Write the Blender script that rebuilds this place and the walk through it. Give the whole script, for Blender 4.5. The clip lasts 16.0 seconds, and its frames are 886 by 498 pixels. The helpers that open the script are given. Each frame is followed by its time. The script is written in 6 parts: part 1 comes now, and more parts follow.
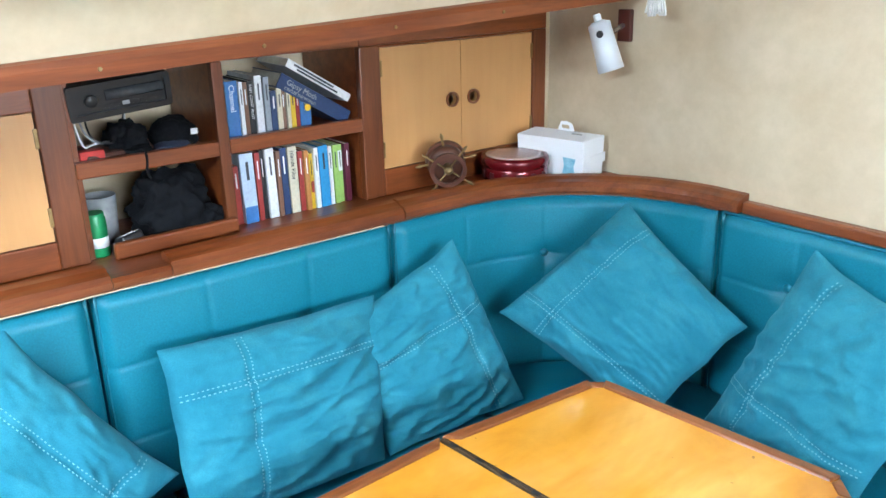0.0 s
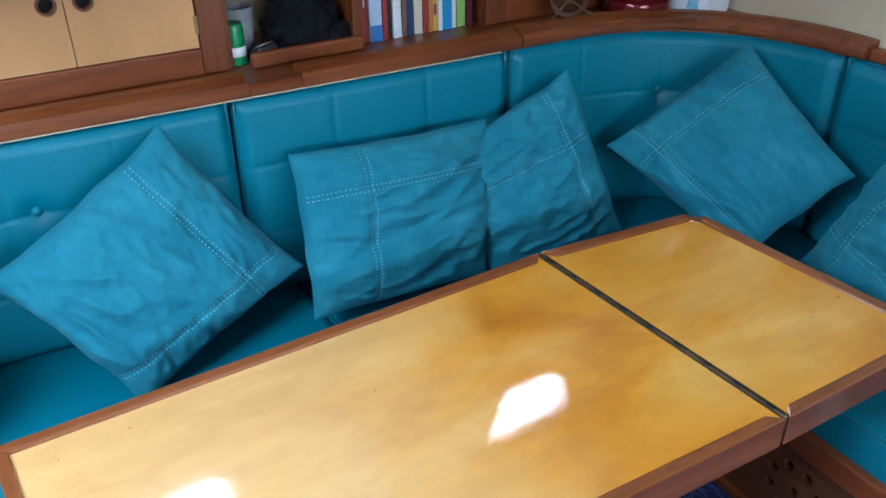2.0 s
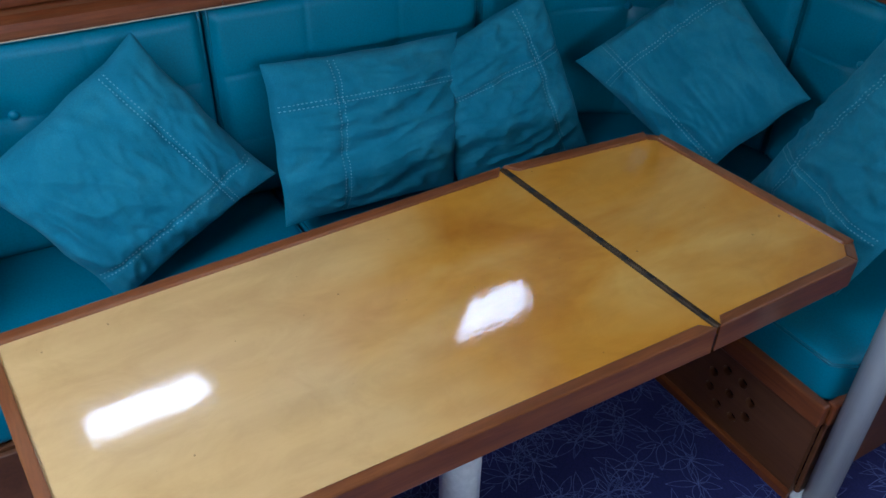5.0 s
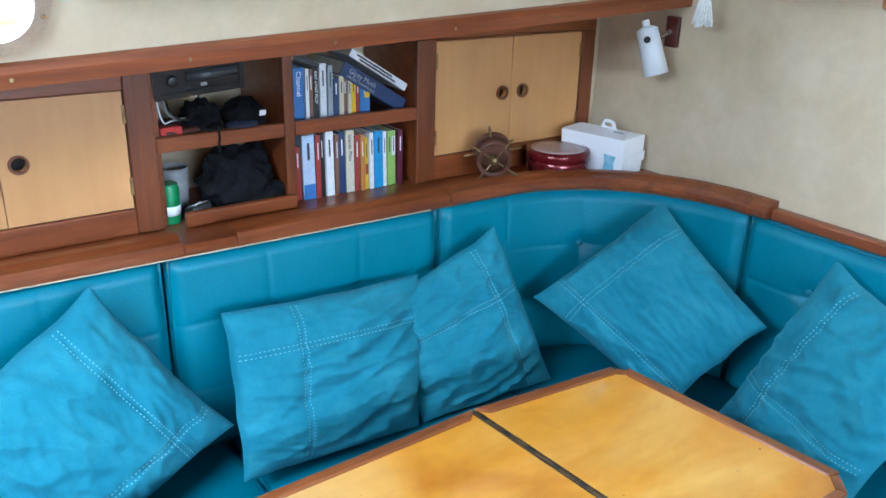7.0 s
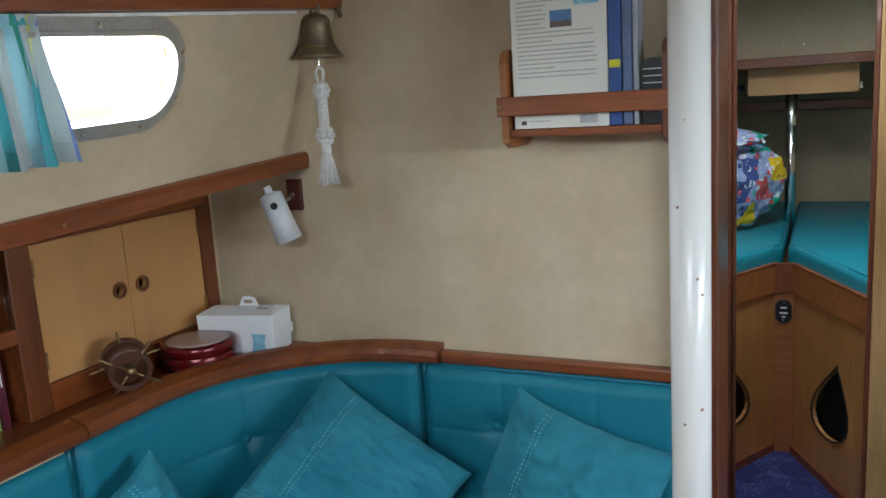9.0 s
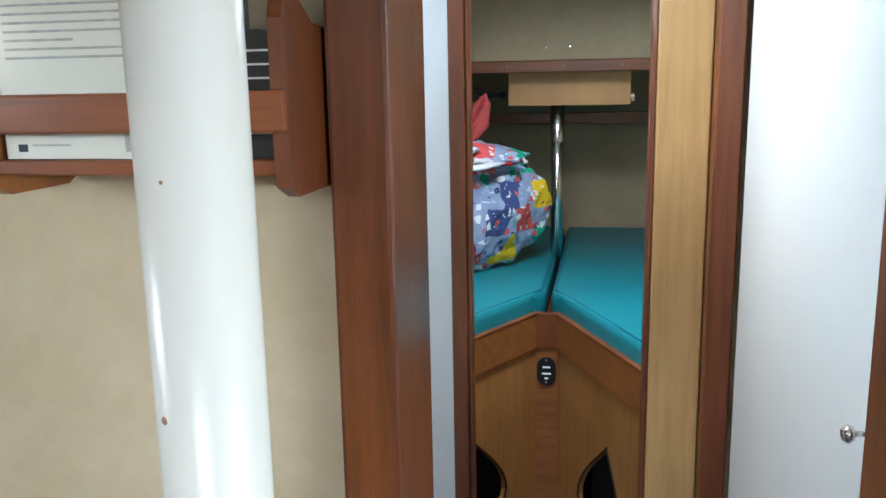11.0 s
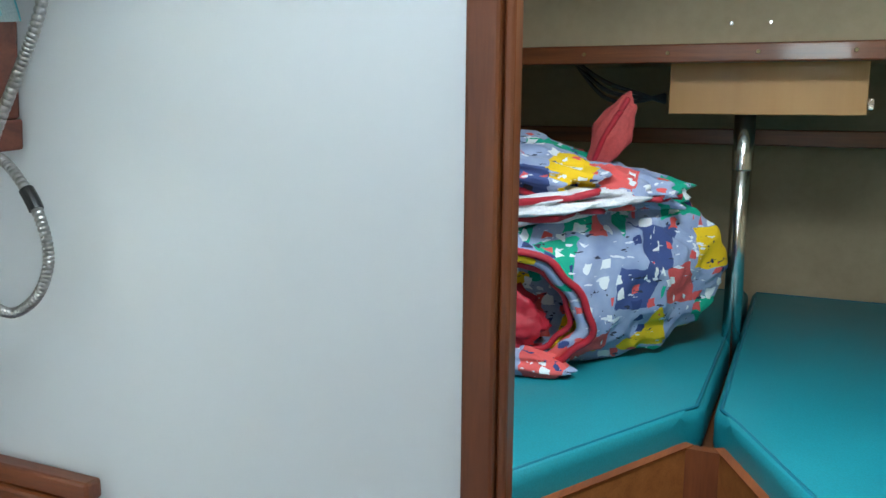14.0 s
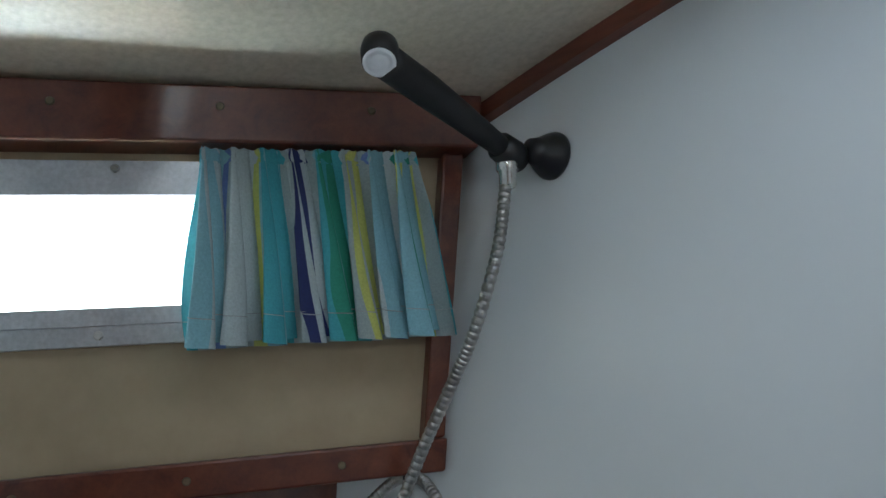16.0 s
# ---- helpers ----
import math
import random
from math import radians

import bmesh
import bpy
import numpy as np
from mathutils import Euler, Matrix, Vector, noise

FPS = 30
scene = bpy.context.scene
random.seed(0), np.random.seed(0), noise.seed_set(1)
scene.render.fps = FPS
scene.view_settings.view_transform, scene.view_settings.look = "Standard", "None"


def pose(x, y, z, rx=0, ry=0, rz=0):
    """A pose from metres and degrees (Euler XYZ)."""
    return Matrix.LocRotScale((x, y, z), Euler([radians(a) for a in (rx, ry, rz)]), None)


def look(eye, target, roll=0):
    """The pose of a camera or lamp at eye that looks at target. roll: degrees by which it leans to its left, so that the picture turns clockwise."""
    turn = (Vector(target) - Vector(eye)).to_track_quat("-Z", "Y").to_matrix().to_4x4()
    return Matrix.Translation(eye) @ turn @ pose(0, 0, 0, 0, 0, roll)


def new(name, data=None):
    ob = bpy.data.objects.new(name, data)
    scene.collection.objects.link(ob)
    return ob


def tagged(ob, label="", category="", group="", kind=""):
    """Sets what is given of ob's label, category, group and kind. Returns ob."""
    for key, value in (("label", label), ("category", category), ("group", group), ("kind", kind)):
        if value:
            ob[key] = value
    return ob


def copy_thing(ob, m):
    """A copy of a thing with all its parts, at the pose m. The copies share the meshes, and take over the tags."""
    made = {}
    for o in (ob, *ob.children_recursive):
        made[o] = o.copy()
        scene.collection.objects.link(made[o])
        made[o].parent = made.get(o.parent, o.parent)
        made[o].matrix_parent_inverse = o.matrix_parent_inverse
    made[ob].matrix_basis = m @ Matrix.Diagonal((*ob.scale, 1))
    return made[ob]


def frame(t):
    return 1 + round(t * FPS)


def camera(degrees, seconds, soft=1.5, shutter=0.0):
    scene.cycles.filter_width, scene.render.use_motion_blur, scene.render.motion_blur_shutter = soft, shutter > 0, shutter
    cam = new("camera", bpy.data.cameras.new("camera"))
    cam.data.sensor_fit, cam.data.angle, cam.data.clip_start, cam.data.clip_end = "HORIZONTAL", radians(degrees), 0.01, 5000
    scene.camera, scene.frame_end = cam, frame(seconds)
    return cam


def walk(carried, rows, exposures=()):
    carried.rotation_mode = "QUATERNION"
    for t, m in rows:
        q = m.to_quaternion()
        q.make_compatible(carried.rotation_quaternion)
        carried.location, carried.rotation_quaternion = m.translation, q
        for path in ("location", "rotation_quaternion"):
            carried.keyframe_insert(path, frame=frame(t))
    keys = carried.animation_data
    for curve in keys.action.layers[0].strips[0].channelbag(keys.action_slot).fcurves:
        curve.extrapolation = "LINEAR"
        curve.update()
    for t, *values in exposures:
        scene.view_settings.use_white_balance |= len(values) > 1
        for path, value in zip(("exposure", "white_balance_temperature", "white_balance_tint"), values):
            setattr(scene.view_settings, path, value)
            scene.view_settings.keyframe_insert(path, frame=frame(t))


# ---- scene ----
cam = camera(56.0, 16.0)
PATH = [
    (0, (0.024, 0.029, 1.563), (-1.459, 1.191, 0.892), -1.4),
    (0.5, (0.04, 0.017, 1.575), (-1.477, 1.126, 0.892), -1.5),
    (1, (0.057, 0.008, 1.58), (-1.49, 1.035, 0.837), -1.2),
    (1.5, (0.086, -0.012, 1.578), (-1.46, 0.918, 0.713), -1.4),
    (2, (0.113, -0.04, 1.577), (-1.38, 0.817, 0.559), -0.6),
    (2.5, (0.149, -0.037, 1.6), (-1.285, 0.721, 0.43), -0.9),
    (3, (0.147, -0.022, 1.629), (-1.222, 0.671, 0.347), -1.0),
    (5.5, (0.192, -0.039, 1.634), (-1.18, 0.843, 0.477), 1.8),
    (6, (0.182, -0.043, 1.635), (-1.225, 0.89, 0.564), 1.5),
    (6.5, (0.164, -0.047, 1.637), (-1.308, 0.946, 0.717), 1.5),
    (7, (0.109, -0.059, 1.642), (-1.405, 1.022, 0.907), 1.4),
    (7.5, (0.027, -0.056, 1.63), (-1.451, 1.193, 1.127), 0.2),
    (8, (-0.079, -0.053, 1.621), (-1.397, 1.406, 1.255), -1.4),
    (8.5, (-0.141, -0.046, 1.62), (-1.283, 1.559, 1.273), -3.1),
    (9, (-0.176, 0.001, 1.614), (-1.014, 1.778, 1.241), -3.6),
    (9.5, (-0.204, 0.173, 1.6), (-0.813, 2.038, 1.209), -3.4),
    (10, (-0.192, 0.418, 1.603), (-0.655, 2.325, 1.22), -2.8),
    (10.2, (-0.187, 0.503, 1.61), (-0.606, 2.418, 1.215), -2.3),
    (12.5, (-0.077, 1.541, 1.557), (-0.484, 3.463, 1.179), 0.6),
    (13, (-0.074, 1.655, 1.55), (-0.677, 3.522, 1.16), 0.3),
    (13.5, (-0.121, 1.768, 1.527), (-0.815, 3.606, 1.153), 0.0),
    (14, (-0.181, 1.882, 1.507), (-0.972, 3.688, 1.176), 0.5),
    (14.5, (-0.22, 1.948, 1.518), (-1.233, 3.653, 1.258), -1.1),
    (15, (-0.257, 1.946, 1.506), (-1.502, 3.511, 1.485), -1.2),
    (15.5, (-0.2816, 1.9803, 1.504), (-1.7332, 3.3303, 1.7687), 0.65),
    (16, (-0.3339, 1.9698, 1.4959), (-1.8072, 3.2515, 1.9279), 1.3),
]
EXPOSURES = [(0.0, 1.2, 6300, 10), (1.0, 1.2, 6300, 10), (1.5, 0.75, 6200, 10), (2.0, 0.1, 5800, 11), (2.5, -0.45, 5500, 13), (3.0, -0.7, 5450, 14),
             (5.5, -0.75, 5450, 14), (6.0, -0.5, 5500, 13), (6.5, -0.08, 5700, 11), (7.0, 0.75, 5700, 10), (7.5, 0.85, 5700, 8), (8.0, 0.12, 6100, 10),
             (8.5, -0.05, 6400, 10), (9.0, -0.1, 6700, 10), (10.0, 0.35, 6800, 10), (12.5, 0.42, 6700, 2), (14.0, 0.40, 6900, 4), (14.5, 0.2, 7000, 8),
             (15.0, -0.2, 6900, 8), (15.5, -0.66, 6800, 8), (16.0, -0.82, 6800, 8)]
walk(cam, [(t, look(e, g, r)) for t, e, g, r in PATH], EXPOSURES)

# ---- world and light ----
world = bpy.data.worlds.new("world")
scene.world = world
world.use_nodes = True
wn = world.node_tree
sky = wn.nodes.new("ShaderNodeTexSky")
sky.sky_type = "NISHITA"
sky.sun_disc = False
sky.sun_elevation = radians(48)
sky.sun_rotation = radians(250)
wn.links.new(sky.outputs["Color"], wn.nodes["Background"].inputs["Color"])
wn.nodes["Background"].inputs["Strength"].default_value = 0.5
sun_data = bpy.data.lights.new("sun", "SUN")
sun_data.energy, sun_data.angle, sun_data.color = 0.5, radians(14), (1.0, 0.96, 0.9)
sun = new("sun", sun_data)
sun.matrix_world = look((0, 0, 6), (0.9, 0.6, 4.6))


def area_light(name, eye, target, w, h, watts, colour=(0.80, 0.94, 1.06)):
    d = bpy.data.lights.new(name, "AREA")
    d.shape, d.size, d.size_y, d.energy, d.color = "RECTANGLE", w, h, watts, colour
    ob = new(name, d)
    ob.matrix_world = look(eye, target)
    return ob


# daylight in the openings: port and starboard windows, companionway, heads window, hatches over passage and fore cabin
area_light("daylight_port_window", (-2.30, 0.85, 2.50), (-1.36, 0.85, 1.70), 3.7, 2.0, 390)
area_light("daylight_starboard_window", (1.95, 0.4, 1.80), (0.0, 0.4, 1.3), 1.7, 0.5, 90)
area_light("daylight_companionway", (-0.30, -1.0, 2.10), (-0.35, -0.45, 0.8), 0.85, 0.95, 62)
area_light("daylight_heads_window", (-1.82, 2.56, 1.82), (-1.15, 2.28, 1.71), 1.4, 0.9, 38)
area_light("deck_glow_heads_window", (-1.250, 2.236, 1.550), (-1.112, 2.176, 1.790), 0.60, 0.05, 36, (0.70, 0.93, 1.10))
area_light("daylight_forward_hatch", (-0.25, 2.98, 2.06), (-0.30, 3.16, 0.8), 0.44, 0.46, 18)
area_light("daylight_passage_hatch", (-0.39, 2.20, 2.06), (-0.42, 2.24, 0.8), 0.44, 0.42, 4.0)


# ---- materials ----
def mat(name, rough=0.5, metal=0.0, coat=0.0):
    m = bpy.data.materials.new(name)
    m.use_nodes = True
    b = m.node_tree.nodes["Principled BSDF"]
    b.inputs["Roughness"].default_value = rough
    b.inputs["Metallic"].default_value = metal
    b.inputs["Coat Weight"].default_value = coat
    b.inputs["Coat Roughness"].default_value = 0.08
    return m, m.node_tree, b


def node(nt, kind, **values):
    n = nt.nodes.new(kind)
    for k, v in values.items():
        n.inputs[k.replace("_", " ")].default_value = v
    return n


def coords(nt, scale=(1, 1, 1), rot=(0, 0, 0), space="Object"):
    tc = nt.nodes.new("ShaderNodeTexCoord")
    mp = nt.nodes.new("ShaderNodeMapping")
    mp.inputs["Scale"].default_value = scale
    mp.inputs["Rotation"].default_value = rot
    nt.links.new(tc.outputs[space], mp.inputs["Vector"])
    return mp.outputs["Vector"]


def ramp(nt, source, stops, constant=False):
    r = nt.nodes.new("ShaderNodeValToRGB")
    e = r.color_ramp.elements
    if constant:
        r.color_ramp.interpolation = "CONSTANT"
    for k, (p, c) in enumerate(stops):
        (e[0] if k == 0 else e.new(p)).color = (*c, 1)
    e[0].position = stops[0][0]
    e.remove(e[len(e) - 1] if e[len(e) - 1].position == 1.0 and stops[-1][0] < 1.0 else e[len(e) - 2])
    nt.links.new(source, r.inputs["Fac"])
    return r.outputs["Color"]


def mixc(nt, fac, a, b, mode="MIX"):
    n = nt.nodes.new("ShaderNodeMix")
    n.data_type, n.blend_type = "RGBA", mode
    for sock, v in ((n.inputs[0], fac), (n.inputs[6], a), (n.inputs[7], b)):
        if isinstance(v, (int, float)):
            sock.default_value = v
        elif isinstance(v, tuple):
            sock.default_value = (*v, 1)
        else:
            nt.links.new(v, sock)
    return n.outputs[2]


def bump(nt, b, height, strength=0.2, distance=0.01):
    n = nt.nodes.new("ShaderNodeBump")
    n.inputs["Strength"].default_value = strength
    n.inputs["Distance"].default_value = distance
    nt.links.new(height, n.inputs["Height"])
    nt.links.new(n.outputs["Normal"], b.inputs["Normal"])


def noise_out(nt, vec, scale, detail=4.0, rough=0.55, dist=0.0):
    n = nt.nodes.new("ShaderNodeTexNoise")
    n.inputs["Scale"].default_value, n.inputs["Detail"].default_value = scale, detail
    n.inputs["Roughness"].default_value, n.inputs["Distortion"].default_value = rough, dist
    nt.links.new(vec, n.inputs["Vector"])
    return n.outputs["Fac"]


def rough_from(nt, b, fac, lo, hi):
    n = nt.nodes.new("ShaderNodeMapRange")
    n.inputs["To Min"].default_value, n.inputs["To Max"].default_value = lo, hi
    nt.links.new(fac, n.inputs["Value"])
    nt.links.new(n.outputs["Result"], b.inputs["Roughness"])


def two_tone(name, dark, light, scale=6.0, fine=120.0, rough=0.5, bumpy=0.1, metal=0.0, coat=0.0):
    """A surface with blotches at one scale and grain at another."""
    m, nt, b = mat(name, rough, metal, coat)
    v = coords(nt)
    big = noise_out(nt, v, scale, 3)
    small = noise_out(nt, v, fine, 3)
    c = ramp(nt, big, [(0.3, dark), (0.7, light)])
    g = ramp(nt, small, [(0.3, (0.86, 0.86, 0.86)), (0.7, (1.06, 1.06, 1.06))])
    nt.links.new(mixc(nt, 1.0, c, g, "MULTIPLY"), b.inputs["Base Color"])
    rough_from(nt, b, big, rough * 0.85, min(1.0, rough * 1.15))
    if bumpy:
        bump(nt, b, small, bumpy, 0.004)
    return m


def wood(name, dark, mid, light, along="y", rough=0.35, coat=0.25, scale=1.0, open_grain=0.86):
    """Varnished timber; the grain runs along one axis."""
    m, nt, b = mat(name, rough, 0.0, coat)
    s = {"x": (1.2, 16, 16), "y": (16, 1.2, 16), "z": (16, 16, 1.2)}[along]
    v = coords(nt, tuple(a * scale for a in s))
    streak = noise_out(nt, v, 2.2, 6, 0.62, 0.6)
    pores = noise_out(nt, v, 16.0, 3, 0.6)
    patch = noise_out(nt, coords(nt), 3.0, 2)
    c = ramp(nt, streak, [(0.28, dark), (0.5, mid), (0.74, light)])
    p = ramp(nt, pores, [(0.35, (open_grain, open_grain * 0.98, open_grain * 0.96)), (0.55, (1, 1, 1))])
    c = mixc(nt, 1.0, c, p, "MULTIPLY")
    q = ramp(nt, patch, [(0.3, (0.8, 0.78, 0.76)), (0.7, (1.12, 1.1, 1.08))])
    nt.links.new(mixc(nt, 1.0, c, q, "MULTIPLY"), b.inputs["Base Color"])
    rough_from(nt, b, patch, rough * 0.8, rough * 1.25)
    bump(nt, b, pores, 0.06, 0.002)
    return m


def suede(name, dark, light):
    """Mottled suede-look vinyl: soft clouds at hand size, blotches at finger size."""
    m, nt, b = mat(name, 0.82)
    v = coords(nt)
    c = ramp(nt, noise_out(nt, v, 5.0, 4, 0.6), [(0.3, dark), (0.7, light)])
    g = ramp(nt, noise_out(nt, v, 34.0, 4, 0.65), [(0.3, (0.95, 0.945, 0.935)), (0.7, (1.03, 1.03, 1.03))])
    nt.links.new(mixc(nt, 1.0, c, g, "MULTIPLY"), b.inputs["Base Color"])
    bump(nt, b, noise_out(nt, v, 220.0, 2), 0.03, 0.002)
    return m


def plain_sheet(name, colour, rough):
    """Laminate or paint: all but even, with faint clouds and a fine orange-peel."""
    m, nt, b = mat(name, rough)
    v = coords(nt)
    c = ramp(nt, noise_out(nt, v, 1.4, 2), [(0.3, tuple(x * 0.975 for x in colour)), (0.7, colour)])
    nt.links.new(c, b.inputs["Base Color"])
    bump(nt, b, noise_out(nt, v, 90.0, 2), 0.02, 0.002)
    return m


MAHOGANY = {a: wood("mahogany_" + a, (0.130, 0.029, 0.008), (0.208, 0.053, 0.014), (0.28, 0.080, 0.022), a) for a in "xy"}
MAHOGANY["z"] = wood("mahogany_z", (0.09, 0.022, 0.007), (0.15, 0.040, 0.012), (0.205, 0.060, 0.018), "z")
MAPLE = wood("oak_light_z", (0.42, 0.24, 0.09), (0.52, 0.32, 0.13), (0.60, 0.38, 0.17), "z", 0.38, 0.2, 0.28)
PLY = wood("ply_door", (0.50, 0.25, 0.088), (0.54, 0.28, 0.104), (0.57, 0.305, 0.118), "z", 0.42, 0.15, 0.16, 0.97)
BERTH_WOOD = wood("berth_wood", (0.36, 0.155, 0.045), (0.43, 0.20, 0.065), (0.50, 0.245, 0.088), "z", 0.4, 0.2, 0.4)
BERTH_FIDDLE = wood("berth_fiddle", (0.24, 0.080, 0.024), (0.31, 0.112, 0.034), (0.37, 0.14, 0.046), "x")
PANEL_WOOD = wood("panel_wood", (0.10, 0.034, 0.012), (0.135, 0.048, 0.018), (0.17, 0.064, 0.025), "x", 0.45, 0.1, 0.5)
LINING = suede("beige_lining", (0.485, 0.385, 0.256), (0.605, 0.503, 0.36))
# same suede as beige_lining, mixed darker for the heads and fore cabin
LINING_FORWARD = suede("darker_lining", (0.41, 0.315, 0.205), (0.48, 0.375, 0.25))
POLISHED = two_tone("polished_steel", (0.80, 0.79, 0.77), (0.88, 0.87, 0.85), 30.0, 200.0, 0.2, 0.0, 1.0)
CEILING = two_tone("ceiling_lining", (0.58, 0.50, 0.39), (0.64, 0.56, 0.45), 3.0, 120.0, 0.19, 0.01, 0.0, 0.5)
WHITE_PANEL = plain_sheet("white_laminate", (0.69, 0.715, 0.725), 0.25)
WHITE_PAINT = two_tone("white_paint", (0.70, 0.69, 0.66), (0.80, 0.79, 0.76), 9.0, 60.0, 0.3, 0.03)
CARD_WHITE = plain_sheet("white_card", (0.80, 0.81, 0.83), 0.6)
CARD_BLUE = two_tone("pale_blue_print", (0.16, 0.42, 0.58), (0.35, 0.62, 0.74), 60.0, 200.0, 0.6, 0.0)
CARD_CREAM = two_tone("cream_card", (0.60, 0.50, 0.34), (0.66, 0.56, 0.40), 10.0, 60.0, 0.6, 0.02)
VINYL = two_tone("teal_vinyl", (0.006, 0.165, 0.235), (0.009, 0.195, 0.275), 5.0, 260.0, 0.47, 0.05)
VINYL_BERTH = two_tone("teal_vinyl_berth", (0.006, 0.20, 0.25), (0.009, 0.235, 0.29), 5.0, 260.0, 0.4, 0.05)
VINYL.node_tree.nodes["Principled BSDF"].inputs["Specular IOR Level"].default_value = 0.32
PIPING = two_tone("teal_piping", (0.005, 0.13, 0.19), (0.007, 0.155, 0.22), 20.0, 200.0, 0.4, 0.0)
THREAD = two_tone("pale_thread", (0.09, 0.31, 0.37), (0.19, 0.43, 0.49), 60.0, 300.0, 0.8, 0.0)
ALU = two_tone("aluminium", (0.50, 0.52, 0.54), (0.66, 0.67, 0.69), 18.0, 220.0, 0.36, 0.05, 0.9)
STEEL = two_tone("stainless_steel", (0.60, 0.59, 0.57), (0.72, 0.71, 0.69), 30.0, 200.0, 0.27, 0.0, 1.0)
BRASS = two_tone("aged_brass", (0.20, 0.13, 0.06), (0.36, 0.25, 0.11), 24.0, 160.0, 0.42, 0.08, 0.85)
BRONZE = two_tone("dull_bronze", (0.13, 0.10, 0.065), (0.24, 0.19, 0.12), 30.0, 160.0, 0.45, 0.08, 0.7)
BLACK = two_tone("black_plastic", (0.008, 0.008, 0.009), (0.014, 0.014, 0.016), 20.0, 120.0, 0.35, 0.03)
BLACK_CLOTH = two_tone("black_cloth", (0.004, 0.0045, 0.006), (0.010, 0.011, 0.013), 30.0, 300.0, 0.85, 0.3)
NAVY_CLOTH = two_tone("navy_cloth", (0.010, 0.014, 0.035), (0.022, 0.03, 0.06), 30.0, 300.0, 0.85, 0.3)
# near-black, for backing sheets that paint the shade seen through holes
SHADE_BACKING = two_tone("near_black_shade", (0.010, 0.008, 0.007), (0.016, 0.013, 0.011), 12.0, 60.0, 0.9, 0.0)
RED_TIN = two_tone("red_lacquer_tin", (0.11, 0.004, 0.008), (0.17, 0.007, 0.011), 14.0, 90.0, 0.22, 0.0, 0.3)
RED_CARD = two_tone("red_card", (0.45, 0.02, 0.015), (0.55, 0.03, 0.02), 14.0, 90.0, 0.5, 0.0)
GREEN_TIN = two_tone("green_tin", (0.01, 0.20, 0.07), (0.015, 0.26, 0.09), 14.0, 90.0, 0.3, 0.0)
GREY_PLASTIC = two_tone("grey_plastic", (0.30, 0.31, 0.32), (0.38, 0.39, 0.40), 14.0, 90.0, 0.4, 0.02)
ROPE = two_tone("white_cord", (0.66, 0.66, 0.64), (0.80, 0.80, 0.78), 30.0, 240.0, 0.85, 0.3)
GREY_TRIM = plain_sheet("lamp_enamel", (0.66, 0.69, 0.71), 0.32)
BLACK_CLOTH.node_tree.nodes["Principled BSDF"].inputs["Specular IOR Level"].default_value = 0.12
PAPER = two_tone("book_pages", (0.62, 0.58, 0.48), (0.74, 0.71, 0.62), 40.0, 300.0, 0.85, 0.1)
INK = two_tone("dark_ink", (0.03, 0.035, 0.05), (0.05, 0.055, 0.07), 40.0, 300.0, 0.7, 0.0)
GREY_INK = two_tone("grey_print", (0.30, 0.31, 0.31), (0.42, 0.42, 0.41), 80.0, 300.0, 0.7, 0.0)


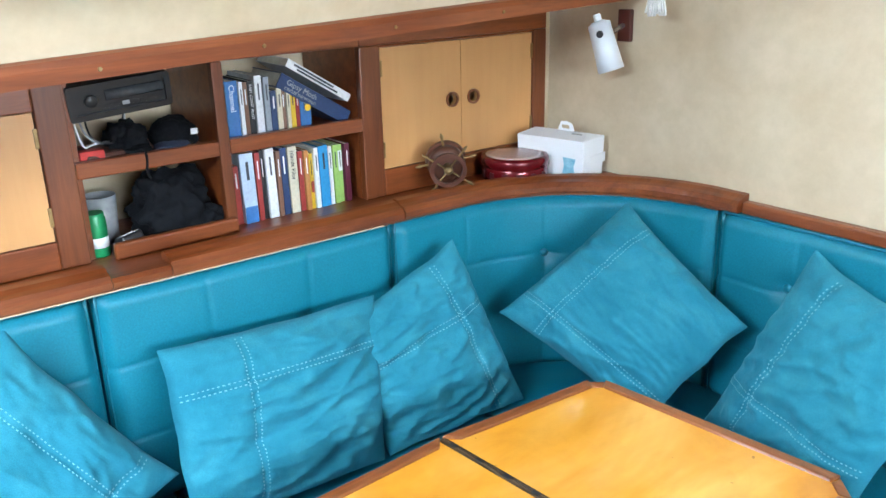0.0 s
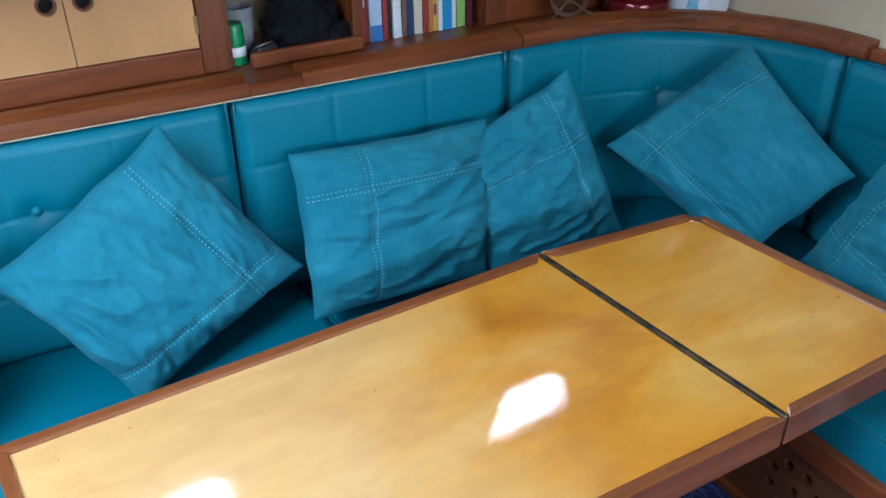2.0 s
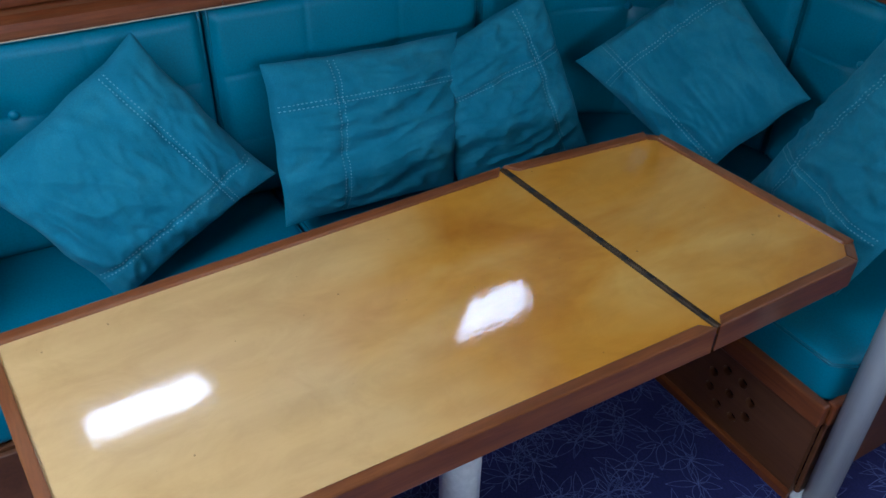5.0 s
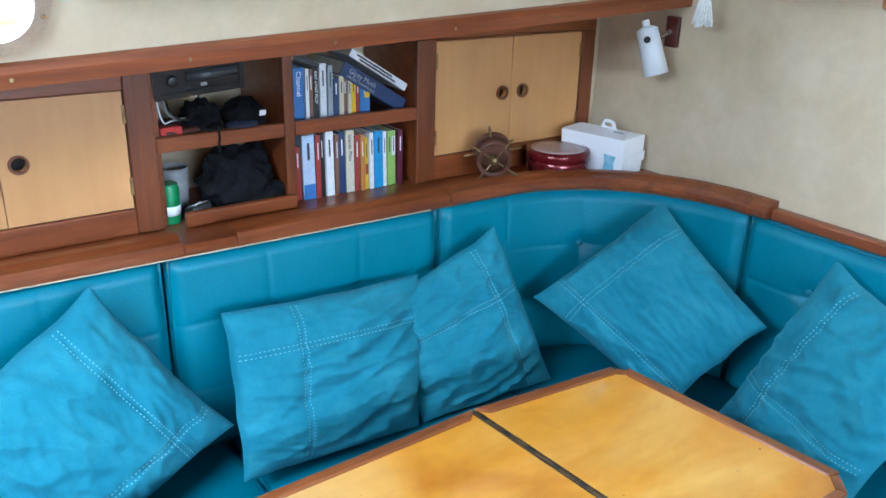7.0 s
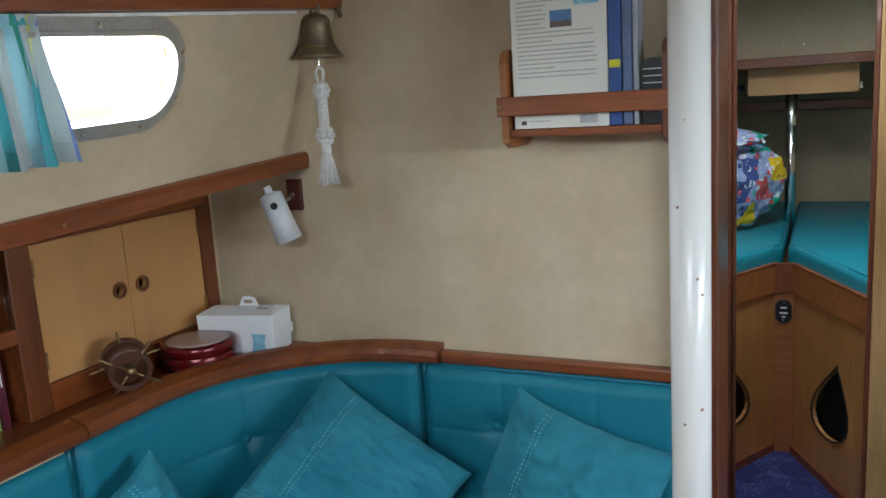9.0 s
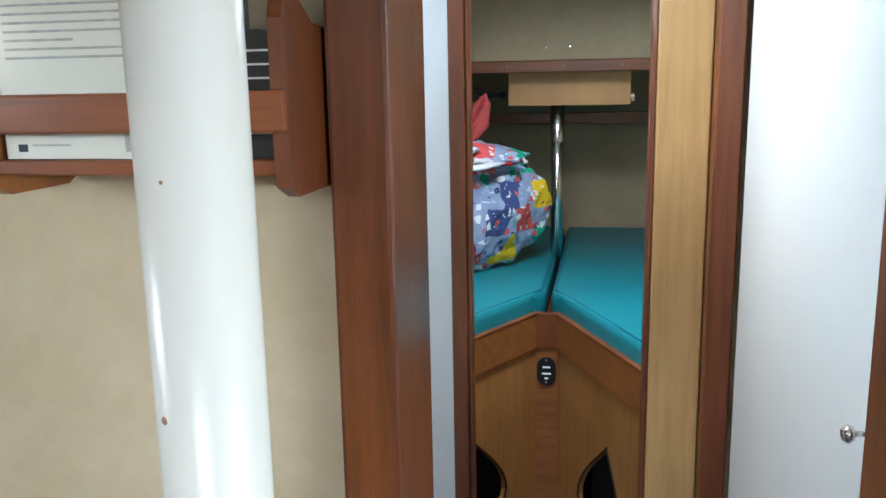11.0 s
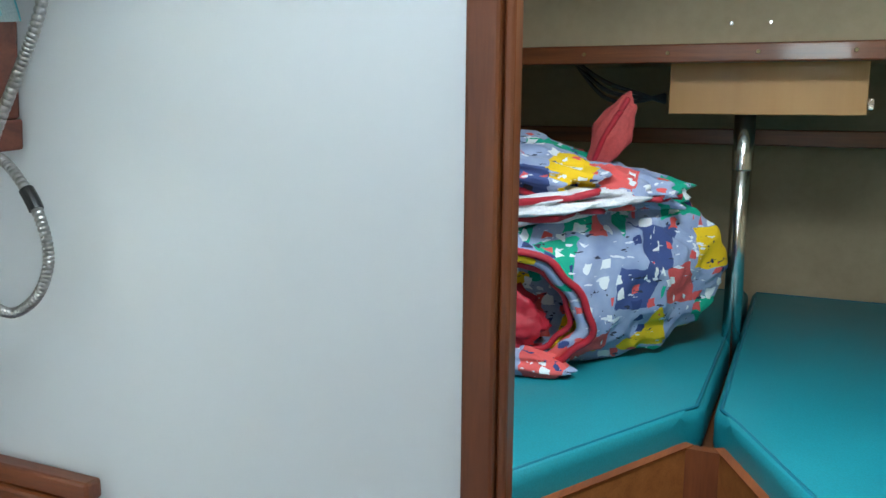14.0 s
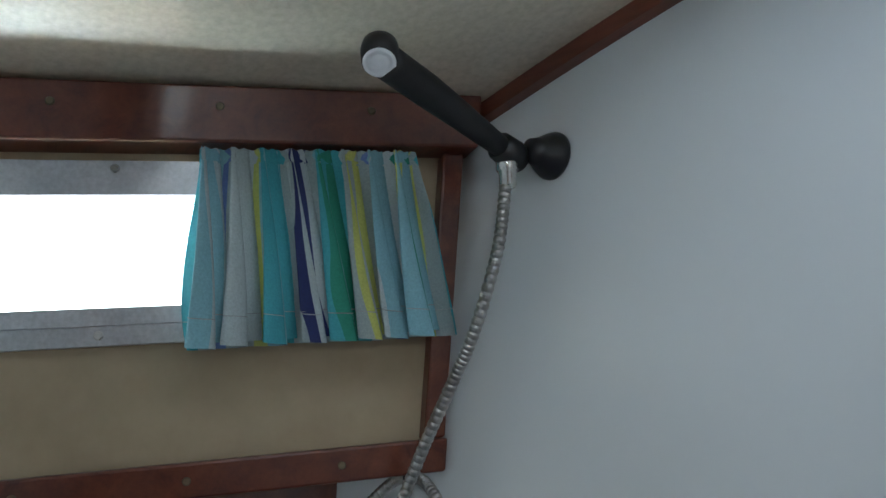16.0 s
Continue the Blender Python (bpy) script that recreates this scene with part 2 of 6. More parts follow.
def table_varnish():
    m, nt, b = mat("amber_varnished_ply", 0.3, 0.0, 1.0)
    v = coords(nt)
    blotch = noise_out(nt, coords(nt, (2.2, 1.1, 1)), 2.0, 4, 0.55, 0.5)
    grain = noise_out(nt, coords(nt, (9, 1.2, 4)), 2.4, 5, 0.6, 0.3)
    worn = noise_out(nt, coords(nt, (1.0, 1.0, 1.0)), 2.6, 3)
    c = ramp(nt, blotch, [(0.32, (0.50, 0.175, 0.008)), (0.48, (0.64, 0.275, 0.022)), (0.68, (0.74, 0.40, 0.085))])
    # paler, tan stretch on the after half, its edge broken by noise
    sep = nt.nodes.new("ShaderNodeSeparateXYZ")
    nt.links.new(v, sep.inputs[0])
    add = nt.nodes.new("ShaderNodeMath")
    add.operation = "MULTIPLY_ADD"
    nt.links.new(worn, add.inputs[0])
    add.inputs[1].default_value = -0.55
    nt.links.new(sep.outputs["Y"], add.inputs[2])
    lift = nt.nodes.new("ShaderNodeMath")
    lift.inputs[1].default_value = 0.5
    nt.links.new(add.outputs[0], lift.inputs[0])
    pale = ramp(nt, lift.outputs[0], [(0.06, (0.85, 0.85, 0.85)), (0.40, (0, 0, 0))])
    stain = ramp(nt, noise_out(nt, coords(nt, (1.6, 1.0, 1)), 7.0, 5, 0.65, 0.8), [(0.34, (0.93, 0.91, 0.87)), (0.56, (1.02, 1.02, 1.02))])
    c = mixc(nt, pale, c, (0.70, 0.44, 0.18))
    c = mixc(nt, 1.0, c, stain, "MULTIPLY")
    speck = noise_out(nt, v, 55.0, 2, 0.5)
    c = mixc(nt, ramp(nt, speck, [(0.0, (0, 0, 0)), (0.77, (0.55, 0.55, 0.55))], True), c, (0.16, 0.07, 0.02))
    g = ramp(nt, grain, [(0.3, (0.94, 0.92, 0.88)), (0.7, (1.04, 1.04, 1.04))])
    nt.links.new(mixc(nt, 1.0, c, g, "MULTIPLY"), b.inputs["Base Color"])
    scratch = noise_out(nt, coords(nt, (60, 6, 1), (0, 0, 0.5)), 3.0, 4, 0.7)
    r = ramp(nt, scratch, [(0.45, (0.015, 0.015, 0.015)), (0.8, (0.07, 0.07, 0.07))])
    nt.links.new(r, b.inputs["Coat Roughness"])
    b.inputs["Coat IOR"].default_value = 1.8
    b.inputs["Specular IOR Level"].default_value = 0.15
    ripple = noise_out(nt, coords(nt, (2.2, 0.9, 1), (0, 0, 0.5)), 34.0, 4, 0.55)
    n = nt.nodes.new("ShaderNodeBump")
    n.inputs["Strength"].default_value, n.inputs["Distance"].default_value = 0.045, 0.003
    nt.links.new(ripple, n.inputs["Height"])
    nt.links.new(n.outputs["Normal"], b.inputs["Coat Normal"])
    return m


def denim():
    m, nt, b = mat("teal_denim", 0.85)
    v = coords(nt)
    fade = noise_out(nt, v, 9.0, 4, 0.6, 0.4)
    weave = noise_out(nt, coords(nt, (1, 1, 3)), 380.0, 2)
    c = ramp(nt, fade, [(0.28, (0.012, 0.160, 0.230)), (0.52, (0.022, 0.205, 0.280)), (0.78, (0.042, 0.265, 0.335))])
    g = ramp(nt, weave, [(0.3, (0.8, 0.82, 0.84)), (0.7, (1.12, 1.1, 1.1))])
    nt.links.new(mixc(nt, 1.0, c, g, "MULTIPLY"), b.inputs["Base Color"])
    b.inputs["Sheen Weight"].default_value = 0.04
    b.inputs["Specular IOR Level"].default_value = 0.2
    crease = noise_out(nt, coords(nt, (1.0, 1.0, 1.6)), 15.0, 3, 0.5, 0.8)
    bump(nt, b, crease, 0.28, 0.008)
    return m


def carpet():
    """Dark blue looped carpet."""
    m, nt, b = mat("blue_carpet", 0.95)
    v = coords(nt)
    fleck = noise_out(nt, v, 300.0, 3)
    base = ramp(nt, fleck, [(0.3, (0.008, 0.010, 0.070)), (0.7, (0.018, 0.021, 0.125))])
    wide = ramp(nt, noise_out(nt, v, 5.0, 3), [(0.3, (0.8, 0.8, 0.85)), (0.7, (1.15, 1.1, 1.05))])
    nt.links.new(mixc(nt, 1.0, base, wide, "MULTIPLY"), b.inputs["Base Color"])
    bump(nt, b, fleck, 0.6, 0.006)
    return m


def stripes():
    """Striped curtain cotton, thin enough to let light through."""
    m, nt, b = mat("striped_cotton", 0.9)
    v = coords(nt, (1, 1, 1), (0, 0, 0), "UV")
    sep = nt.nodes.new("ShaderNodeSeparateXYZ")
    nt.links.new(v, sep.inputs[0])
    fr = nt.nodes.new("ShaderNodeMath")
    fr.operation = "FRACT"
    nt.links.new(sep.outputs["X"], fr.inputs[0])
    W, T, B, N, G, Y, A = ((0.46, 0.53, 0.54), (0.06, 0.36, 0.42), (0.14, 0.22, 0.48), (0.025, 0.035, 0.13),
                           (0.03, 0.27, 0.19), (0.55, 0.58, 0.16), (0.24, 0.47, 0.54))
    GR = (0.34, 0.41, 0.41)
    order = [W, A, B, GR, W, Y, A, T, GR, W, N, GR, A, G, T, W, Y, GR, B, A, W, G, A, Y, GR, T]
    widths = [1.7, 0.8, 0.6, 1.3, 1.5, 0.5, 1.6, 1.0, 0.7, 1.9, 0.35, 0.9, 1.4, 0.8, 1.3, 1.1, 0.6, 1.5, 0.7, 1.2, 1.8, 0.6, 1.0, 0.5, 1.2, 0.9]
    stops = [(0.004 + 0.99 * sum(widths[:k]) / sum(widths), c) for k, c in enumerate(order)]
    c = ramp(nt, fr.outputs[0], stops, True)
    weave = noise_out(nt, coords(nt), 420.0, 2)
    g = ramp(nt, weave, [(0.3, (0.86, 0.86, 0.86)), (0.7, (1.05, 1.05, 1.05))])
    c = mixc(nt, 1.0, c, g, "MULTIPLY")
    nt.links.new(c, b.inputs["Base Color"])
    tr = nt.nodes.new("ShaderNodeBsdfTranslucent")
    nt.links.new(c, tr.inputs["Color"])
    mx = nt.nodes.new("ShaderNodeMixShader")
    mx.inputs[0].default_value = 0.03
    nt.links.new(b.outputs[0], mx.inputs[1])
    nt.links.new(tr.outputs[0], mx.inputs[2])
    nt.links.new(mx.outputs[0], nt.nodes["Material Output"].inputs["Surface"])
    bump(nt, b, weave, 0.2, 0.002)
    return m


def quilt_print():
    """Periwinkle cotton with scattered red, green, yellow and navy patches."""
    m, nt, b = mat("quilt_print", 0.8)
    v = coords(nt)
    wob = nt.nodes.new("ShaderNodeTexNoise")
    wob.inputs["Scale"].default_value = 14.0
    nt.links.new(v, wob.inputs["Vector"])
    vv = mixc(nt, 0.05, v, wob.outputs["Color"])
    base = ramp(nt, noise_out(nt, v, 20.0, 2), [(0.3, (0.24, 0.30, 0.50)), (0.7, (0.36, 0.42, 0.60))])
    for scale, keep, rows in ((8.6, 0.41, [(0.0, (0.70, 0.10, 0.10)), (0.28, (0.0, 0.36, 0.23)), (0.50, (0.80, 0.50, 0.01)), (0.73, (0.05, 0.08, 0.24)), (0.86, (0.0, 0.36, 0.23))]),
                              (25.0, 0.24, [(0.0, (0.78, 0.80, 0.84)), (0.4, (0.75, 0.10, 0.10)), (0.7, (0.03, 0.05, 0.18)), (0.85, (0.78, 0.80, 0.84))])):
        vo = nt.nodes.new("ShaderNodeTexVoronoi")
        vo.distance = "CHEBYCHEV"
        vo.inputs["Scale"].default_value = scale
        nt.links.new(vv, vo.inputs["Vector"])
        sep = nt.nodes.new("ShaderNodeSeparateColor")
        nt.links.new(vo.outputs["Color"], sep.inputs[0])
        pick = ramp(nt, sep.outputs[0], rows, True)
        near = ramp(nt, vo.outputs["Distance"], [(0.0, (1, 1, 1)), (keep, (0, 0, 0))], True)
        some = ramp(nt, sep.outputs[1], [(0.0, (1, 1, 1)), (0.90, (0, 0, 0))], True)
        base = mixc(nt, mixc(nt, 1.0, near, some, "MULTIPLY"), base, pick)
        if scale < 15:
            core = ramp(nt, vo.outputs["Distance"], [(0.0, (1, 1, 1)), (0.11, (0, 0, 0))], True)
            dot = ramp(nt, sep.outputs[2], [(0.0, (0.78, 0.80, 0.84)), (0.6, (0.03, 0.03, 0.05))], True)
            odd = ramp(nt, sep.outputs[2], [(0.0, (1, 1, 1)), (0.75, (0, 0, 0))], True)
            base = mixc(nt, mixc(nt, 1.0, core, odd, "MULTIPLY"), base, dot)
    st = noise_out(nt, coords(nt, (30, 8, 60), (0.4, 0.5, 0.3)), 1.2, 2)
    base = mixc(nt, ramp(nt, st, [(0.0, (0, 0, 0)), (0.66, (1, 1, 1))], True), base, (0.70, 0.72, 0.80))
    st = noise_out(nt, coords(nt, (12, 40, 70), (0.9, -0.4, 0.7)), 1.1, 2)
    base = mixc(nt, ramp(nt, st, [(0.0, (0, 0, 0)), (0.67, (1, 1, 1))], True), base, (0.03, 0.035, 0.07))
    nt.links.new(base, b.inputs["Base Color"])
    bump(nt, b, noise_out(nt, v, 22.0, 4, 0.6, 1.0), 0.4, 0.01)
    return m


HINGE_METAL = two_tone("tarnished_hinge", (0.05, 0.03, 0.016), (0.11, 0.07, 0.036), 40.0, 200.0, 0.4, 0.05, 0.5)
EDGE_WOOD = {a: wood("table_edging_" + a, (0.135, 0.038, 0.010), (0.22, 0.066, 0.017), (0.29, 0.098, 0.027), a, 0.3, 0.9) for a in "xy"}
HOSE_METAL = two_tone("hose_steel", (0.34, 0.33, 0.31), (0.44, 0.43, 0.41), 30.0, 200.0, 0.3, 0.0, 1.0)
MATT_BLACK = two_tone("matt_black_plastic", (0.006, 0.006, 0.007), (0.010, 0.010, 0.011), 20.0, 120.0, 0.5, 0.03)
POLE_PAINT = plain_sheet("white_gloss_paint", (0.74, 0.735, 0.71), 0.24)
CARPET_LINE = two_tone("carpet_line", (0.06, 0.08, 0.24), (0.13, 0.16, 0.34), 30.0, 200.0, 0.95, 0.0)
TABLE_TOP, DENIM, CARPET, STRIPES, QUILT = table_varnish(), denim(), carpet(), stripes(), quilt_print()


def plain(name, colour, rough=0.5):
    return two_tone(name, tuple(c * 0.9 for c in colour), tuple(min(1.0, c * 1.05) for c in colour), 20.0, 140.0, rough, 0.02)


def glass():
    m, nt, b = mat("window_glass", 0.03)
    b.inputs["Transmission Weight"].default_value = 1.0
    b.inputs["IOR"].default_value = 1.1
    return m


GLASS = glass()


# ---- building helpers ----
def thing(name, at, label, category, group="", kind=""):
    ob = new(name)
    ob.empty_display_size = 0.05
    ob.location = at
    ob["base"] = tuple(at)
    return tagged(ob, label, category, group, kind)


def part(name, bm, material, parent=None, label="", smooth=False):
    """Links a bmesh, given in world metres, as one mesh object under a thing or a part."""
    root, base = parent, Vector((0, 0, 0))
    while root is not None:
        if "base" in root:
            base = Vector(root["base"])
        root = root.parent
    if parent is not None:
        bm.transform(Matrix.Translation(-base))
    me = bpy.data.meshes.new(name)
    bmesh.ops.recalc_face_normals(bm, faces=bm.faces[:])
    bm.to_mesh(me)
    bm.free()
    me.materials.append(material)
    if smooth:
        for p in me.polygons:
            p.use_smooth = True
    ob = new(name, me)
    ob.parent = parent
    return tagged(ob, label)


def solid(name, bm, material, label, category, kind="", group="", smooth=False):
    return tagged(part(name, bm, material, None, "", smooth), label, category, group, kind)


def setting(name, bm, material, label, category="wall", smooth=False):
    return solid(name, bm, material, label, category, "structure", "", smooth)


def box(x0, x1, y0, y1, z0, z1, bevel=0.0, bm=None, seg=2):
    bm0 = bmesh.new()
    bmesh.ops.create_cube(bm0, size=1)
    for v in bm0.verts:
        v.co = Vector(((x0 + x1) / 2 + v.co.x * (x1 - x0), (y0 + y1) / 2 + v.co.y * (y1 - y0), (z0 + z1) / 2 + v.co.z * (z1 - z0)))
    if bevel:
        bmesh.ops.bevel(bm0, geom=bm0.edges[:], offset=bevel, segments=seg, affect="EDGES", profile=0.5)
    return join(bm, bm0)


def join(bm, other):
    if bm is None:
        return other
    me = bpy.data.meshes.new("tmp")
    other.to_mesh(me)
    other.free()
    bm.from_mesh(me)
    bpy.data.meshes.remove(me)
    return bm


def turned(bm, m):
    bm.transform(m)
    return bm


def prism(poly, z0, z1, bevel=0.0, bm=None, seg=2):
    """Extrudes a flat outline (x, y) from z0 to z1; z0 and z1 may be functions of (x, y)."""
    f0 = z0 if callable(z0) else (lambda x, y: z0)
    f1 = z1 if callable(z1) else (lambda x, y: z1)
    b = bmesh.new()
    lo = [b.verts.new((x, y, f0(x, y))) for x, y in poly]
    hi = [b.verts.new((x, y, f1(x, y))) for x, y in poly]
    n = len(poly)
    b.faces.new(lo[::-1])
    b.faces.new(hi)
    for i in range(n):
        b.faces.new((lo[i], lo[(i + 1) % n], hi[(i + 1) % n], hi[i]))
    if bevel:
        bmesh.ops.bevel(b, geom=b.edges[:], offset=bevel, segments=seg, affect="EDGES", profile=0.5)
    return join(bm, b)


def lathe(profile, at, n=24, axis=None, bm=None):
    """Turns a list of (radius, height) about z, then lays it along axis."""
    b = bmesh.new()
    rings = []
    for r, h in profile:
        rings.append([b.verts.new((r * math.cos(2 * math.pi * k / n), r * math.sin(2 * math.pi * k / n), h)) for k in range(n)])
    for a, c in zip(rings, rings[1:]):
        for k in range(n):
            b.faces.new((a[k], a[(k + 1) % n], c[(k + 1) % n], c[k]))
    b.faces.new(rings[0][::-1])
    b.faces.new(rings[-1])
    m = Matrix.Translation(at)
    if axis is not None:
        m = m @ Vector((0, 0, 1)).rotation_difference(Vector(axis)).to_matrix().to_4x4()
    b.transform(m)
    return join(bm, b)


def rod(a, c, r, n=12, bm=None, r2=None):
    a, c = Vector(a), Vector(c)
    return lathe([(r, 0), (r if r2 is None else r2, (c - a).length)], a, n, c - a, bm)


def tube(points, r, n=8, bm=None, closed=False):
    """A round tube along a smooth line of points; r may be a function of the index."""
    b = bmesh.new()
    pts = [Vector(p) for p in points]
    rings = []
    ref = Vector((0.3, 0.2, 0.93))
    N = len(pts)
    for i, p in enumerate(pts):
        if closed:
            d = pts[(i + 1) % N] - pts[i - 1]
        else:
            d = pts[min(i + 1, N - 1)] - pts[max(i - 1, 0)]
        d.normalize()
        if abs(d.dot(ref)) > 0.98:
            ref = Vector((0.9, 0.3, 0.1))
        u = d.cross(ref).normalized()
        w = d.cross(u)
        rr = r(i) if callable(r) else r
        rings.append([b.verts.new(p + rr * (math.cos(2 * math.pi * k / n) * u + math.sin(2 * math.pi * k / n) * w)) for k in range(n)])
    pairs = list(zip(rings, rings[1:])) + ([(rings[-1], rings[0])] if closed else [])
    for a, c in pairs:
        for k in range(n):
            b.faces.new((a[k], a[(k + 1) % n], c[(k + 1) % n], c[k]))
    if not closed:
        b.faces.new(rings[0][::-1])
        b.faces.new(rings[-1])
    return join(bm, b)


def smooth_line(points, n=12):
    """Catmull-Rom through the points."""
    P = [Vector(p) for p in points]
    P = [2 * P[0] - P[1]] + P + [2 * P[-1] - P[-2]]
    out = []
    for i in range(1, len(P) - 2):
        a, b2, c, d = P[i - 1:i + 3]
        for k in range(n):
            t = k / n
            out.append(0.5 * (2 * b2 + (c - a) * t + (2 * a - 5 * b2 + 4 * c - d) * t * t + (3 * b2 - a - 3 * c + d) * t ** 3))
    out.append(P[-2])
    return out


def grid_sheet(f, nu, nv, bm=None, uv=None, wrap=False):
    """A surface of points f(u, v), u and v from 0 to 1."""
    b = bmesh.new()
    V = [[b.verts.new(f(i / nu, j / nv)) for j in range(nv + 1)] for i in range(nu + (0 if wrap else 1))]
    lay = b.loops.layers.uv.new("UVMap") if uv else None
    for i in range(nu):
        for j in range(nv):
            i2 = (i + 1) % len(V)
            fc = b.faces.new((V[i][j], V[i2][j], V[i2][j + 1], V[i][j + 1]))
            if lay:
                for lp, (a, c) in zip(fc.loops, ((i, j), (i + 1, j), (i + 1, j + 1), (i, j + 1))):
                    lp[lay].uv = uv(a / nu, c / nv)
    return join(bm, b)


def thick(bm, d):
    g = bm.faces[:]
    r = bmesh.ops.solidify(bm, geom=g, thickness=d)
    return bm


def holed(outer, holes, place, depth):
    """A plate in local (a, b) with holes right through; place(a, b, d) gives the world point at depth d."""
    b = bmesh.new()
    edges = []
    loops = []
    for ring in [outer] + holes:
        vs = [b.verts.new((p[0], p[1], 0)) for p in ring]
        loops.append(vs)
        edges += [b.edges.new((vs[i], vs[(i + 1) % len(vs)])) for i in range(len(vs))]
    bmesh.ops.triangle_fill(b, use_beauty=True, use_dissolve=False, edges=edges)
    front = [f for f in b.faces]
    copy = {}
    for v in list(b.verts):
        copy[v] = b.verts.new((v.co.x, v.co.y, depth))
    for f in front:
        b.faces.new([copy[v] for v in reversed(f.verts)])
    for vs in loops:
        for i in range(len(vs)):
            p, q = vs[i], vs[(i + 1) % len(vs)]
            b.faces.new((p, q, copy[q], copy[p]))
    for v in b.verts:
        v.co = place(v.co.x, v.co.y, v.co.z)
    return b


def stadium(a0, a1, b0, b1, n=14, r=None):
    """A rounded oblong outline; r: the corner radius (half the height if none)."""
    r = min((b1 - b0) / 2, r if r else 9)
    pts = []
    for ca, cb, s in ((a1 - r, b1 - r, 0), (a0 + r, b1 - r, 90), (a0 + r, b0 + r, 180), (a1 - r, b0 + r, 270)):
        for k in range(n + 1):
            t = radians(s + 90 * k / n)
            pts.append((ca + r * math.cos(t), cb + r * math.sin(t)))
    return [p for i, p in enumerate(pts) if (Vector(p) - Vector(pts[i - 1])).length > 1e-5]


def circle(ca, cb, r, n=20):
    return [(ca + r * math.cos(2 * math.pi * k / n), cb + r * math.sin(2 * math.pi * k / n)) for k in range(n)]


def writing(text, m, size, material, parent, name="lettering"):
    """Raised letters in the built-in font, as a mesh part; m places the text's left base, x along the line, z out of it."""
    cu = bpy.data.curves.new("text", "FONT")
    cu.body, cu.size, cu.extrude = text, size, 0.0004
    tmp = bpy.data.objects.new("text", cu)
    scene.collection.objects.link(tmp)
    me = bpy.data.meshes.new_from_object(tmp.evaluated_get(bpy.context.evaluated_depsgraph_get()))
    bpy.data.objects.remove(tmp)
    bm = bmesh.new()
    bm.from_mesh(me)
    bpy.data.meshes.remove(me)
    bm.transform(m)
    return part(name, bm, material, parent)


# ---- the large structure ----
SOLE = 0.055
YB = 1.815         # after face of the saloon bulkhead
YV = 2.60          # after face of the forward bulkhead
XL = -1.712        # faces of the lockers under the side deck


def rail_z(y):
    return 1.405 + 0.043 * (y - 0.3)


def side(y, h, out=0.0):
    """A point on the coachroof side of the saloon, h above the rail; out: behind the lining."""
    return Vector((-1.42 + 0.40 * h - out, y, rail_z(y) + h + 0.4 * out))


H_DIR = Vector((0.40, 0.917, 0)).normalized()
H_OUT = Vector((-0.917, 0.40, 0)).normalized()
H_END = Vector((-1.042, 2.60, 0))


def head_side(a, z, out=0.0, lean=0.15):
    """A point on the heads' outer lining; a metres aft of the forward bulkhead; heights fall away aft with the sheer."""
    return H_END - H_DIR * a + H_OUT * (out - lean * (z - 1.60)) + Vector((0, 0, z - 0.11 * a))


setting("floor", box(-2.0, 1.7, -2.3, 3.6, SOLE - 0.06, SOLE), CARPET, "dark blue patterned carpet with pale looping leaf lines", "carpet")

# ceiling: cambered, with the companionway opening aft and the hatch forward
bm = bmesh.new()


def camber(x, y=2.6):
    return 1.976 - 0.115 * x ** 2 if y > 1.83 else 2.0 - 0.06 * x ** 2


SPANS = [(lambda y: -1.30, lambda y: -0.80, -2.3, 1.83), (lambda y: 0.20, lambda y: 1.62, -2.3, 1.83), (lambda y: -0.80, lambda y: 0.20, -2.3, -1.5),
         (lambda y: -0.80, lambda y: 0.20, -0.5, 1.83), (lambda y: -1.05 - 0.436 * (2.6 - y), lambda y: -0.62, 1.831, 2.62), (lambda y: -0.62, lambda y: -0.16, 1.831, 1.98), (lambda y: -0.62, lambda y: -0.16, 2.42, 2.62),
         (lambda y: -0.16, lambda y: 1.62, 1.831, 2.62), (lambda y: -1.42, lambda y: 0.76, 2.62, 2.75),
         (lambda y: -1.42, lambda y: -0.48, 2.75, 4.02), (lambda y: -0.03, lambda y: 0.76, 2.75, 4.02), (lambda y: -0.48, lambda y: -0.03, 3.22, 4.02)]
for xa, xb, y0, y1 in SPANS:
    for up in (0.0, 0.035):
        grid_sheet(lambda u, v: (xa(y0 + (y1 - y0) * v) * (1 - u) + xb(y0 + (y1 - y0) * v) * u, y0 + (y1 - y0) * v,
                                 camber(xa(y0 + (y1 - y0) * v) * (1 - u) + xb(y0 + (y1 - y0) * v) * u, (y0 + y1) / 2) + up), 14, 2, bm)
setting("ceiling", bm, CEILING, "cream vinyl headlining on a cambered deckhead", "ceiling", True)

# pale leaf lines woven into the carpet
rng = random.Random(11)
bm = bmesh.new()


def ribbon(pts, w):
    rows = []
    for i, p in enumerate(pts):
        d = (pts[min(i + 1, len(pts) - 1)] - pts[max(i - 1, 0)]).normalized()
        n = Vector((-d.y, d.x)) * w
        rows.append((bm.verts.new((p.x + n.x, p.y + n.y, SOLE + 0.0012)), bm.verts.new((p.x - n.x, p.y - n.y, SOLE + 0.0012))))
    for a, b in zip(rows, rows[1:]):
        bm.faces.new((a[0], b[0], b[1], a[1]))


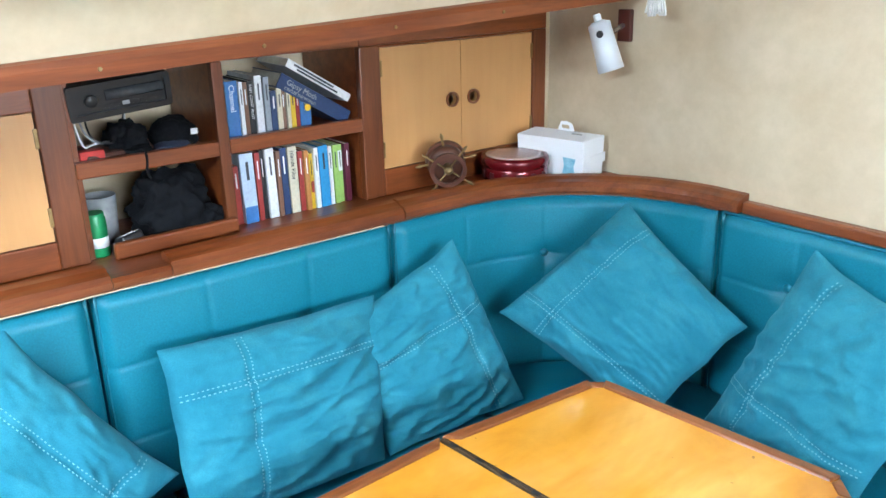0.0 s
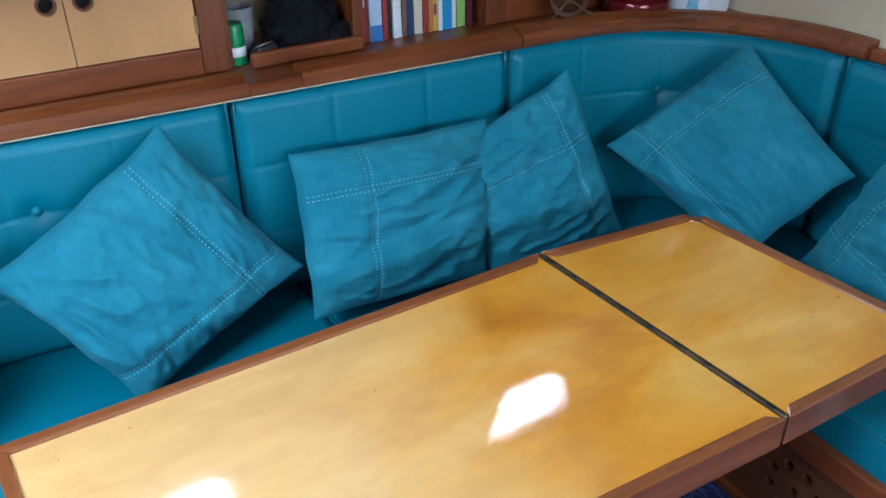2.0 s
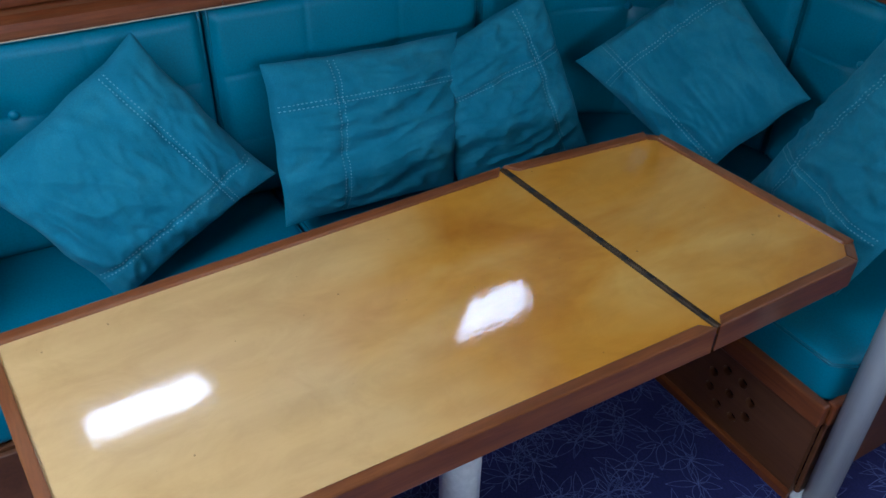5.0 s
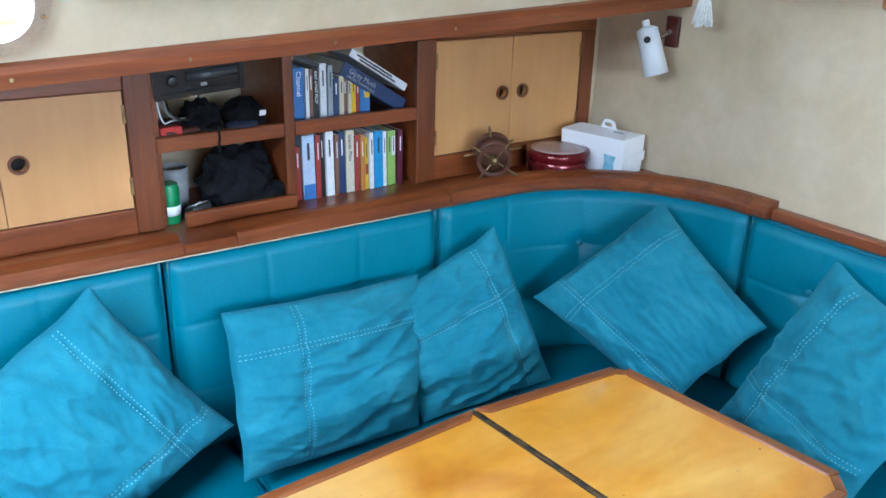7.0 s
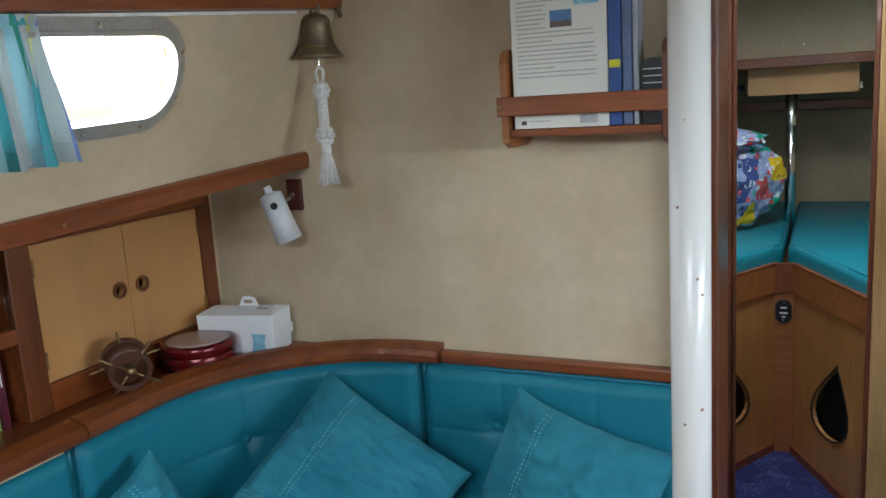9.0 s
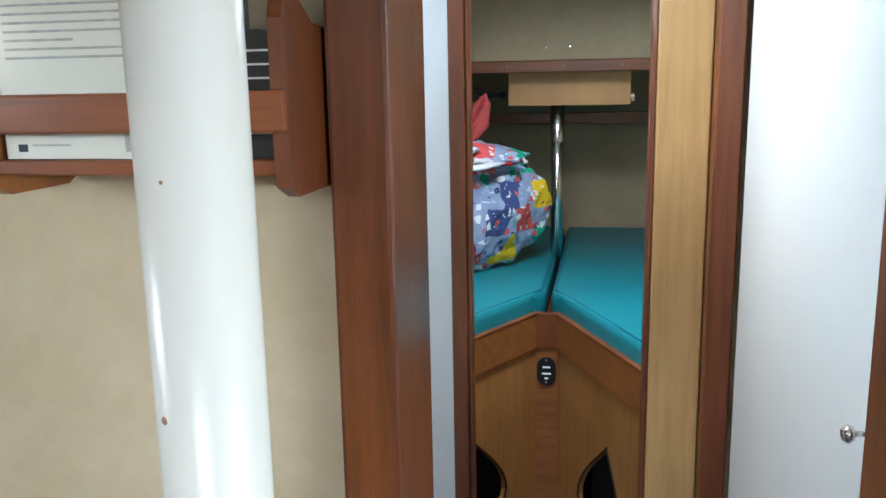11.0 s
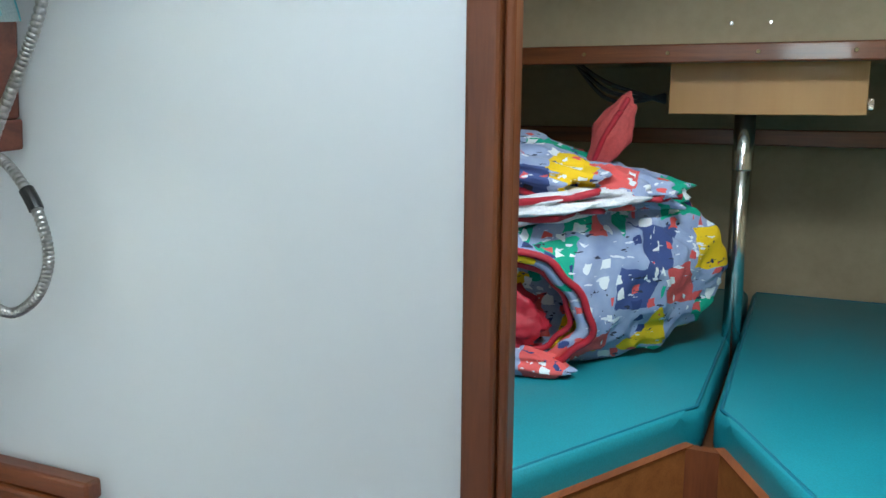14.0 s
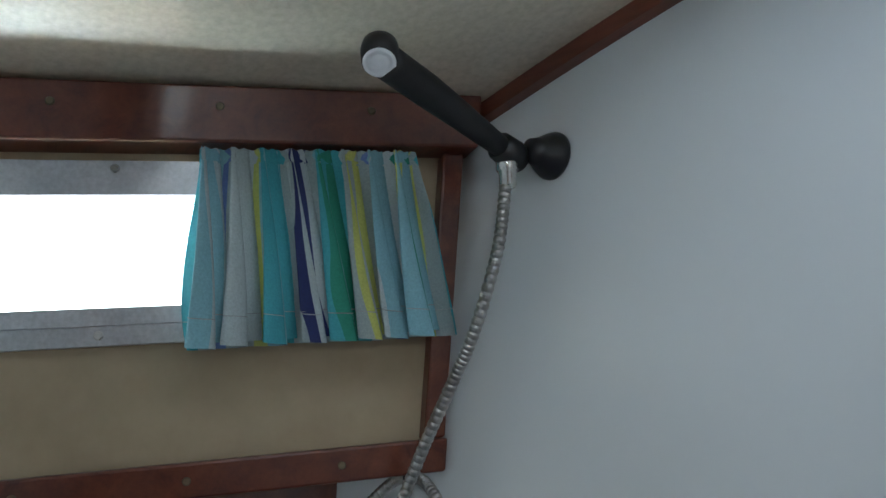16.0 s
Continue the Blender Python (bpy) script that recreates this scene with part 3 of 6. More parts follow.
for x0, x1, y0, y1, n in ((-1.25, 0.35, -0.7, 1.75, 560), (-0.85, 0.2, 2.65, 3.5, 70)):
    for k in range(n):
        c = Vector((rng.uniform(x0, x1), rng.uniform(y0, y1)))
        turn = rng.uniform(0, 6.28)
        petals = rng.randint(4, 7)
        for j in range(petals):
            a = turn + 2 * math.pi * j / petals * rng.uniform(0.85, 1.05)
            L, fat, bend = rng.uniform(0.045, 0.085), rng.uniform(0.16, 0.3), rng.uniform(-0.3, 0.3)
            d, e = Vector((math.cos(a), math.sin(a))), Vector((-math.sin(a), math.cos(a)))
            for sg in (-1, 1):
                ribbon([c + d * (L * s / 9) + e * (L * (sg * fat * math.sin(math.pi * (s / 9) ** 0.8) * 0.6 + bend * (s / 9) ** 2)) for s in range(10)], 0.0008)
solid("carpet_pattern", bm, CARPET_LINE, "pale blue leaf outlines woven into the carpet", "carpet pattern", "stuff")

# coachroof side with the long window
WIN = stadium(0.29, 1.294, 0.131, 0.335, 12, 0.098)
GLS = stadium(0.315, 1.270, 0.157, 0.308, 12, 0.074)
AFT_WIN = stadium(-0.165, 0.222, 0.030, 0.190, 12, 0.075)
AFT_GLS = stadium(-0.14, 0.197, 0.052, 0.168, 12, 0.056)
setting("wall_port", holed([(-2.3, 0.0), (YB, 0.0), (YB, 0.62), (-2.3, 0.62)], [GLS, AFT_GLS], side, 0.022), LINING, "beige suede-look vinyl lining on the coachroof side")


def saloon_window(name, outer, inner, label):
    a0, a1 = min(p[0] for p in inner), max(p[0] for p in inner)
    b0, b1 = min(p[1] for p in inner), max(p[1] for p in inner)
    w = thing(name, side((a0 + a1) / 2, (b0 + b1) / 2), label, "window", "", "structure")
    part("window_frame", holed(outer, [inner], lambda a, b, d: side(a, b, -d), 0.010), ALU, w, "dull aluminium flange")
    lip = stadium(a0 - 0.006, a1 + 0.006, b0 - 0.006, b1 + 0.006, 12, (b1 - b0) * 0.48)
    part("window_frame_lip", holed(lip, [stadium(a0 + 0.002, a1 - 0.002, b0 + 0.002, b1 - 0.002, 12, (b1 - b0) * 0.46)], lambda a, b, d: side(a, b, -d), 0.016), ALU, w, "raised inner lip")
    p = part("pane", holed(inner, [], lambda a, b, d: side(a, b, 0.012 + d), 0.005), GLASS, w, "clear glazing")
    p.visible_shadow = False
    n = max(3, int((a1 - a0) / 0.12))
    for k in range(n):
        for h in (b0 - 0.014, b1 + 0.015):
            part("screw", lathe([(0.0045, 0), (0.0035, 0.0018)], side(a0 + 0.07 + (a1 - a0 - 0.14) * k / (n - 1), h, -0.010), 10, (0.93, 0, -0.37)), STEEL, w)
    for h in (b0 + 0.035, b1 - 0.035):
        part("screw", lathe([(0.0045, 0), (0.0035, 0.0018)], side(a1 + 0.011, h, -0.010), 10, (0.93, 0, -0.37)), STEEL, w)
    return w


saloon_window("window_1", WIN, GLS, "oblong saloon window with rounded ends in an aluminium frame")
saloon_window("window_3", AFT_WIN, AFT_GLS, "small after saloon window in an aluminium frame")

# rail under the window and beam over it


def sweep_y(profile, y0, y1, zf, bm=None):
    b = bmesh.new()
    rows = [[b.verts.new((x, y, zf(y) + z)) for x, z in profile] for y in (y0, y1)]
    n = len(profile)
    b.faces.new(rows[0])
    b.faces.new(rows[1][::-1])
    for k in range(n):
        b.faces.new((rows[0][k], rows[0][(k + 1) % n], rows[1][(k + 1) % n], rows[1][k]))
    return join(bm, b)


t_rail = setting("trim_port_rail", sweep_y([(-1.398, -0.029), (-1.395, -0.004), (-1.399, 0.008), (-1.408, 0.012), (-1.436, 0.012), (-1.436, -0.029)], -2.3, YB - 0.002, rail_z), MAHOGANY["y"], "varnished mahogany rail along the side deck edge", "trim")
for k in range(8):
    y = -0.44 + 0.295 * k
    part("screw", lathe([(0.0042, 0), (0.0035, 0.0020)], (-1.3965, y, rail_z(y) - 0.014), 10, (1, 0, 0)), BRASS, t_rail, "small brass screw head")
setting("side_deck", sweep_y([(-1.42, -0.025), (-2.05, -0.045), (-2.05, 0.0), (-1.442, 0.02)], -2.3, YB, rail_z), LINING, "side deck lining, beige in the saloon, shadow-dark in the heads", "ceiling")


def beam_z(y):
    return 1.742 + 0.064 * (y - 0.56)


t_beam = setting("trim_port_beam", sweep_y([(-1.29, 0.0), (-1.262, 0.004), (-1.25, 0.075), (-1.255, 0.15), (-1.33, 0.15), (-1.325, 0.0)], -2.3, YB - 0.002, beam_z), MAHOGANY["y"], "dark mahogany beam above the curtain", "trim")
setting("curtain_track", sweep_y([(-1.285, -0.006), (-1.277, -0.006), (-1.277, 0.0), (-1.285, 0.0)], -1.0, 1.64, beam_z), WHITE_PAINT, "thin white curtain track under the beam", "trim")

# hull lining behind the lockers, and the rest of the shell
setting("wall_hull_port", box(-2.05, -2.0, -2.3, YB, 0.0, 1.45), LINING, "beige lining on the hull side")
setting("wall_starboard_lower", box(1.60, 1.66, -2.3, YB, 0.0, 1.50), LINING, "beige lining of the far side")
setting("wall_starboard_upper", box(1.60, 1.66, -2.3, YB, 1.80, 2.0), LINING, "beige lining of the far side")
setting("wall_starboard_fore", box(1.60, 1.66, 1.15, YB, 1.50, 1.80), LINING, "beige lining of the far side")
setting("wall_starboard_aft", box(1.60, 1.66, -2.3, -0.35, 1.50, 1.80), LINING, "beige lining of the far side")
setting("wall_aft", box(-2.05, 1.66, -2.36, -2.3, 0.0, 2.0), PANEL_WOOD, "wooden bulkhead at the after end")

# saloon bulkhead with the passage through it
setting("wall_bulkhead_port", box(-2.05, -0.42, YB, YB + 0.035, 0.0, 2.02), LINING, "beige suede-look vinyl on the saloon bulkhead")
setting("wall_bulkhead_starboard", box(0.21, 1.66, YB, YB + 0.035, 0.0, 2.02), LINING, "beige suede-look vinyl on the saloon bulkhead")
setting("door_jamb_port", box(-0.452, -0.381, YB - 0.05, YB + 0.137, SOLE, 1.99, 0.006), MAHOGANY["z"], "varnished mahogany doorway post", "door frame")
setting("door_jamb_starboard", box(0.158, 0.23, YB - 0.05, YB + 0.085, SOLE, 1.99, 0.006), MAHOGANY["z"], "varnished mahogany doorway post", "door frame")

# forward bulkhead: white laminate in the heads, the framed opening to the fore cabin
setting("wall_heads_forward", box(-1.60, -0.47, YV, YV + 0.03, 0.0, 2.02), WHITE_PANEL, "white laminate bulkhead of the toilet compartment")
setting("door_frame_port", box(-0.472, -0.438, YV - 0.010, YV + 0.029, SOLE, 1.99, 0.004), MAHOGANY["z"], "mahogany door frame of the fore cabin", "door frame")
setting("door_stop_port", box(-0.4375, -0.427, YV - 0.002, YV + 0.022, SOLE, 1.99, 0.003), MAHOGANY["z"], "narrow mahogany door stop", "door frame")
setting("door_stop_starboard", box(-0.071, -0.058, YV - 0.008, YV + 0.022, SOLE, 1.99, 0.003), MAHOGANY["z"], "narrow mahogany door stop", "door frame")
setting("door_frame_starboard", box(-0.0575, 0.046, YV - 0.012, YV + 0.05, SOLE, 1.99, 0.004), MAPLE, "broad pale wooden door frame of the fore cabin", "door frame")
setting("passage_post", box(0.047, 0.098, YV - 0.07, YV + 0.05, SOLE, 1.99, 0.005), MAHOGANY["z"], "dark mahogany post beside the passage locker", "door frame")
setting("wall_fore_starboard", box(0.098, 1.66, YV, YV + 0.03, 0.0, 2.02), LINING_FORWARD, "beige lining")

# passage locker to starboard
d1 = thing("door_1", (0.15, 2.2, SOLE), "white laminate locker door with a small chrome knob, shut", "door", "", "structure")
bm = box(-0.011, 0.011, -0.62 / 2, 0.62 / 2, 0.03, 1.90, 0.003)
DOORM = Matrix.Translation((0.157, 2.215, SOLE)) @ Matrix.Rotation(radians(8.0), 4, "Z")
part("door_leaf", turned(bm, DOORM), WHITE_PANEL, d1, "white laminate")
kb = lathe([(0.011, 0), (0.011, 0.003), (0.004, 0.005), (0.004, 0.022), (0.010, 0.026), (0.0125, 0.032), (0.009, 0.037)], (0, 0, 0), 16, (-1, 0, 0))
part("knob", turned(kb, DOORM @ Matrix.Translation((-0.011, -0.270, 1.10))), STEEL, d1, "turned chrome knob", True)
setting("wall_locker_top", box(0.13, 0.27, 1.915, 2.53, 1.957, 2.02), MAHOGANY["y"], "mahogany head above the locker door", "trim")
setting("wall_locker_back", box(0.27, 0.31, 1.915, YV, 0.0, 2.02), PANEL_WOOD, "wooden locker carcass behind the door")

# heads: outer lining with its window, trims, locker under the side deck
def hp(a, b, d):
    return head_side(a, b, d)


HW = [stadium(0.12 - k, 0.73 + k, 1.645 - k, 1.764 + k, 6, 0.03) for k in (0.0, 0.032, 0.013, -0.004)]
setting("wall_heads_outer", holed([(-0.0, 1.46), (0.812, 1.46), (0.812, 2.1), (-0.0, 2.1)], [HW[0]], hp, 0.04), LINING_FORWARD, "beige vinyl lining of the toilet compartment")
w2 = thing("window_2", head_side(0.55, 1.7), "toilet compartment window in a flat aluminium frame", "window", "", "structure")
part("window_frame", holed(HW[1], [HW[0]], lambda a, b, d: head_side(a, b, -d), 0.012), ALU, w2, "scratched flat aluminium flange")
part("window_frame_lip", holed(HW[2], [HW[3]], lambda a, b, d: head_side(a, b, -d), 0.019), ALU, w2)
p = part("pane", holed(HW[0], [], lambda a, b, d: head_side(a, b, 0.03 + d), 0.005), GLASS, w2, "clear glazing")
p.visible_shadow = False
for k in range(6):
    for z in (1.623, 1.788):
        part("screw", lathe([(0.005, 0), (0.004, 0.002)], head_side(0.14 + 0.115 * k, z, -0.013), 10, -H_OUT), STEEL, w2)


def head_bar(a0, a1, z0, z1, d0, d1, lean=0.15):
    b = bmesh.new()
    c = [b.verts.new(head_side(a, z, d, lean)) for a in (a0, a1) for z in (z0, z1) for d in (d0, d1)]
    for f in ((0, 1, 3, 2), (4, 6, 7, 5), (0, 4, 5, 1), (2, 3, 7, 6), (0, 2, 6, 4), (1, 5, 7, 3)):
        b.faces.new([c[i] for i in f])
    bmesh.ops.bevel(b, geom=b.edges[:], offset=0.003, segments=2, affect="EDGES", profile=0.5)
    return b


MH = wood("mahogany_heads", (0.075, 0.016, 0.010), (0.135, 0.032, 0.016), (0.19, 0.05, 0.024), "x", 0.33, 0.3)
b1 = setting("trim_heads_upper", head_bar(-0.004, 0.81, 1.806, 1.864, -0.045, 0.0), MH, "dark varnished mahogany beam above the curtain", "trim")
b2 = setting("trim_heads_lower", head_bar(0.004, 0.81, 1.456, 1.492, -0.028, 0.0), MH, "dark varnished mahogany rail under the window", "trim")
b3 = setting("trim_heads_corner", head_bar(0.006, 0.030, 1.4925, 1.8055, -0.024, 0.0), MH, "dark mahogany corner strip", "trim")
for bar, z, d in ((b1, 1.842, -0.0455), (b2, 1.474, -0.0285)):
    for k in range(5):
        part("screw", lathe([(0.0045, 0), (0.0035, 0.002)], head_side(0.12 + 0.155 * k, z, d), 10, -H_OUT), BRONZE, bar, "small screw head")
bm = grid_sheet(lambda u, v: (-1.0 + 0.53 * u, YV - (0.015 if v in (1 / 4, 2 / 4) else 0.0), camber(-1.0 + 0.53 * u) + (0.02 if v in (2 / 4, 3 / 4) else -0.020)), 12, 4)
setting("trim_heads_ceiling", bm, MH, "thin mahogany strip under the headlining", "trim")
# dark mahogany colour on this lining stands for shadow under the rail
setting("side_deck_heads_dark", head_bar(0.0, 0.70, 1.458, 1.470, 0.004, 0.30, 0.0), MH, "side deck lining, beige in the saloon, shadow-dark in the heads", "ceiling")
lk = thing("heads_locker", head_side(0.4, SOLE, 0.17), "dark wooden locker under the side deck with a tan door", "locker")
part("frame", head_bar(-0.0, 0.70, 0.10, 1.457, 0.195, 0.225, 0.0), MH, lk)
part("door", head_bar(0.16, 0.56, 1.02, 1.405, 0.183, 0.1945, 0.0), wood("tan_door", (0.30, 0.15, 0.06), (0.36, 0.19, 0.08), (0.42, 0.23, 0.10), "z", 0.4, 0.1, 0.35), lk, "tan ply door")
setting("wall_heads_after", box(-1.60, -0.4525, YB + 0.0355, YB + 0.05, 0.0, 2.02), WHITE_PANEL, "white laminate on the back of the saloon bulkhead")

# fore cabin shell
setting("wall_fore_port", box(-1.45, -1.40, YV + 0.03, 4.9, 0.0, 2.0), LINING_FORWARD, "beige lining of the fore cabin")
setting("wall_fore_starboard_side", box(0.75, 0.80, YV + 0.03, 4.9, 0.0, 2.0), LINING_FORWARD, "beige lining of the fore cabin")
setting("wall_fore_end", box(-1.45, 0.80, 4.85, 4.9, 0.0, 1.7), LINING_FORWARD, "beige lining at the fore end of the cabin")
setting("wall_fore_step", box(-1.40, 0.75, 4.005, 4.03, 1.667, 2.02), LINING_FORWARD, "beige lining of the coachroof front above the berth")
rv = setting("trim_fore_rail", box(-1.40, 0.75, 3.985, 4.031, 1.622, 1.666, 0.004), MAHOGANY["x"], "varnished mahogany rail across the fore cabin", "trim")
for k in range(6):
    part("screw", lathe([(0.005, 0), (0.004, 0.0025)], (-0.72 + 0.205 * k, 3.984, 1.645), 10, (0, -1, 0)), BRASS, rv, "small brass screw head")
for x in (-0.374, -0.288):
    part("screw", lathe([(0.005, 0), (0.004, 0.0025)], (x, 4.004, 1.712), 10, (0, -1, 0)), STEEL, rv, "small screw head")
setting("deck_fore", box(-1.40, 0.75, 4.031, 4.85, 1.655, 1.69), LINING_FORWARD, "beige lining under the foredeck", "ceiling")


# ---- settee ----
def back_line(s, off=0.0):
    """The settee back in plan: s metres from y = -0.27 forward, round the corner and along the bulkhead; off: behind the cushions' faces."""
    L0 = 1.32 + 0.27
    if s < L0:
        y = -0.27 + s
        return Vector((-1.55 - 0.026 * (1.32 - y) - off, y, 0)), Vector((1, 0, 0))
    a = (s - L0) / 0.45
    if a < math.pi / 2:
        d = Vector((-math.cos(a), math.sin(a), 0))
        return Vector((-1.10, 1.32, 0)) + d * (0.45 + off), -d
    return Vector((-1.10 + (s - L0 - 0.45 * math.pi / 2), 1.77 + off, 0)), Vector((0, -1, 0))


S_A, S_B, S_C, S_END = 0.682, 1.392, 1.59 + 0.45 * math.pi / 2, 1.59 + 0.45 * math.pi / 2 + 0.644


def back_cushion(s0, s1, cols, rows, label, buttons):
    mid, nrm = back_line((s0 + s1) / 2)
    th = thing("back_cushion", (mid.x, mid.y, 0.45), label, "cushion", "settee back cushions")
    s0, s1 = s0 + 0.003, s1 - 0.003
    z0, z1 = 0.44, 0.948
    n = max(16, int((s1 - s0) / 0.006))

    def push(s, z):
        e = min(s - s0, s1 - s)
        ez = min(z - z0, z1 - z)
        edge = 0.030 * (max(0.0, 1 - e / 0.035) ** 2.2 + max(0.0, 1 - ez / 0.035) ** 2.2)
        g = 0.0
        for c in cols:
            g += 0.0032 * math.exp(-((s - c) / 0.0045) ** 2) + 0.0012 * math.exp(-((s - c) / 0.022) ** 2)
        for r in rows:
            g += 0.0032 * math.exp(-((z - r) / 0.0045) ** 2) + 0.0012 * math.exp(-((z - r) / 0.022) ** 2)
        for bs, bz in buttons:
            g += 0.016 * math.exp(-(((s - bs) ** 2 + (z - bz) ** 2) / 0.0009))
        w = 0.0035 * noise.noise(Vector((s * 6, z * 6, 1.3)))
        return edge + g + w - 0.006 * math.sin(math.pi * (z - z0) / (z1 - z0))

    def f(u, v):
        s = s0 + (s1 - s0) * u
        if v <= 0.9:
            z = z0 + (z1 - z0) * v / 0.9
            p, _ = back_line(s, push(s, z))
        else:
            z = z1
            p, _ = back_line(s, 0.035 + 0.06 * (v - 0.9) / 0.1)
        return Vector((p.x, p.y, z))

    part("cover", grid_sheet(f, n, 110), VINYL, th, "", True)
    for s in (s0, s1):
        ends = bmesh.new()
        col = [back_line(s, push(s, z0 + (z1 - z0) * k / 20))[0] + Vector((0, 0, z0 + (z1 - z0) * k / 20)) for k in range(21)]
        far = [back_line(s, 0.095)[0] + Vector((0, 0, z0 + (z1 - z0) * k / 20)) for k in range(21)]
        A = [ends.verts.new(p) for p in col]
        B = [ends.verts.new(p) for p in far]
        for k in range(20):
            ends.faces.new((A[k], A[k + 1], B[k + 1], B[k]))
        part("end_cover", ends, VINYL, th)
    line = []
    m = 40
    for k in range(m + 1):
        s = s0 + 0.008 + (s1 - s0 - 0.016) * k / m
        p, _ = back_line(s, 0.016)
        line.append((p.x, p.y, z1 - 0.003))
    part("piping", tube(line, 0.0042, 8), PIPING, th, "rounded piping on the upper edge", True)
    for e, sgn in ((s0, 1), (s1, -1)):
        col = []
        for k in range(16):
            z = z0 + (z1 - z0 - 0.003) * k / 15
            p, _ = back_line(e + sgn * 0.006, 0.018)
            col.append((p.x, p.y, z))
        part("piping", tube(col, 0.004, 8), PIPING, th, "rounded piping down the side", True)
    for bs, bz in buttons:
        p, d = back_line(bs, 0.012)
        part("button", lathe([(0.011, -0.004), (0.0115, 0.002), (0.009, 0.006), (0.004, 0.0085), (0.0008, 0.009)], (p.x, p.y, bz), 14, d), VINYL, th, "covered button", True)
    return th


back_cushion(0.0, S_A, [0.21, 0.43], [0.785, 0.615], "teal vinyl settee back cushion with tufted seams", [(0.262, 0.790)])
back_cushion(S_A, S_B, [0.682 + 0.23, 0.682 + 0.47], [0.785, 0.615], "teal vinyl settee back cushion with tufted seams", [(0.912, 0.76), (1.152, 0.76)])
back_cushion(S_B, S_C, [1.382 + 0.23, 1.382 + 0.46, 1.382 + 0.69], [0.785, 0.615], "curved teal vinyl corner cushion with covered buttons", [(1.842, 0.785)])
back_cushion(S_C, S_END, [S_C + 0.22, S_C + 0.45], [0.785, 0.615], "teal vinyl back cushion against the bulkhead", [(S_C + 0.20, 0.80)])

# seat cushions
def seat_cushion(poly, label):
    cx = sum(p[0] for p in poly) / len(poly)
    cy = sum(p[1] for p in poly) / len(poly)
    th = thing("seat_cushion", (cx, cy, 0.33), label, "cushion", "settee seat cushions")
    b = prism(poly, 0.335, 0.452, 0.022, None, 4)
    part("cover", b, VINYL, th, "", True)
    loop = [(cx + (x - cx) * 0.985, cy + (y - cy) * 0.985, 0.4435) for x, y in poly]
    pts = []
    for i in range(len(loop)):
        a, c = Vector(loop[i]), Vector(loop[(i + 1) % len(loop)])
        pts += [a.lerp(c, k / 8) for k in range(8)]
    part("piping", tube(pts, 0.004, 6, None, True), PIPING, th, "rounded piping", True)
    return th


arc = [(-1.10 - 0.475 * math.cos(radians(a)), 1.32 + 0.475 * math.sin(radians(a))) for a in range(0, 91, 10)]
seat_cushion([(-1.62, -0.26), (-1.14, -0.26), (-1.14, 0.52), (-1.61, 0.52)], "teal vinyl seat cushion of the settee")
seat_cushion([(-1.61, 0.526), (-1.14, 0.526), (-1.14, 1.256), (-1.585, 1.256)], "teal vinyl seat cushion of the settee")
seat_cushion([(-1.575, 1.262)] + arc + [(-0.80, 1.795), (-0.80, 1.262)], "teal vinyl corner seat cushion")
seat_cushion([(-0.796, 1.262), (-0.796, 1.795), (-0.458, 1.795), (-0.458, 1.758), (-0.41, 1.755), (-0.41, 1.31), (-0.44, 1.268)], "teal vinyl seat cushion at the end of the settee")

# settee base
sb = thing("settee_base", (-1.2, 1.0, SOLE), "mahogany settee base with a drilled ventilation panel", "settee base")
holes = [circle(-0.632, 0.186, 0.013, 14)] + [circle(-0.632 + 0.062 * math.cos(radians(22 + 45 * k)), 0.186 + 0.062 * math.sin(radians(22 + 45 * k)), 0.0135, 14) for k in range(8)]
part("front_panel", holed([(-1.12, SOLE), (-0.415, SOLE), (-0.415, 0.30), (-1.12, 0.30)], holes, lambda a, b, d: Vector((a, 1.262 + d, b)), 0.016), PANEL_WOOD, sb, "wooden panel with a ring of round vent holes")
# black sheet behind the vent holes paints the locker's inner shade
part("inside", box(-1.10, -0.44, 1.30, 1.31, SOLE, 0.29), SHADE_BACKING, sb, "near-black sheet painted as the shade inside the locker")
part("plinth", box(-1.12, -0.409, 1.246, 1.2615, SOLE, 0.078, 0.003), MAHOGANY["x"], sb)
part("fiddle", box(-1.12, -0.405, 1.244, 1.268, 0.302, 0.362, 0.005), MAHOGANY["x"], sb, "dark fiddle rail under the cushion")
part("fiddle", box(-0.418, -0.396, 1.2685, YB - 0.07, 0.302, 0.362, 0.005), MAHOGANY["y"], sb, "dark fiddle rail under the cushion")
part("end_panel", box(-0.4145, -0.402, 1.279, YB - 0.065, SOLE, 0.3015, 0.003), PANEL_WOOD, sb)
part("side_panel", box(-1.135, -1.121, -0.26, 1.26, SOLE, 0.33, 0.003), PANEL_WOOD, sb)
part("seat_board", box(-1.60, -0.42, 1.27, 1.80, 0.318, 0.332), PANEL_WOOD, sb)
part("seat_board", box(-1.60, -1.14, -0.26, 1.268, 0.318, 0.332), PANEL_WOOD, sb)

# cabinet at the after end of the settee
cb = thing("end_cabinet", (-1.6, -0.7, SOLE), "mahogany cabinet at the after end of the settee", "cabinet")
part("body", box(-1.98, -1.285, -1.3, -0.275, SOLE, 0.944, 0.004), MAHOGANY["z"], cb)
part("door", box(-1.2845, -1.272, -1.2, -0.34, 0.17, 0.82, 0.004), PLY, cb, "pale ply door")
part("plinth", box(-1.2845, -1.266, -1.3, -0.277, SOLE, 0.12, 0.003), MAHOGANY["y"], cb)
part("corner_post", box(-1.31, -1.262, -0.3, -0.262, SOLE, 0.944, 0.005), MAHOGANY["z"], cb)

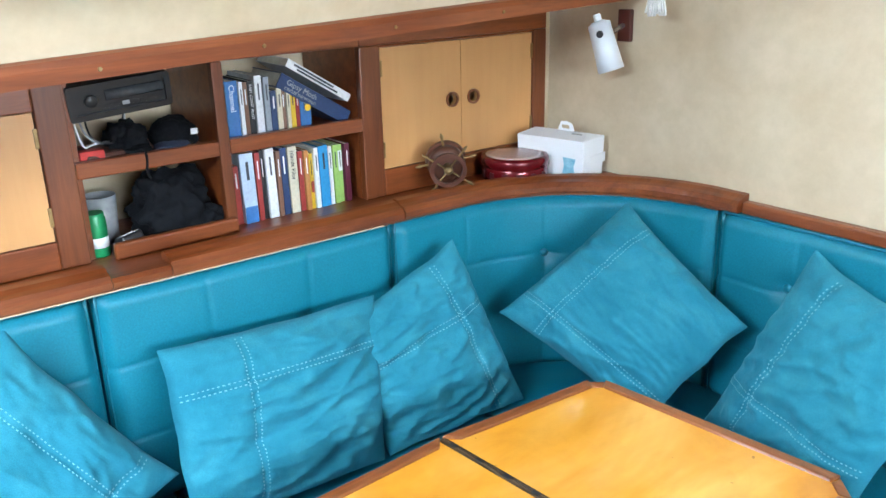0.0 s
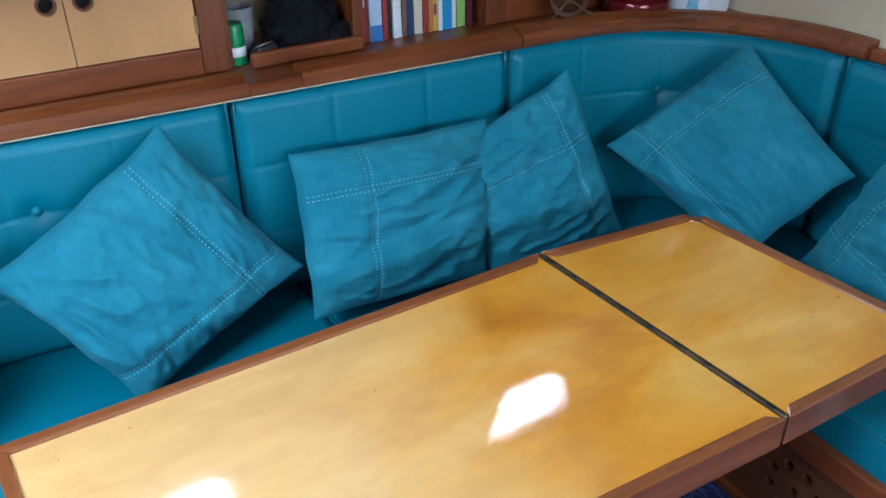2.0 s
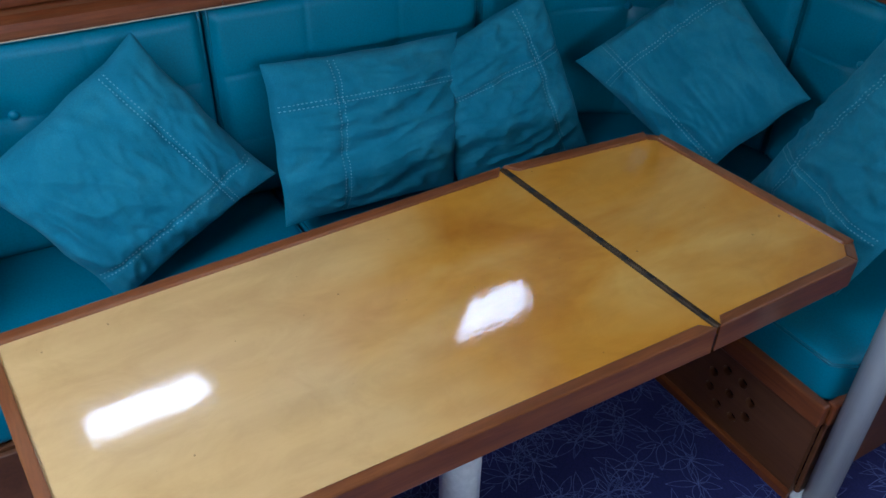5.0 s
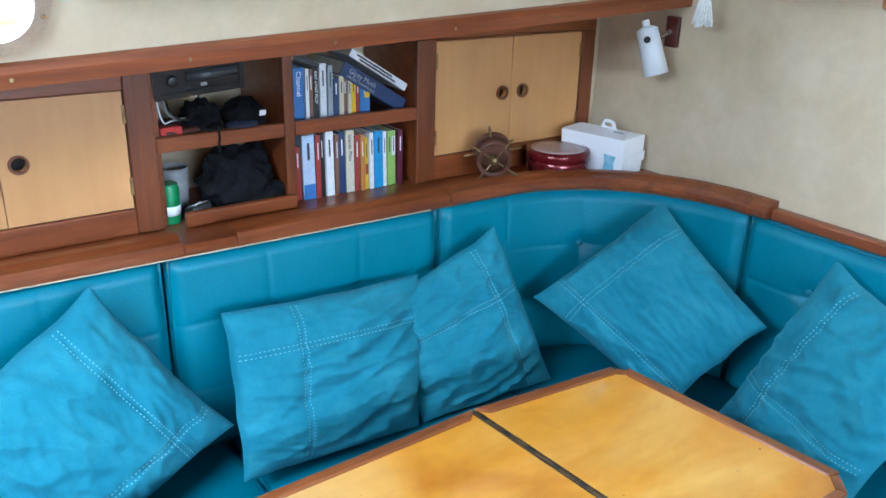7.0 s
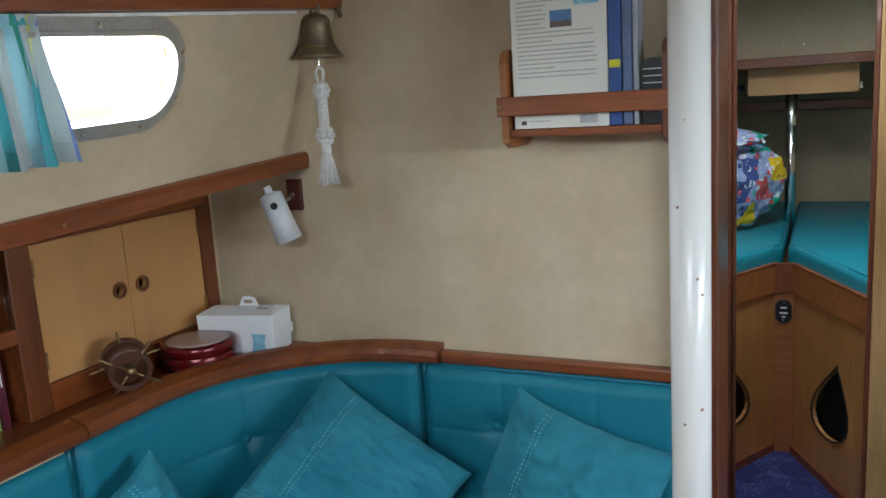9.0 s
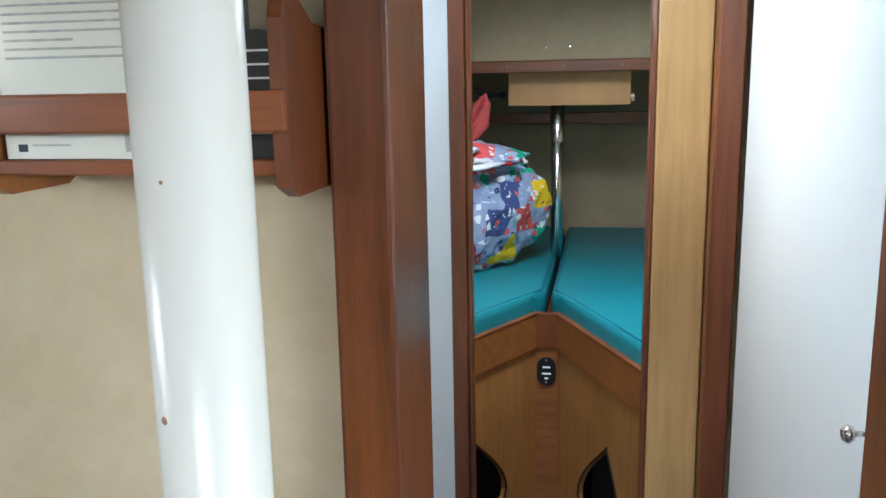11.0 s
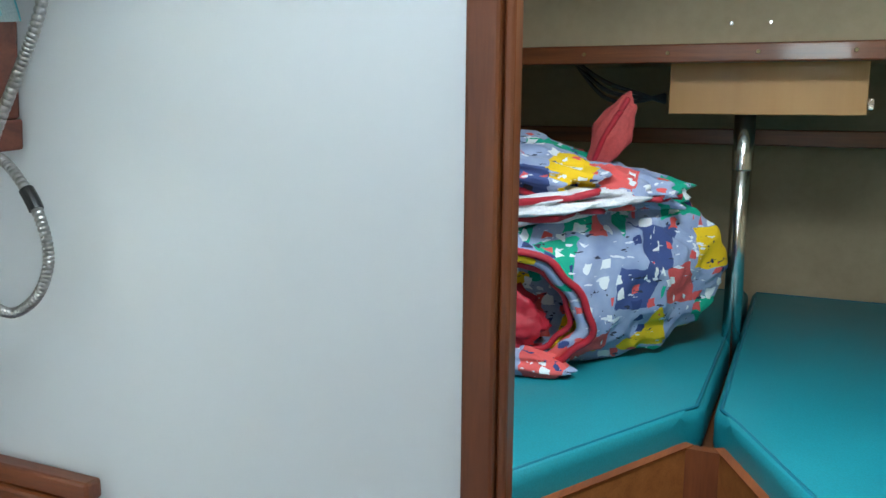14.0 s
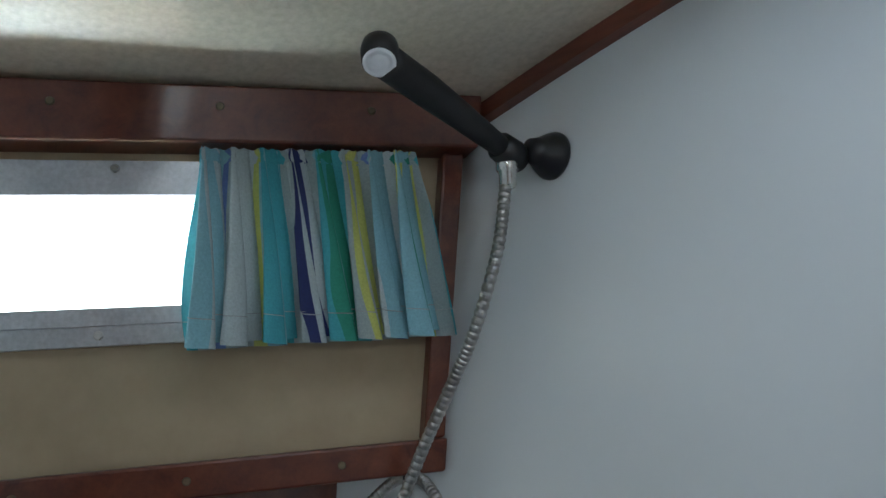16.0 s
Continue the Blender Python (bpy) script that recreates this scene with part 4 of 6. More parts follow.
# ledge behind the cushions and its fiddle
bm = bmesh.new()
pts_in, pts_out = [], []
N = 60
for k in range(N + 1):
    s = -1.6 + (S_C + 1.6) * k / N
    pts_in.append(back_line(s, 0.012)[0])
E0 = [bm.verts.new((p.x, p.y, 0.945)) for p in pts_in]
E1 = [bm.verts.new((p.x, p.y, 0.968)) for p in pts_in]
F0 = [bm.verts.new((-1.99, p.y if k < N else YB - 0.003, 0.945)) if p.x < -1.50 else bm.verts.new((min(p.x - 0.001, -1.99 + (k - 42) * 0.048) if p.x < -1.12 else p.x, YB - 0.003, 0.945)) for k, p in enumerate(pts_in)]
F1 = [bm.verts.new((v.co.x, v.co.y, 0.968)) for v in F0]
for k in range(N):
    bm.faces.new((E1[k], E1[k + 1], F1[k + 1], F1[k]))
    bm.faces.new((E0[k], F0[k], F0[k + 1], E0[k + 1]))
    bm.faces.new((E0[k], E0[k + 1], E1[k + 1], E1[k]))
ledge = solid("ledge", bm, MAHOGANY["y"], "varnished mahogany ledge behind the settee back", "shelf", "structure")


def fiddle(name, s0, s1, prof, label, n=40, material=None):
    b = bmesh.new()
    rings = []
    for k in range(n + 1):
        s = s0 + (s1 - s0) * k / n
        ring = []
        for off, z in prof:
            p, _ = back_line(s, off)
            ring.append(b.verts.new((p.x, p.y, z)))
        rings.append(ring)
    m = len(prof)
    b.faces.new(rings[0])
    b.faces.new(rings[-1][::-1])
    for a, c in zip(rings, rings[1:]):
        for k in range(m):
            b.faces.new((a[k], a[(k + 1) % m], c[(k + 1) % m], c[k]))
    return solid(name, b, material or MAHOGANY["y"], label, "trim", "structure")


PROF = [(0.004, 0.950), (0.0, 0.956), (0.0, 0.968), (0.008, 0.980), (0.022, 0.984), (0.034, 0.990), (0.050, 0.992), (0.060, 0.986), (0.060, 0.950)]
LOW = [(0.004, 0.950), (0.0, 0.956), (0.0, 0.966), (0.008, 0.974), (0.052, 0.974), (0.060, 0.970), (0.060, 0.950)]
fiddle("trim_fiddle_aft", -1.6, 0.725, PROF, "moulded mahogany fiddle along the ledge")
fiddle("trim_fiddle_low", 0.727, 0.845, LOW, "low gap in the mahogany fiddle", 6)
fiddle("trim_fiddle_mid", 0.847, 1.42, PROF, "moulded mahogany fiddle along the ledge", 20)
fiddle("trim_cushion_strip", -0.4, 1.36, [(0.006, 0.9482), (-0.0006, 0.9482), (-0.0006, 0.9498), (0.006, 0.9498)], "thin pale strip under the fiddle", 30, CARD_CREAM)
fiddle("trim_fiddle_corner", 1.422, S_C + 0.055, [(o - 0.004, z + 0.003) for o, z in PROF], "raised moulded mahogany fiddle round the corner")
setting("trim_bulkhead_cap", box(-1.10 + 0.056, -0.4535, 1.783, YB - 0.001, 0.950, 0.980, 0.006), MAHOGANY["x"], "mahogany capping along the bulkhead", "trim")
setting("trim_fiddle_inner", box(-1.711, -1.690, 0.505, 0.785, 0.9685, 1.004, 0.006), MAHOGANY["y"], "loose mahogany fiddle board on the ledge", "trim")


# ---- lockers under the side deck ----
def face_board(name, y0, y1, z0, z1, parent, x=XL, d=0.022, mt=None):
    return part(name, box(x - d, x, y0, y1, z0, z1, 0.003), mt or MAHOGANY["z" if z1 - z0 > y1 - y0 else "y"], parent)


def finger_door(y0, y1, z0, z1, hole_y, parent, group=""):
    zc = z0 + (z1 - z0) * 0.50
    dr = part("door", holed([(y0, z0), (y1, z0), (y1, z1), (y0, z1)], [circle(hole_y, zc, 0.0155, 20)], lambda a, b, d: Vector((XL - 0.006 - d, a, b)), 0.014), PLY, parent, "pale varnished ply door")
    part("finger_ring", holed(circle(hole_y, zc, 0.0205, 20), [circle(hole_y, zc, 0.0150, 20)], lambda a, b, d: Vector((XL - 0.006 + d, a, b)), 0.005), MAHOGANY["z"], dr, "dark wooden ring round the finger hole")
    # shade in the finger hole, painted as a near-black disc
    part("hole_shade", lathe([(0.019, 0), (0.019, 0.003)], (XL - 0.045, hole_y, zc), 16, (1, 0, 0)), SHADE_BACKING, dr, "near-black disc painted as the shade in the hole")
    for zz in (z0 + 0.05, z1 - 0.05):
        hy = y0 if abs(hole_y - y0) > abs(hole_y - y1) else y1
        part("hinge", box(XL - 0.006, XL - 0.003, hy - 0.004, hy + 0.004, zz - 0.02, zz + 0.02), BRASS, dr, "narrow brass hinge")
    return dr


T = 1.352
fore = thing("fore_locker", (XL, 1.47, 0.968), "mahogany locker with two pale ply doors beside the bulkhead", "locker", "lockers under the side deck")
face_board("stile", 1.146, 1.206, 0.9685, T, fore)
face_board("stile", 1.733, 1.784, 0.9685, T, fore)
part("filler", box(XL - 0.030, XL - 0.018, 1.7845, YB - 0.001, 0.9685, 1.41), LINING, fore, "beige lining in the corner")
face_board("top_rail", 1.2065, 1.7325, 1.346, T, fore)
face_board("bottom_rail", 1.2065, 1.7325, 0.9685, 1.036, fore)
face_board("head_board", 1.146, 1.784, T + 0.0005, 1.415, fore)
finger_door(1.209, 1.468, 1.038, 1.344, 1.437, fore)
finger_door(1.470, 1.731, 1.038, 1.344, 1.511, fore)
part("side", box(-1.99, XL - 0.0225, 1.146, 1.160, 0.9685, 1.40), MAHOGANY["y"], fore)

sh = thing("bookcase", (XL, 0.8, 0.968), "open mahogany bookcase with two shelves under the side deck", "bookcase")
face_board("divider_edge", 0.767, 0.793, 0.9685, T, sh)
part("divider", box(-1.99, XL - 0.0225, 0.772, 0.788, 0.9685, 1.40), MAHOGANY["y"], sh)
face_board("shelf_edge", 0.4605, 0.7665, 1.146, 1.180, sh)
face_board("shelf_edge", 0.7935, 1.1455, 1.146, 1.180, sh)
part("shelf", box(-1.99, XL - 0.0225, 0.475, 0.7715, 1.148, 1.160), MAHOGANY["y"], sh)
part("shelf", box(-1.99, XL - 0.0225, 0.7885, 1.1455, 1.148, 1.160), MAHOGANY["y"], sh)
face_board("head_board", 0.40, 1.1455, T + 0.0005, 1.40, sh)
part("side", box(-1.99, XL - 0.0225, 0.46, 0.4745, 0.9685, 1.39), MAHOGANY["y"], sh)

aft = thing("after_locker", (XL, 0.15, 0.968), "mahogany locker with two pale ply doors", "locker", "lockers under the side deck")
face_board("stile", 0.402, 0.460, 0.9685, T, aft)
face_board("stile", -0.17, -0.115, 0.9685, T, aft)
face_board("top_rail", -0.1145, 0.4015, 1.292, T, aft)
face_board("bottom_rail", -0.1145, 0.4015, 0.9685, 1.028, aft)
face_board("head_board", -0.17, 0.3995, T + 0.0005, 1.385, aft)
finger_door(-0.112, 0.143, 1.030, 1.290, 0.112, aft)
finger_door(0.145, 0.399, 1.030, 1.290, 0.182, aft)
aft2 = copy_thing(aft, Matrix.Translation((XL, 0.15 - 0.63, 0.968)))


# ---- the saloon table ----
def table_z(x, y):
    return 0.662 - 0.095 * (x + 0.79) + 0.035 * (y - 0.5)


tb = thing("saloon_table", (-0.78, 0.5, SOLE), "varnished amber saloon table with mahogany edging and a hinged leaf", "table")


def inset(poly, d):
    out = []
    n = len(poly)
    for i in range(n):
        a, b, c = Vector(poly[i - 1]), Vector(poly[i]), Vector(poly[(i + 1) % n])
        e1, e2 = (b - a).normalized(), (c - b).normalized()
        n1, n2 = Vector((-e1.y, e1.x)), Vector((-e2.y, e2.x))
        k = (n1 + n2)
        k = k / max(0.3, k.dot(n1))
        out.append(tuple(b + k * d))
    return out


def table_leaf(name, poly, hinge_side, lips):
    """poly runs counter-clockwise; hinge_side: the side without edging; lips: sides with a raised fiddle."""
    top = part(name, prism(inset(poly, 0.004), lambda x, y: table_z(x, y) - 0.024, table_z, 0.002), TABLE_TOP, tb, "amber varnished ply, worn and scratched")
    n = len(poly)
    inn = inset(poly, 0.022)
    for i in range(n):
        if i == hinge_side:
            continue
        j = (i + 1) % n
        up = 0.007 if i in lips else 0.0015
        b = prism([poly[i], poly[j], inn[j], inn[i]], lambda x, y: table_z(x, y) - 0.062, lambda x, y: table_z(x, y) + up, 0.003)
        part("edging", b, EDGE_WOOD["y" if abs(poly[i][1] - poly[j][1]) > abs(poly[i][0] - poly[j][0]) else "x"], tb, "rounded mahogany edging")
    return top


LEAF1 = [(-1.056, -0.174), (-0.529, -0.135), (-0.493, 0.947), (-1.053, 0.855)]
LEAF2 = [(-1.053, 0.859), (-0.493, 0.951), (-0.490, 1.312), (-0.531, 1.348), (-0.989, 1.246), (-1.012, 1.217)]
table_leaf("main_leaf", LEAF1, 2, (3, 0))
table_leaf("end_leaf", LEAF2, 0, (3, 5))
a, c = Vector((*LEAF1[3], 0)), Vector((*LEAF1[2], 0))
p, q = a.lerp(c, 0.004), a.lerp(c, 0.996)
part("piano_hinge", tube([(p.x, p.y + 0.002, table_z(p.x, p.y) - 0.0005), (q.x, q.y + 0.002, table_z(q.x, q.y) - 0.0005)], 0.0034, 8), HINGE_METAL, tb, "dark brass piano hinge")
for off0, off1 in ((-0.0062, -0.0018), (0.0058, 0.0102)):
    b = prism([(p.x, p.y + off0), (q.x, q.y + off0), (q.x, q.y + off1), (p.x, p.y + off1)], lambda x, y: table_z(x, y) - 0.001, lambda x, y: table_z(x, y) + 0.0007)
    part("hinge_flange", b, HINGE_METAL, tb, "dark hinge flange")
for k in range(9):
    e, f = a.lerp(c, (k + 0.38) / 9), a.lerp(c, (k + 0.62) / 9)
    b = prism([(e.x, e.y - 0.002), (f.x, f.y - 0.002), (f.x, f.y + 0.006), (e.x, e.y + 0.006)], lambda x, y: table_z(x, y) - 0.001, lambda x, y: table_z(x, y) + 0.0036)
    part("hinge_slot", b, BLACK, tb, "dark gap in the hinge")
part("pedestal", lathe([(0.040, SOLE + 0.01), (0.040, 0.60)], (-0.66, 0.53, 0), 24), WHITE_PAINT, tb, "white painted tubular leg", True)
part("base_flange", lathe([(0.085, SOLE), (0.085, SOLE + 0.008), (0.05, SOLE + 0.02), (0.043, SOLE + 0.05)], (-0.66, 0.53, 0), 24), WHITE_PAINT, tb, "", True)
part("clamp", lathe([(0.046, 0.50), (0.046, 0.545)], (-0.66, 0.53, 0), 24), WHITE_PAINT, tb, "white clamp collar")
part("clamp_lug", box(-0.625, -0.585, 0.50, 0.512, 0.502, 0.543, 0.003), STEEL, tb, "bolted lug")
part("clamp_lug", box(-0.625, -0.585, 0.52, 0.532, 0.502, 0.543, 0.003), STEEL, tb, "bolted lug")
part("bearer", box(-0.98, -0.56, 0.46, 0.60, 0.575, 0.612), MAHOGANY["x"], tb)

# white mast support pole
pl = thing("support_pole", (-0.368, 1.30, SOLE), "white painted tubular support pole with chips", "pole")
part("shaft", lathe([(0.031, SOLE + 0.01), (0.031, 1.985)], (-0.368, 1.30, 0), 28), POLE_PAINT, pl, "", True)
part("foot", lathe([(0.055, SOLE), (0.055, SOLE + 0.006), (0.036, SOLE + 0.014)], (-0.368, 1.30, 0), 28), POLE_PAINT, pl)

CHIP = plain("chipped_paint", (0.30, 0.19, 0.12), 0.6)
rng = random.Random(5)
for z, a in ((1.31, -62), (1.285, -48), (1.42, -118), (1.10, -50), (1.075, -100), (0.93, -70), (1.55, -95), (0.80, -60)):
    d = Vector((math.cos(radians(a)), math.sin(radians(a)), 0))
    r = rng.uniform(0.0012, 0.0032)
    part("chip", lathe([(r, -0.0003), (r * 0.8, 0.0004)], Vector((-0.368, 1.30, z)) + d * 0.0310, 7, d), CHIP, pl, "small chip in the paint")


# ---- scatter pillows ----
def pillow(label, tl, tr, br, bl, thickness, seed, face, stitch_u, stitch_v, pinch=0.03):
    """A soft square cushion between four corners, bulging towards face, with doubled seams of stitching."""
    TL, TR, BR, BL = (Vector(p) for p in (tl, tr, br, bl))
    mid = (TL + TR + BR + BL) / 4
    nrm = (TR - TL).cross(TL - BL).normalized()
    if nrm.dot(Vector(face)) < 0:
        nrm.negate()
    th = thing("pillow", (mid.x, mid.y, min(TL.z, TR.z, BR.z, BL.z)), label, "pillow", "denim pillows on the settee")

    def surf(u, v, sgn):
        a, b = 2 * u - 1, 2 * v - 1
        aa = a * (1 - (pinch + 0.03 * noise.noise(Vector((b * 2.2, seed, 1.0 if a > 0 else 7.0)))) * (1 - abs(b) ** 2.6) * abs(a) ** 2)
        bb = b * (1 - (pinch + 0.03 * noise.noise(Vector((a * 2.2, seed, 3.0 if b > 0 else 9.0)))) * (1 - abs(a) ** 2.6) * abs(b) ** 2)
        uu, vv = (aa + 1) / 2, (bb + 1) / 2
        p = TL.lerp(TR, uu).lerp(BL.lerp(BR, uu), 1 - vv)
        k = max(0.0, (1 - a * a) * (1 - b * b))
        t = thickness * 1.12 * k ** 0.40
        edge = min(1.0, k * 5)
        w = 0.012 * noise.noise(Vector((a * 1.8 + seed, b * 1.8, seed)))
        n1 = noise.noise(Vector((a * 1.3 + b * 1.1 + seed * 3, b * 4.2 - a * 1.6, seed + 4)))
        n2 = noise.noise(Vector((a * 2.6 - b * 1.2 + seed, b * 8.0 + a * 2.2, seed + 9)))
        w += edge * (0.022 * (0.42 - abs(n1)) + 0.010 * (0.4 - abs(n2)) + 0.003 * noise.noise(Vector((a * 9, b * 9, seed))))
        hemf = max(0.0, 1 - (1 - max(abs(a), abs(b))) / 0.22)
        w += 0.0045 * hemf * min(1.0, k * 14) * math.sin(28 * (a if abs(b) > abs(a) else b) + seed)
        for q in stitch_u:
            w -= 0.005 * math.exp(-((a - q) / 0.035) ** 2) * edge
        for q in stitch_v:
            w -= 0.005 * math.exp(-((b - q) / 0.035) ** 2) * edge
        return p + nrm * (sgn * t + w * (0.3 + 0.7 * edge) * (1 if sgn > 0 else 0.3))

    b = grid_sheet(lambda u, v: surf(u, v, 1), 90, 90)
    b = grid_sheet(lambda u, v: surf(u, v, -0.45), 32, 32, b)
    part("cover", b, DENIM, th, "", True)
    st = bmesh.new()

    def dash(p, q, out):
        d = (q - p).normalized()
        w = d.cross(out).normalized() * 0.0011
        o = out * 0.0010
        vs = [st.verts.new(x) for x in (p - w + o, p + w + o, q + w + o, q - w + o)]
        st.faces.new(vs)
        lo = [st.verts.new(x) for x in (p - w - o, p + w - o, q + w - o, q - w - o)]
        st.faces.new(lo[::-1])
        for i in range(4):
            st.faces.new((vs[i], lo[i], lo[(i + 1) % 4], vs[(i + 1) % 4]))

    for axis, qs in ((0, stitch_u), (1, stitch_v)):
        for q in qs:
            for off in (-0.028, 0.028):
                n = 48
                for k in range(1, n - 1):
                    c = (q + off + 1) / 2
                    e0, e1 = (k + 0.2) / n, (k + 0.62) / n
                    p0 = surf(c, e0, 1) if axis == 0 else surf(e0, c, 1)
                    p1 = surf(c, e1, 1) if axis == 0 else surf(e1, c, 1)
                    dash(p0, p1, nrm)
    part("stitching", st, THREAD, th, "rows of pale double stitching")
    return th


FACE_IN = (1, 0, 0.25)
pillow("faded teal denim pillow standing on its corner", (-1.515, 0.245, 0.955), (-1.43, 0.485, 0.592), (-1.31, 0.075, 0.458), (-1.44, -0.135, 0.745), 0.060, 1.0, FACE_IN, (0.60,), (0.50,), 0.06)
pillow("faded teal denim pillow propped upright against the settee back", (-1.485, 0.493, 0.841), (-1.480, 1.002, 0.820), (-1.36, 0.930, 0.466), (-1.335, 0.462, 0.505), 0.062, 2.0, FACE_IN, (-0.38,), (0.44,))
pillow("teal denim pillow leaning behind another pillow", (-1.49, 0.86, 0.745), (-1.475, 1.234, 0.904), (-1.355, 1.368, 0.462), (-1.37, 0.95, 0.462), 0.055, 3.0, (1, -0.2, 0.2), (0.55,), (0.30,))
pillow("teal denim pillow standing on its corner in the settee corner", (-1.285, 1.655, 0.955), (-0.915, 1.650, 0.735), (-1.07, 1.505, 0.460), (-1.438, 1.352, 0.686), 0.060, 4.0, (0.5, -1, 0.25), (-0.50,), (-0.62,), 0.05)
pillow("teal denim pillow leaning on the bulkhead cushion", (-0.815, 1.715, 0.938), (-0.430, 1.620, 0.860), (-0.56, 1.415, 0.478), (-0.985, 1.600, 0.462), 0.062, 5.0, (0.1, -1, 0.3), (-0.45,), (-0.35,), 0.08)


# ---- curtains ----
def curtain(label, place, length, z_span, pleats, repeats, seed):
    """place(a, h, d): a along the track, h from 0 at the top to 1 at the hem, d out from the wall."""
    mid = place(length / 2, 1.0, 0)
    th = thing("curtain", mid, label, "curtain", "striped window curtains")

    def f(u, v):
        a = length * u
        sway = 0.030 * v * noise.noise(Vector((a * 9, 0.5, seed)))
        ph = 2 * math.pi * pleats * u + 1.5 * noise.noise(Vector((a * 5, v * 0.8, seed)))
        d = (0.008 + 0.036 * v ** 0.6) * math.sin(ph) * (0.75 + 0.5 * noise.noise(Vector((a * 7, 1.7, seed)))) + 0.006 * v * math.sin(1.7 * ph + seed) + 0.012 * v
        sway += (0.005 + 0.013 * v) * math.sin(2 * ph + 0.6)
        hem = v * (1 + 0.03 * noise.noise(Vector((a * 6, 3.1, seed))) + 0.022 * math.sin(ph + 0.8))
        return place(a + sway, hem, d)

    uvf = lambda u, v: (u * repeats + 0.045 * math.sin(2 * math.pi * pleats * u + 1.5 * noise.noise(Vector((length * u * 5, v * 0.8, seed)))) + 0.014 * noise.noise(Vector((u * 31, 2.0, seed))) + 0.010 * noise.noise(Vector((u * 9, v * 2, seed))), v)
    part("cloth", grid_sheet(f, 300, 26, None, uvf), STRIPES, th, "", True)
    part("heading", grid_sheet(lambda u, v: f(u, v * 0.07) + Vector((0.003, -0.002, 0.0012 * math.sin(u * 400))), 260, 3, None, uvf), STRIPES, th, "gathered heading tape", True)
    line = [f(k / 260, 0.86) + Vector((0.0008, -0.0004, 0)) for k in range(261)]
    part("hem_seam", tube(line, 0.0005, 5), GREY_INK, th, "line of hem stitching")
    return th


def port_curtain(a, h, d):
    y = 0.215 + a
    zt = beam_z(y) - 0.001
    zb = 1.520 + 0.028 * (y - 0.3)
    return Vector((-1.268 - 0.070 * h + d * 0.9, y + 0.065 * h * (a / 0.72) + 0.004 * h, zt + (zb - zt) * h))


def heads_curtain(a, h, d):
    q = a / 0.225
    return head_side((0.293 - 0.227 * q) * (1 - h) + (0.266 - 0.222 * q) * h, 1.803 - 0.200 * h, -0.030 - d * 0.8 - 0.006 * h)


curtain("striped blue, green and white cotton curtain drawn over half the window", port_curtain, 0.715, 0.22, 14, 2.7, 1.0)
curtain("striped teal, navy and cream cotton curtain drawn aside from the window", heads_curtain, 0.225, 0.2, 8, 0.95, 2.0)


# ---- books ----
BOOK_COLOURS = {}


def book_cloth(c):
    if c not in BOOK_COLOURS:
        BOOK_COLOURS[c] = plain("book_cover", c, 0.42)
    return BOOK_COLOURS[c]


WHITE, CREAM, NAVY, BLUE, SKY, RED, GREEN, YEL, BLACKB, BROWN, TEAL, GREYB, ORANGE = (
    (0.72, 0.73, 0.74), (0.62, 0.56, 0.42), (0.025, 0.05, 0.13), (0.05, 0.17, 0.42), (0.03, 0.27, 0.55), (0.32, 0.04, 0.035), (0.30, 0.48, 0.12),
    (0.72, 0.46, 0.03), (0.02, 0.02, 0.022), (0.20, 0.10, 0.06), (0.06, 0.16, 0.20), (0.28, 0.31, 0.34), (0.48, 0.20, 0.06))


def book(label, m, w, h, d, cover, band=None, title="", bars=3, ink=None, size=None):
    """A closed book: x out of the spine, y its thickness, z its height; m places the foot of the spine."""
    th = thing("book", m.translation, label, "book", "books in the bookcase")
    r = min(0.004, w * 0.3)
    c = book_cloth(cover)
    part("cover", turned(box(-d, 0, 0, 0.0016, 0, h, 0.0005, None, 1), m), c, th)
    part("cover", turned(box(-d, 0, w - 0.0016, w, 0, h, 0.0005, None, 1), m), c, th)
    part("spine", turned(box(-0.002, 0.0012, 0.0, w, 0, h, min(0.0010, r), None, 2), m), c, th)
    part("page_block", turned(box(-d + 0.003, -0.0022, 0.0018, w - 0.0018, 0.002, h - 0.002), m), PAPER, th, "cream page block")
    if band:
        part("band", turned(box(0.0013, 0.0017, 0.001, w - 0.001, band[0] * h, band[1] * h), m), book_cloth(band[2]), th, "printed band on the spine")
    lum = sum(cover) / 3
    im = ink or (INK if lum > 0.25 else CARD_WHITE)
    if title and w > 0.009:
        s = size or w * 0.62
        t = m @ Matrix.Translation((0.0018, w * 0.5 - s * 0.32, h * 0.94)) @ Matrix(((0, 0, 1, 0), (0, 1, 0, 0), (-1, 0, 0, 0), (0, 0, 0, 1)))
        writing(title, t, s, im, th)
    elif bars:
        k0 = int(w * 9000) % 3
        for k in range(1 + k0 % 2):
            z0 = h * (0.88 - 0.34 * k - 0.06 * k0)
            part("lettering", turned(box(0.0013, 0.0018, w * 0.40, w * 0.60, z0 - h * (0.26 - 0.05 * k0), z0), m), im, th, "unreadable spine lettering")
    return th


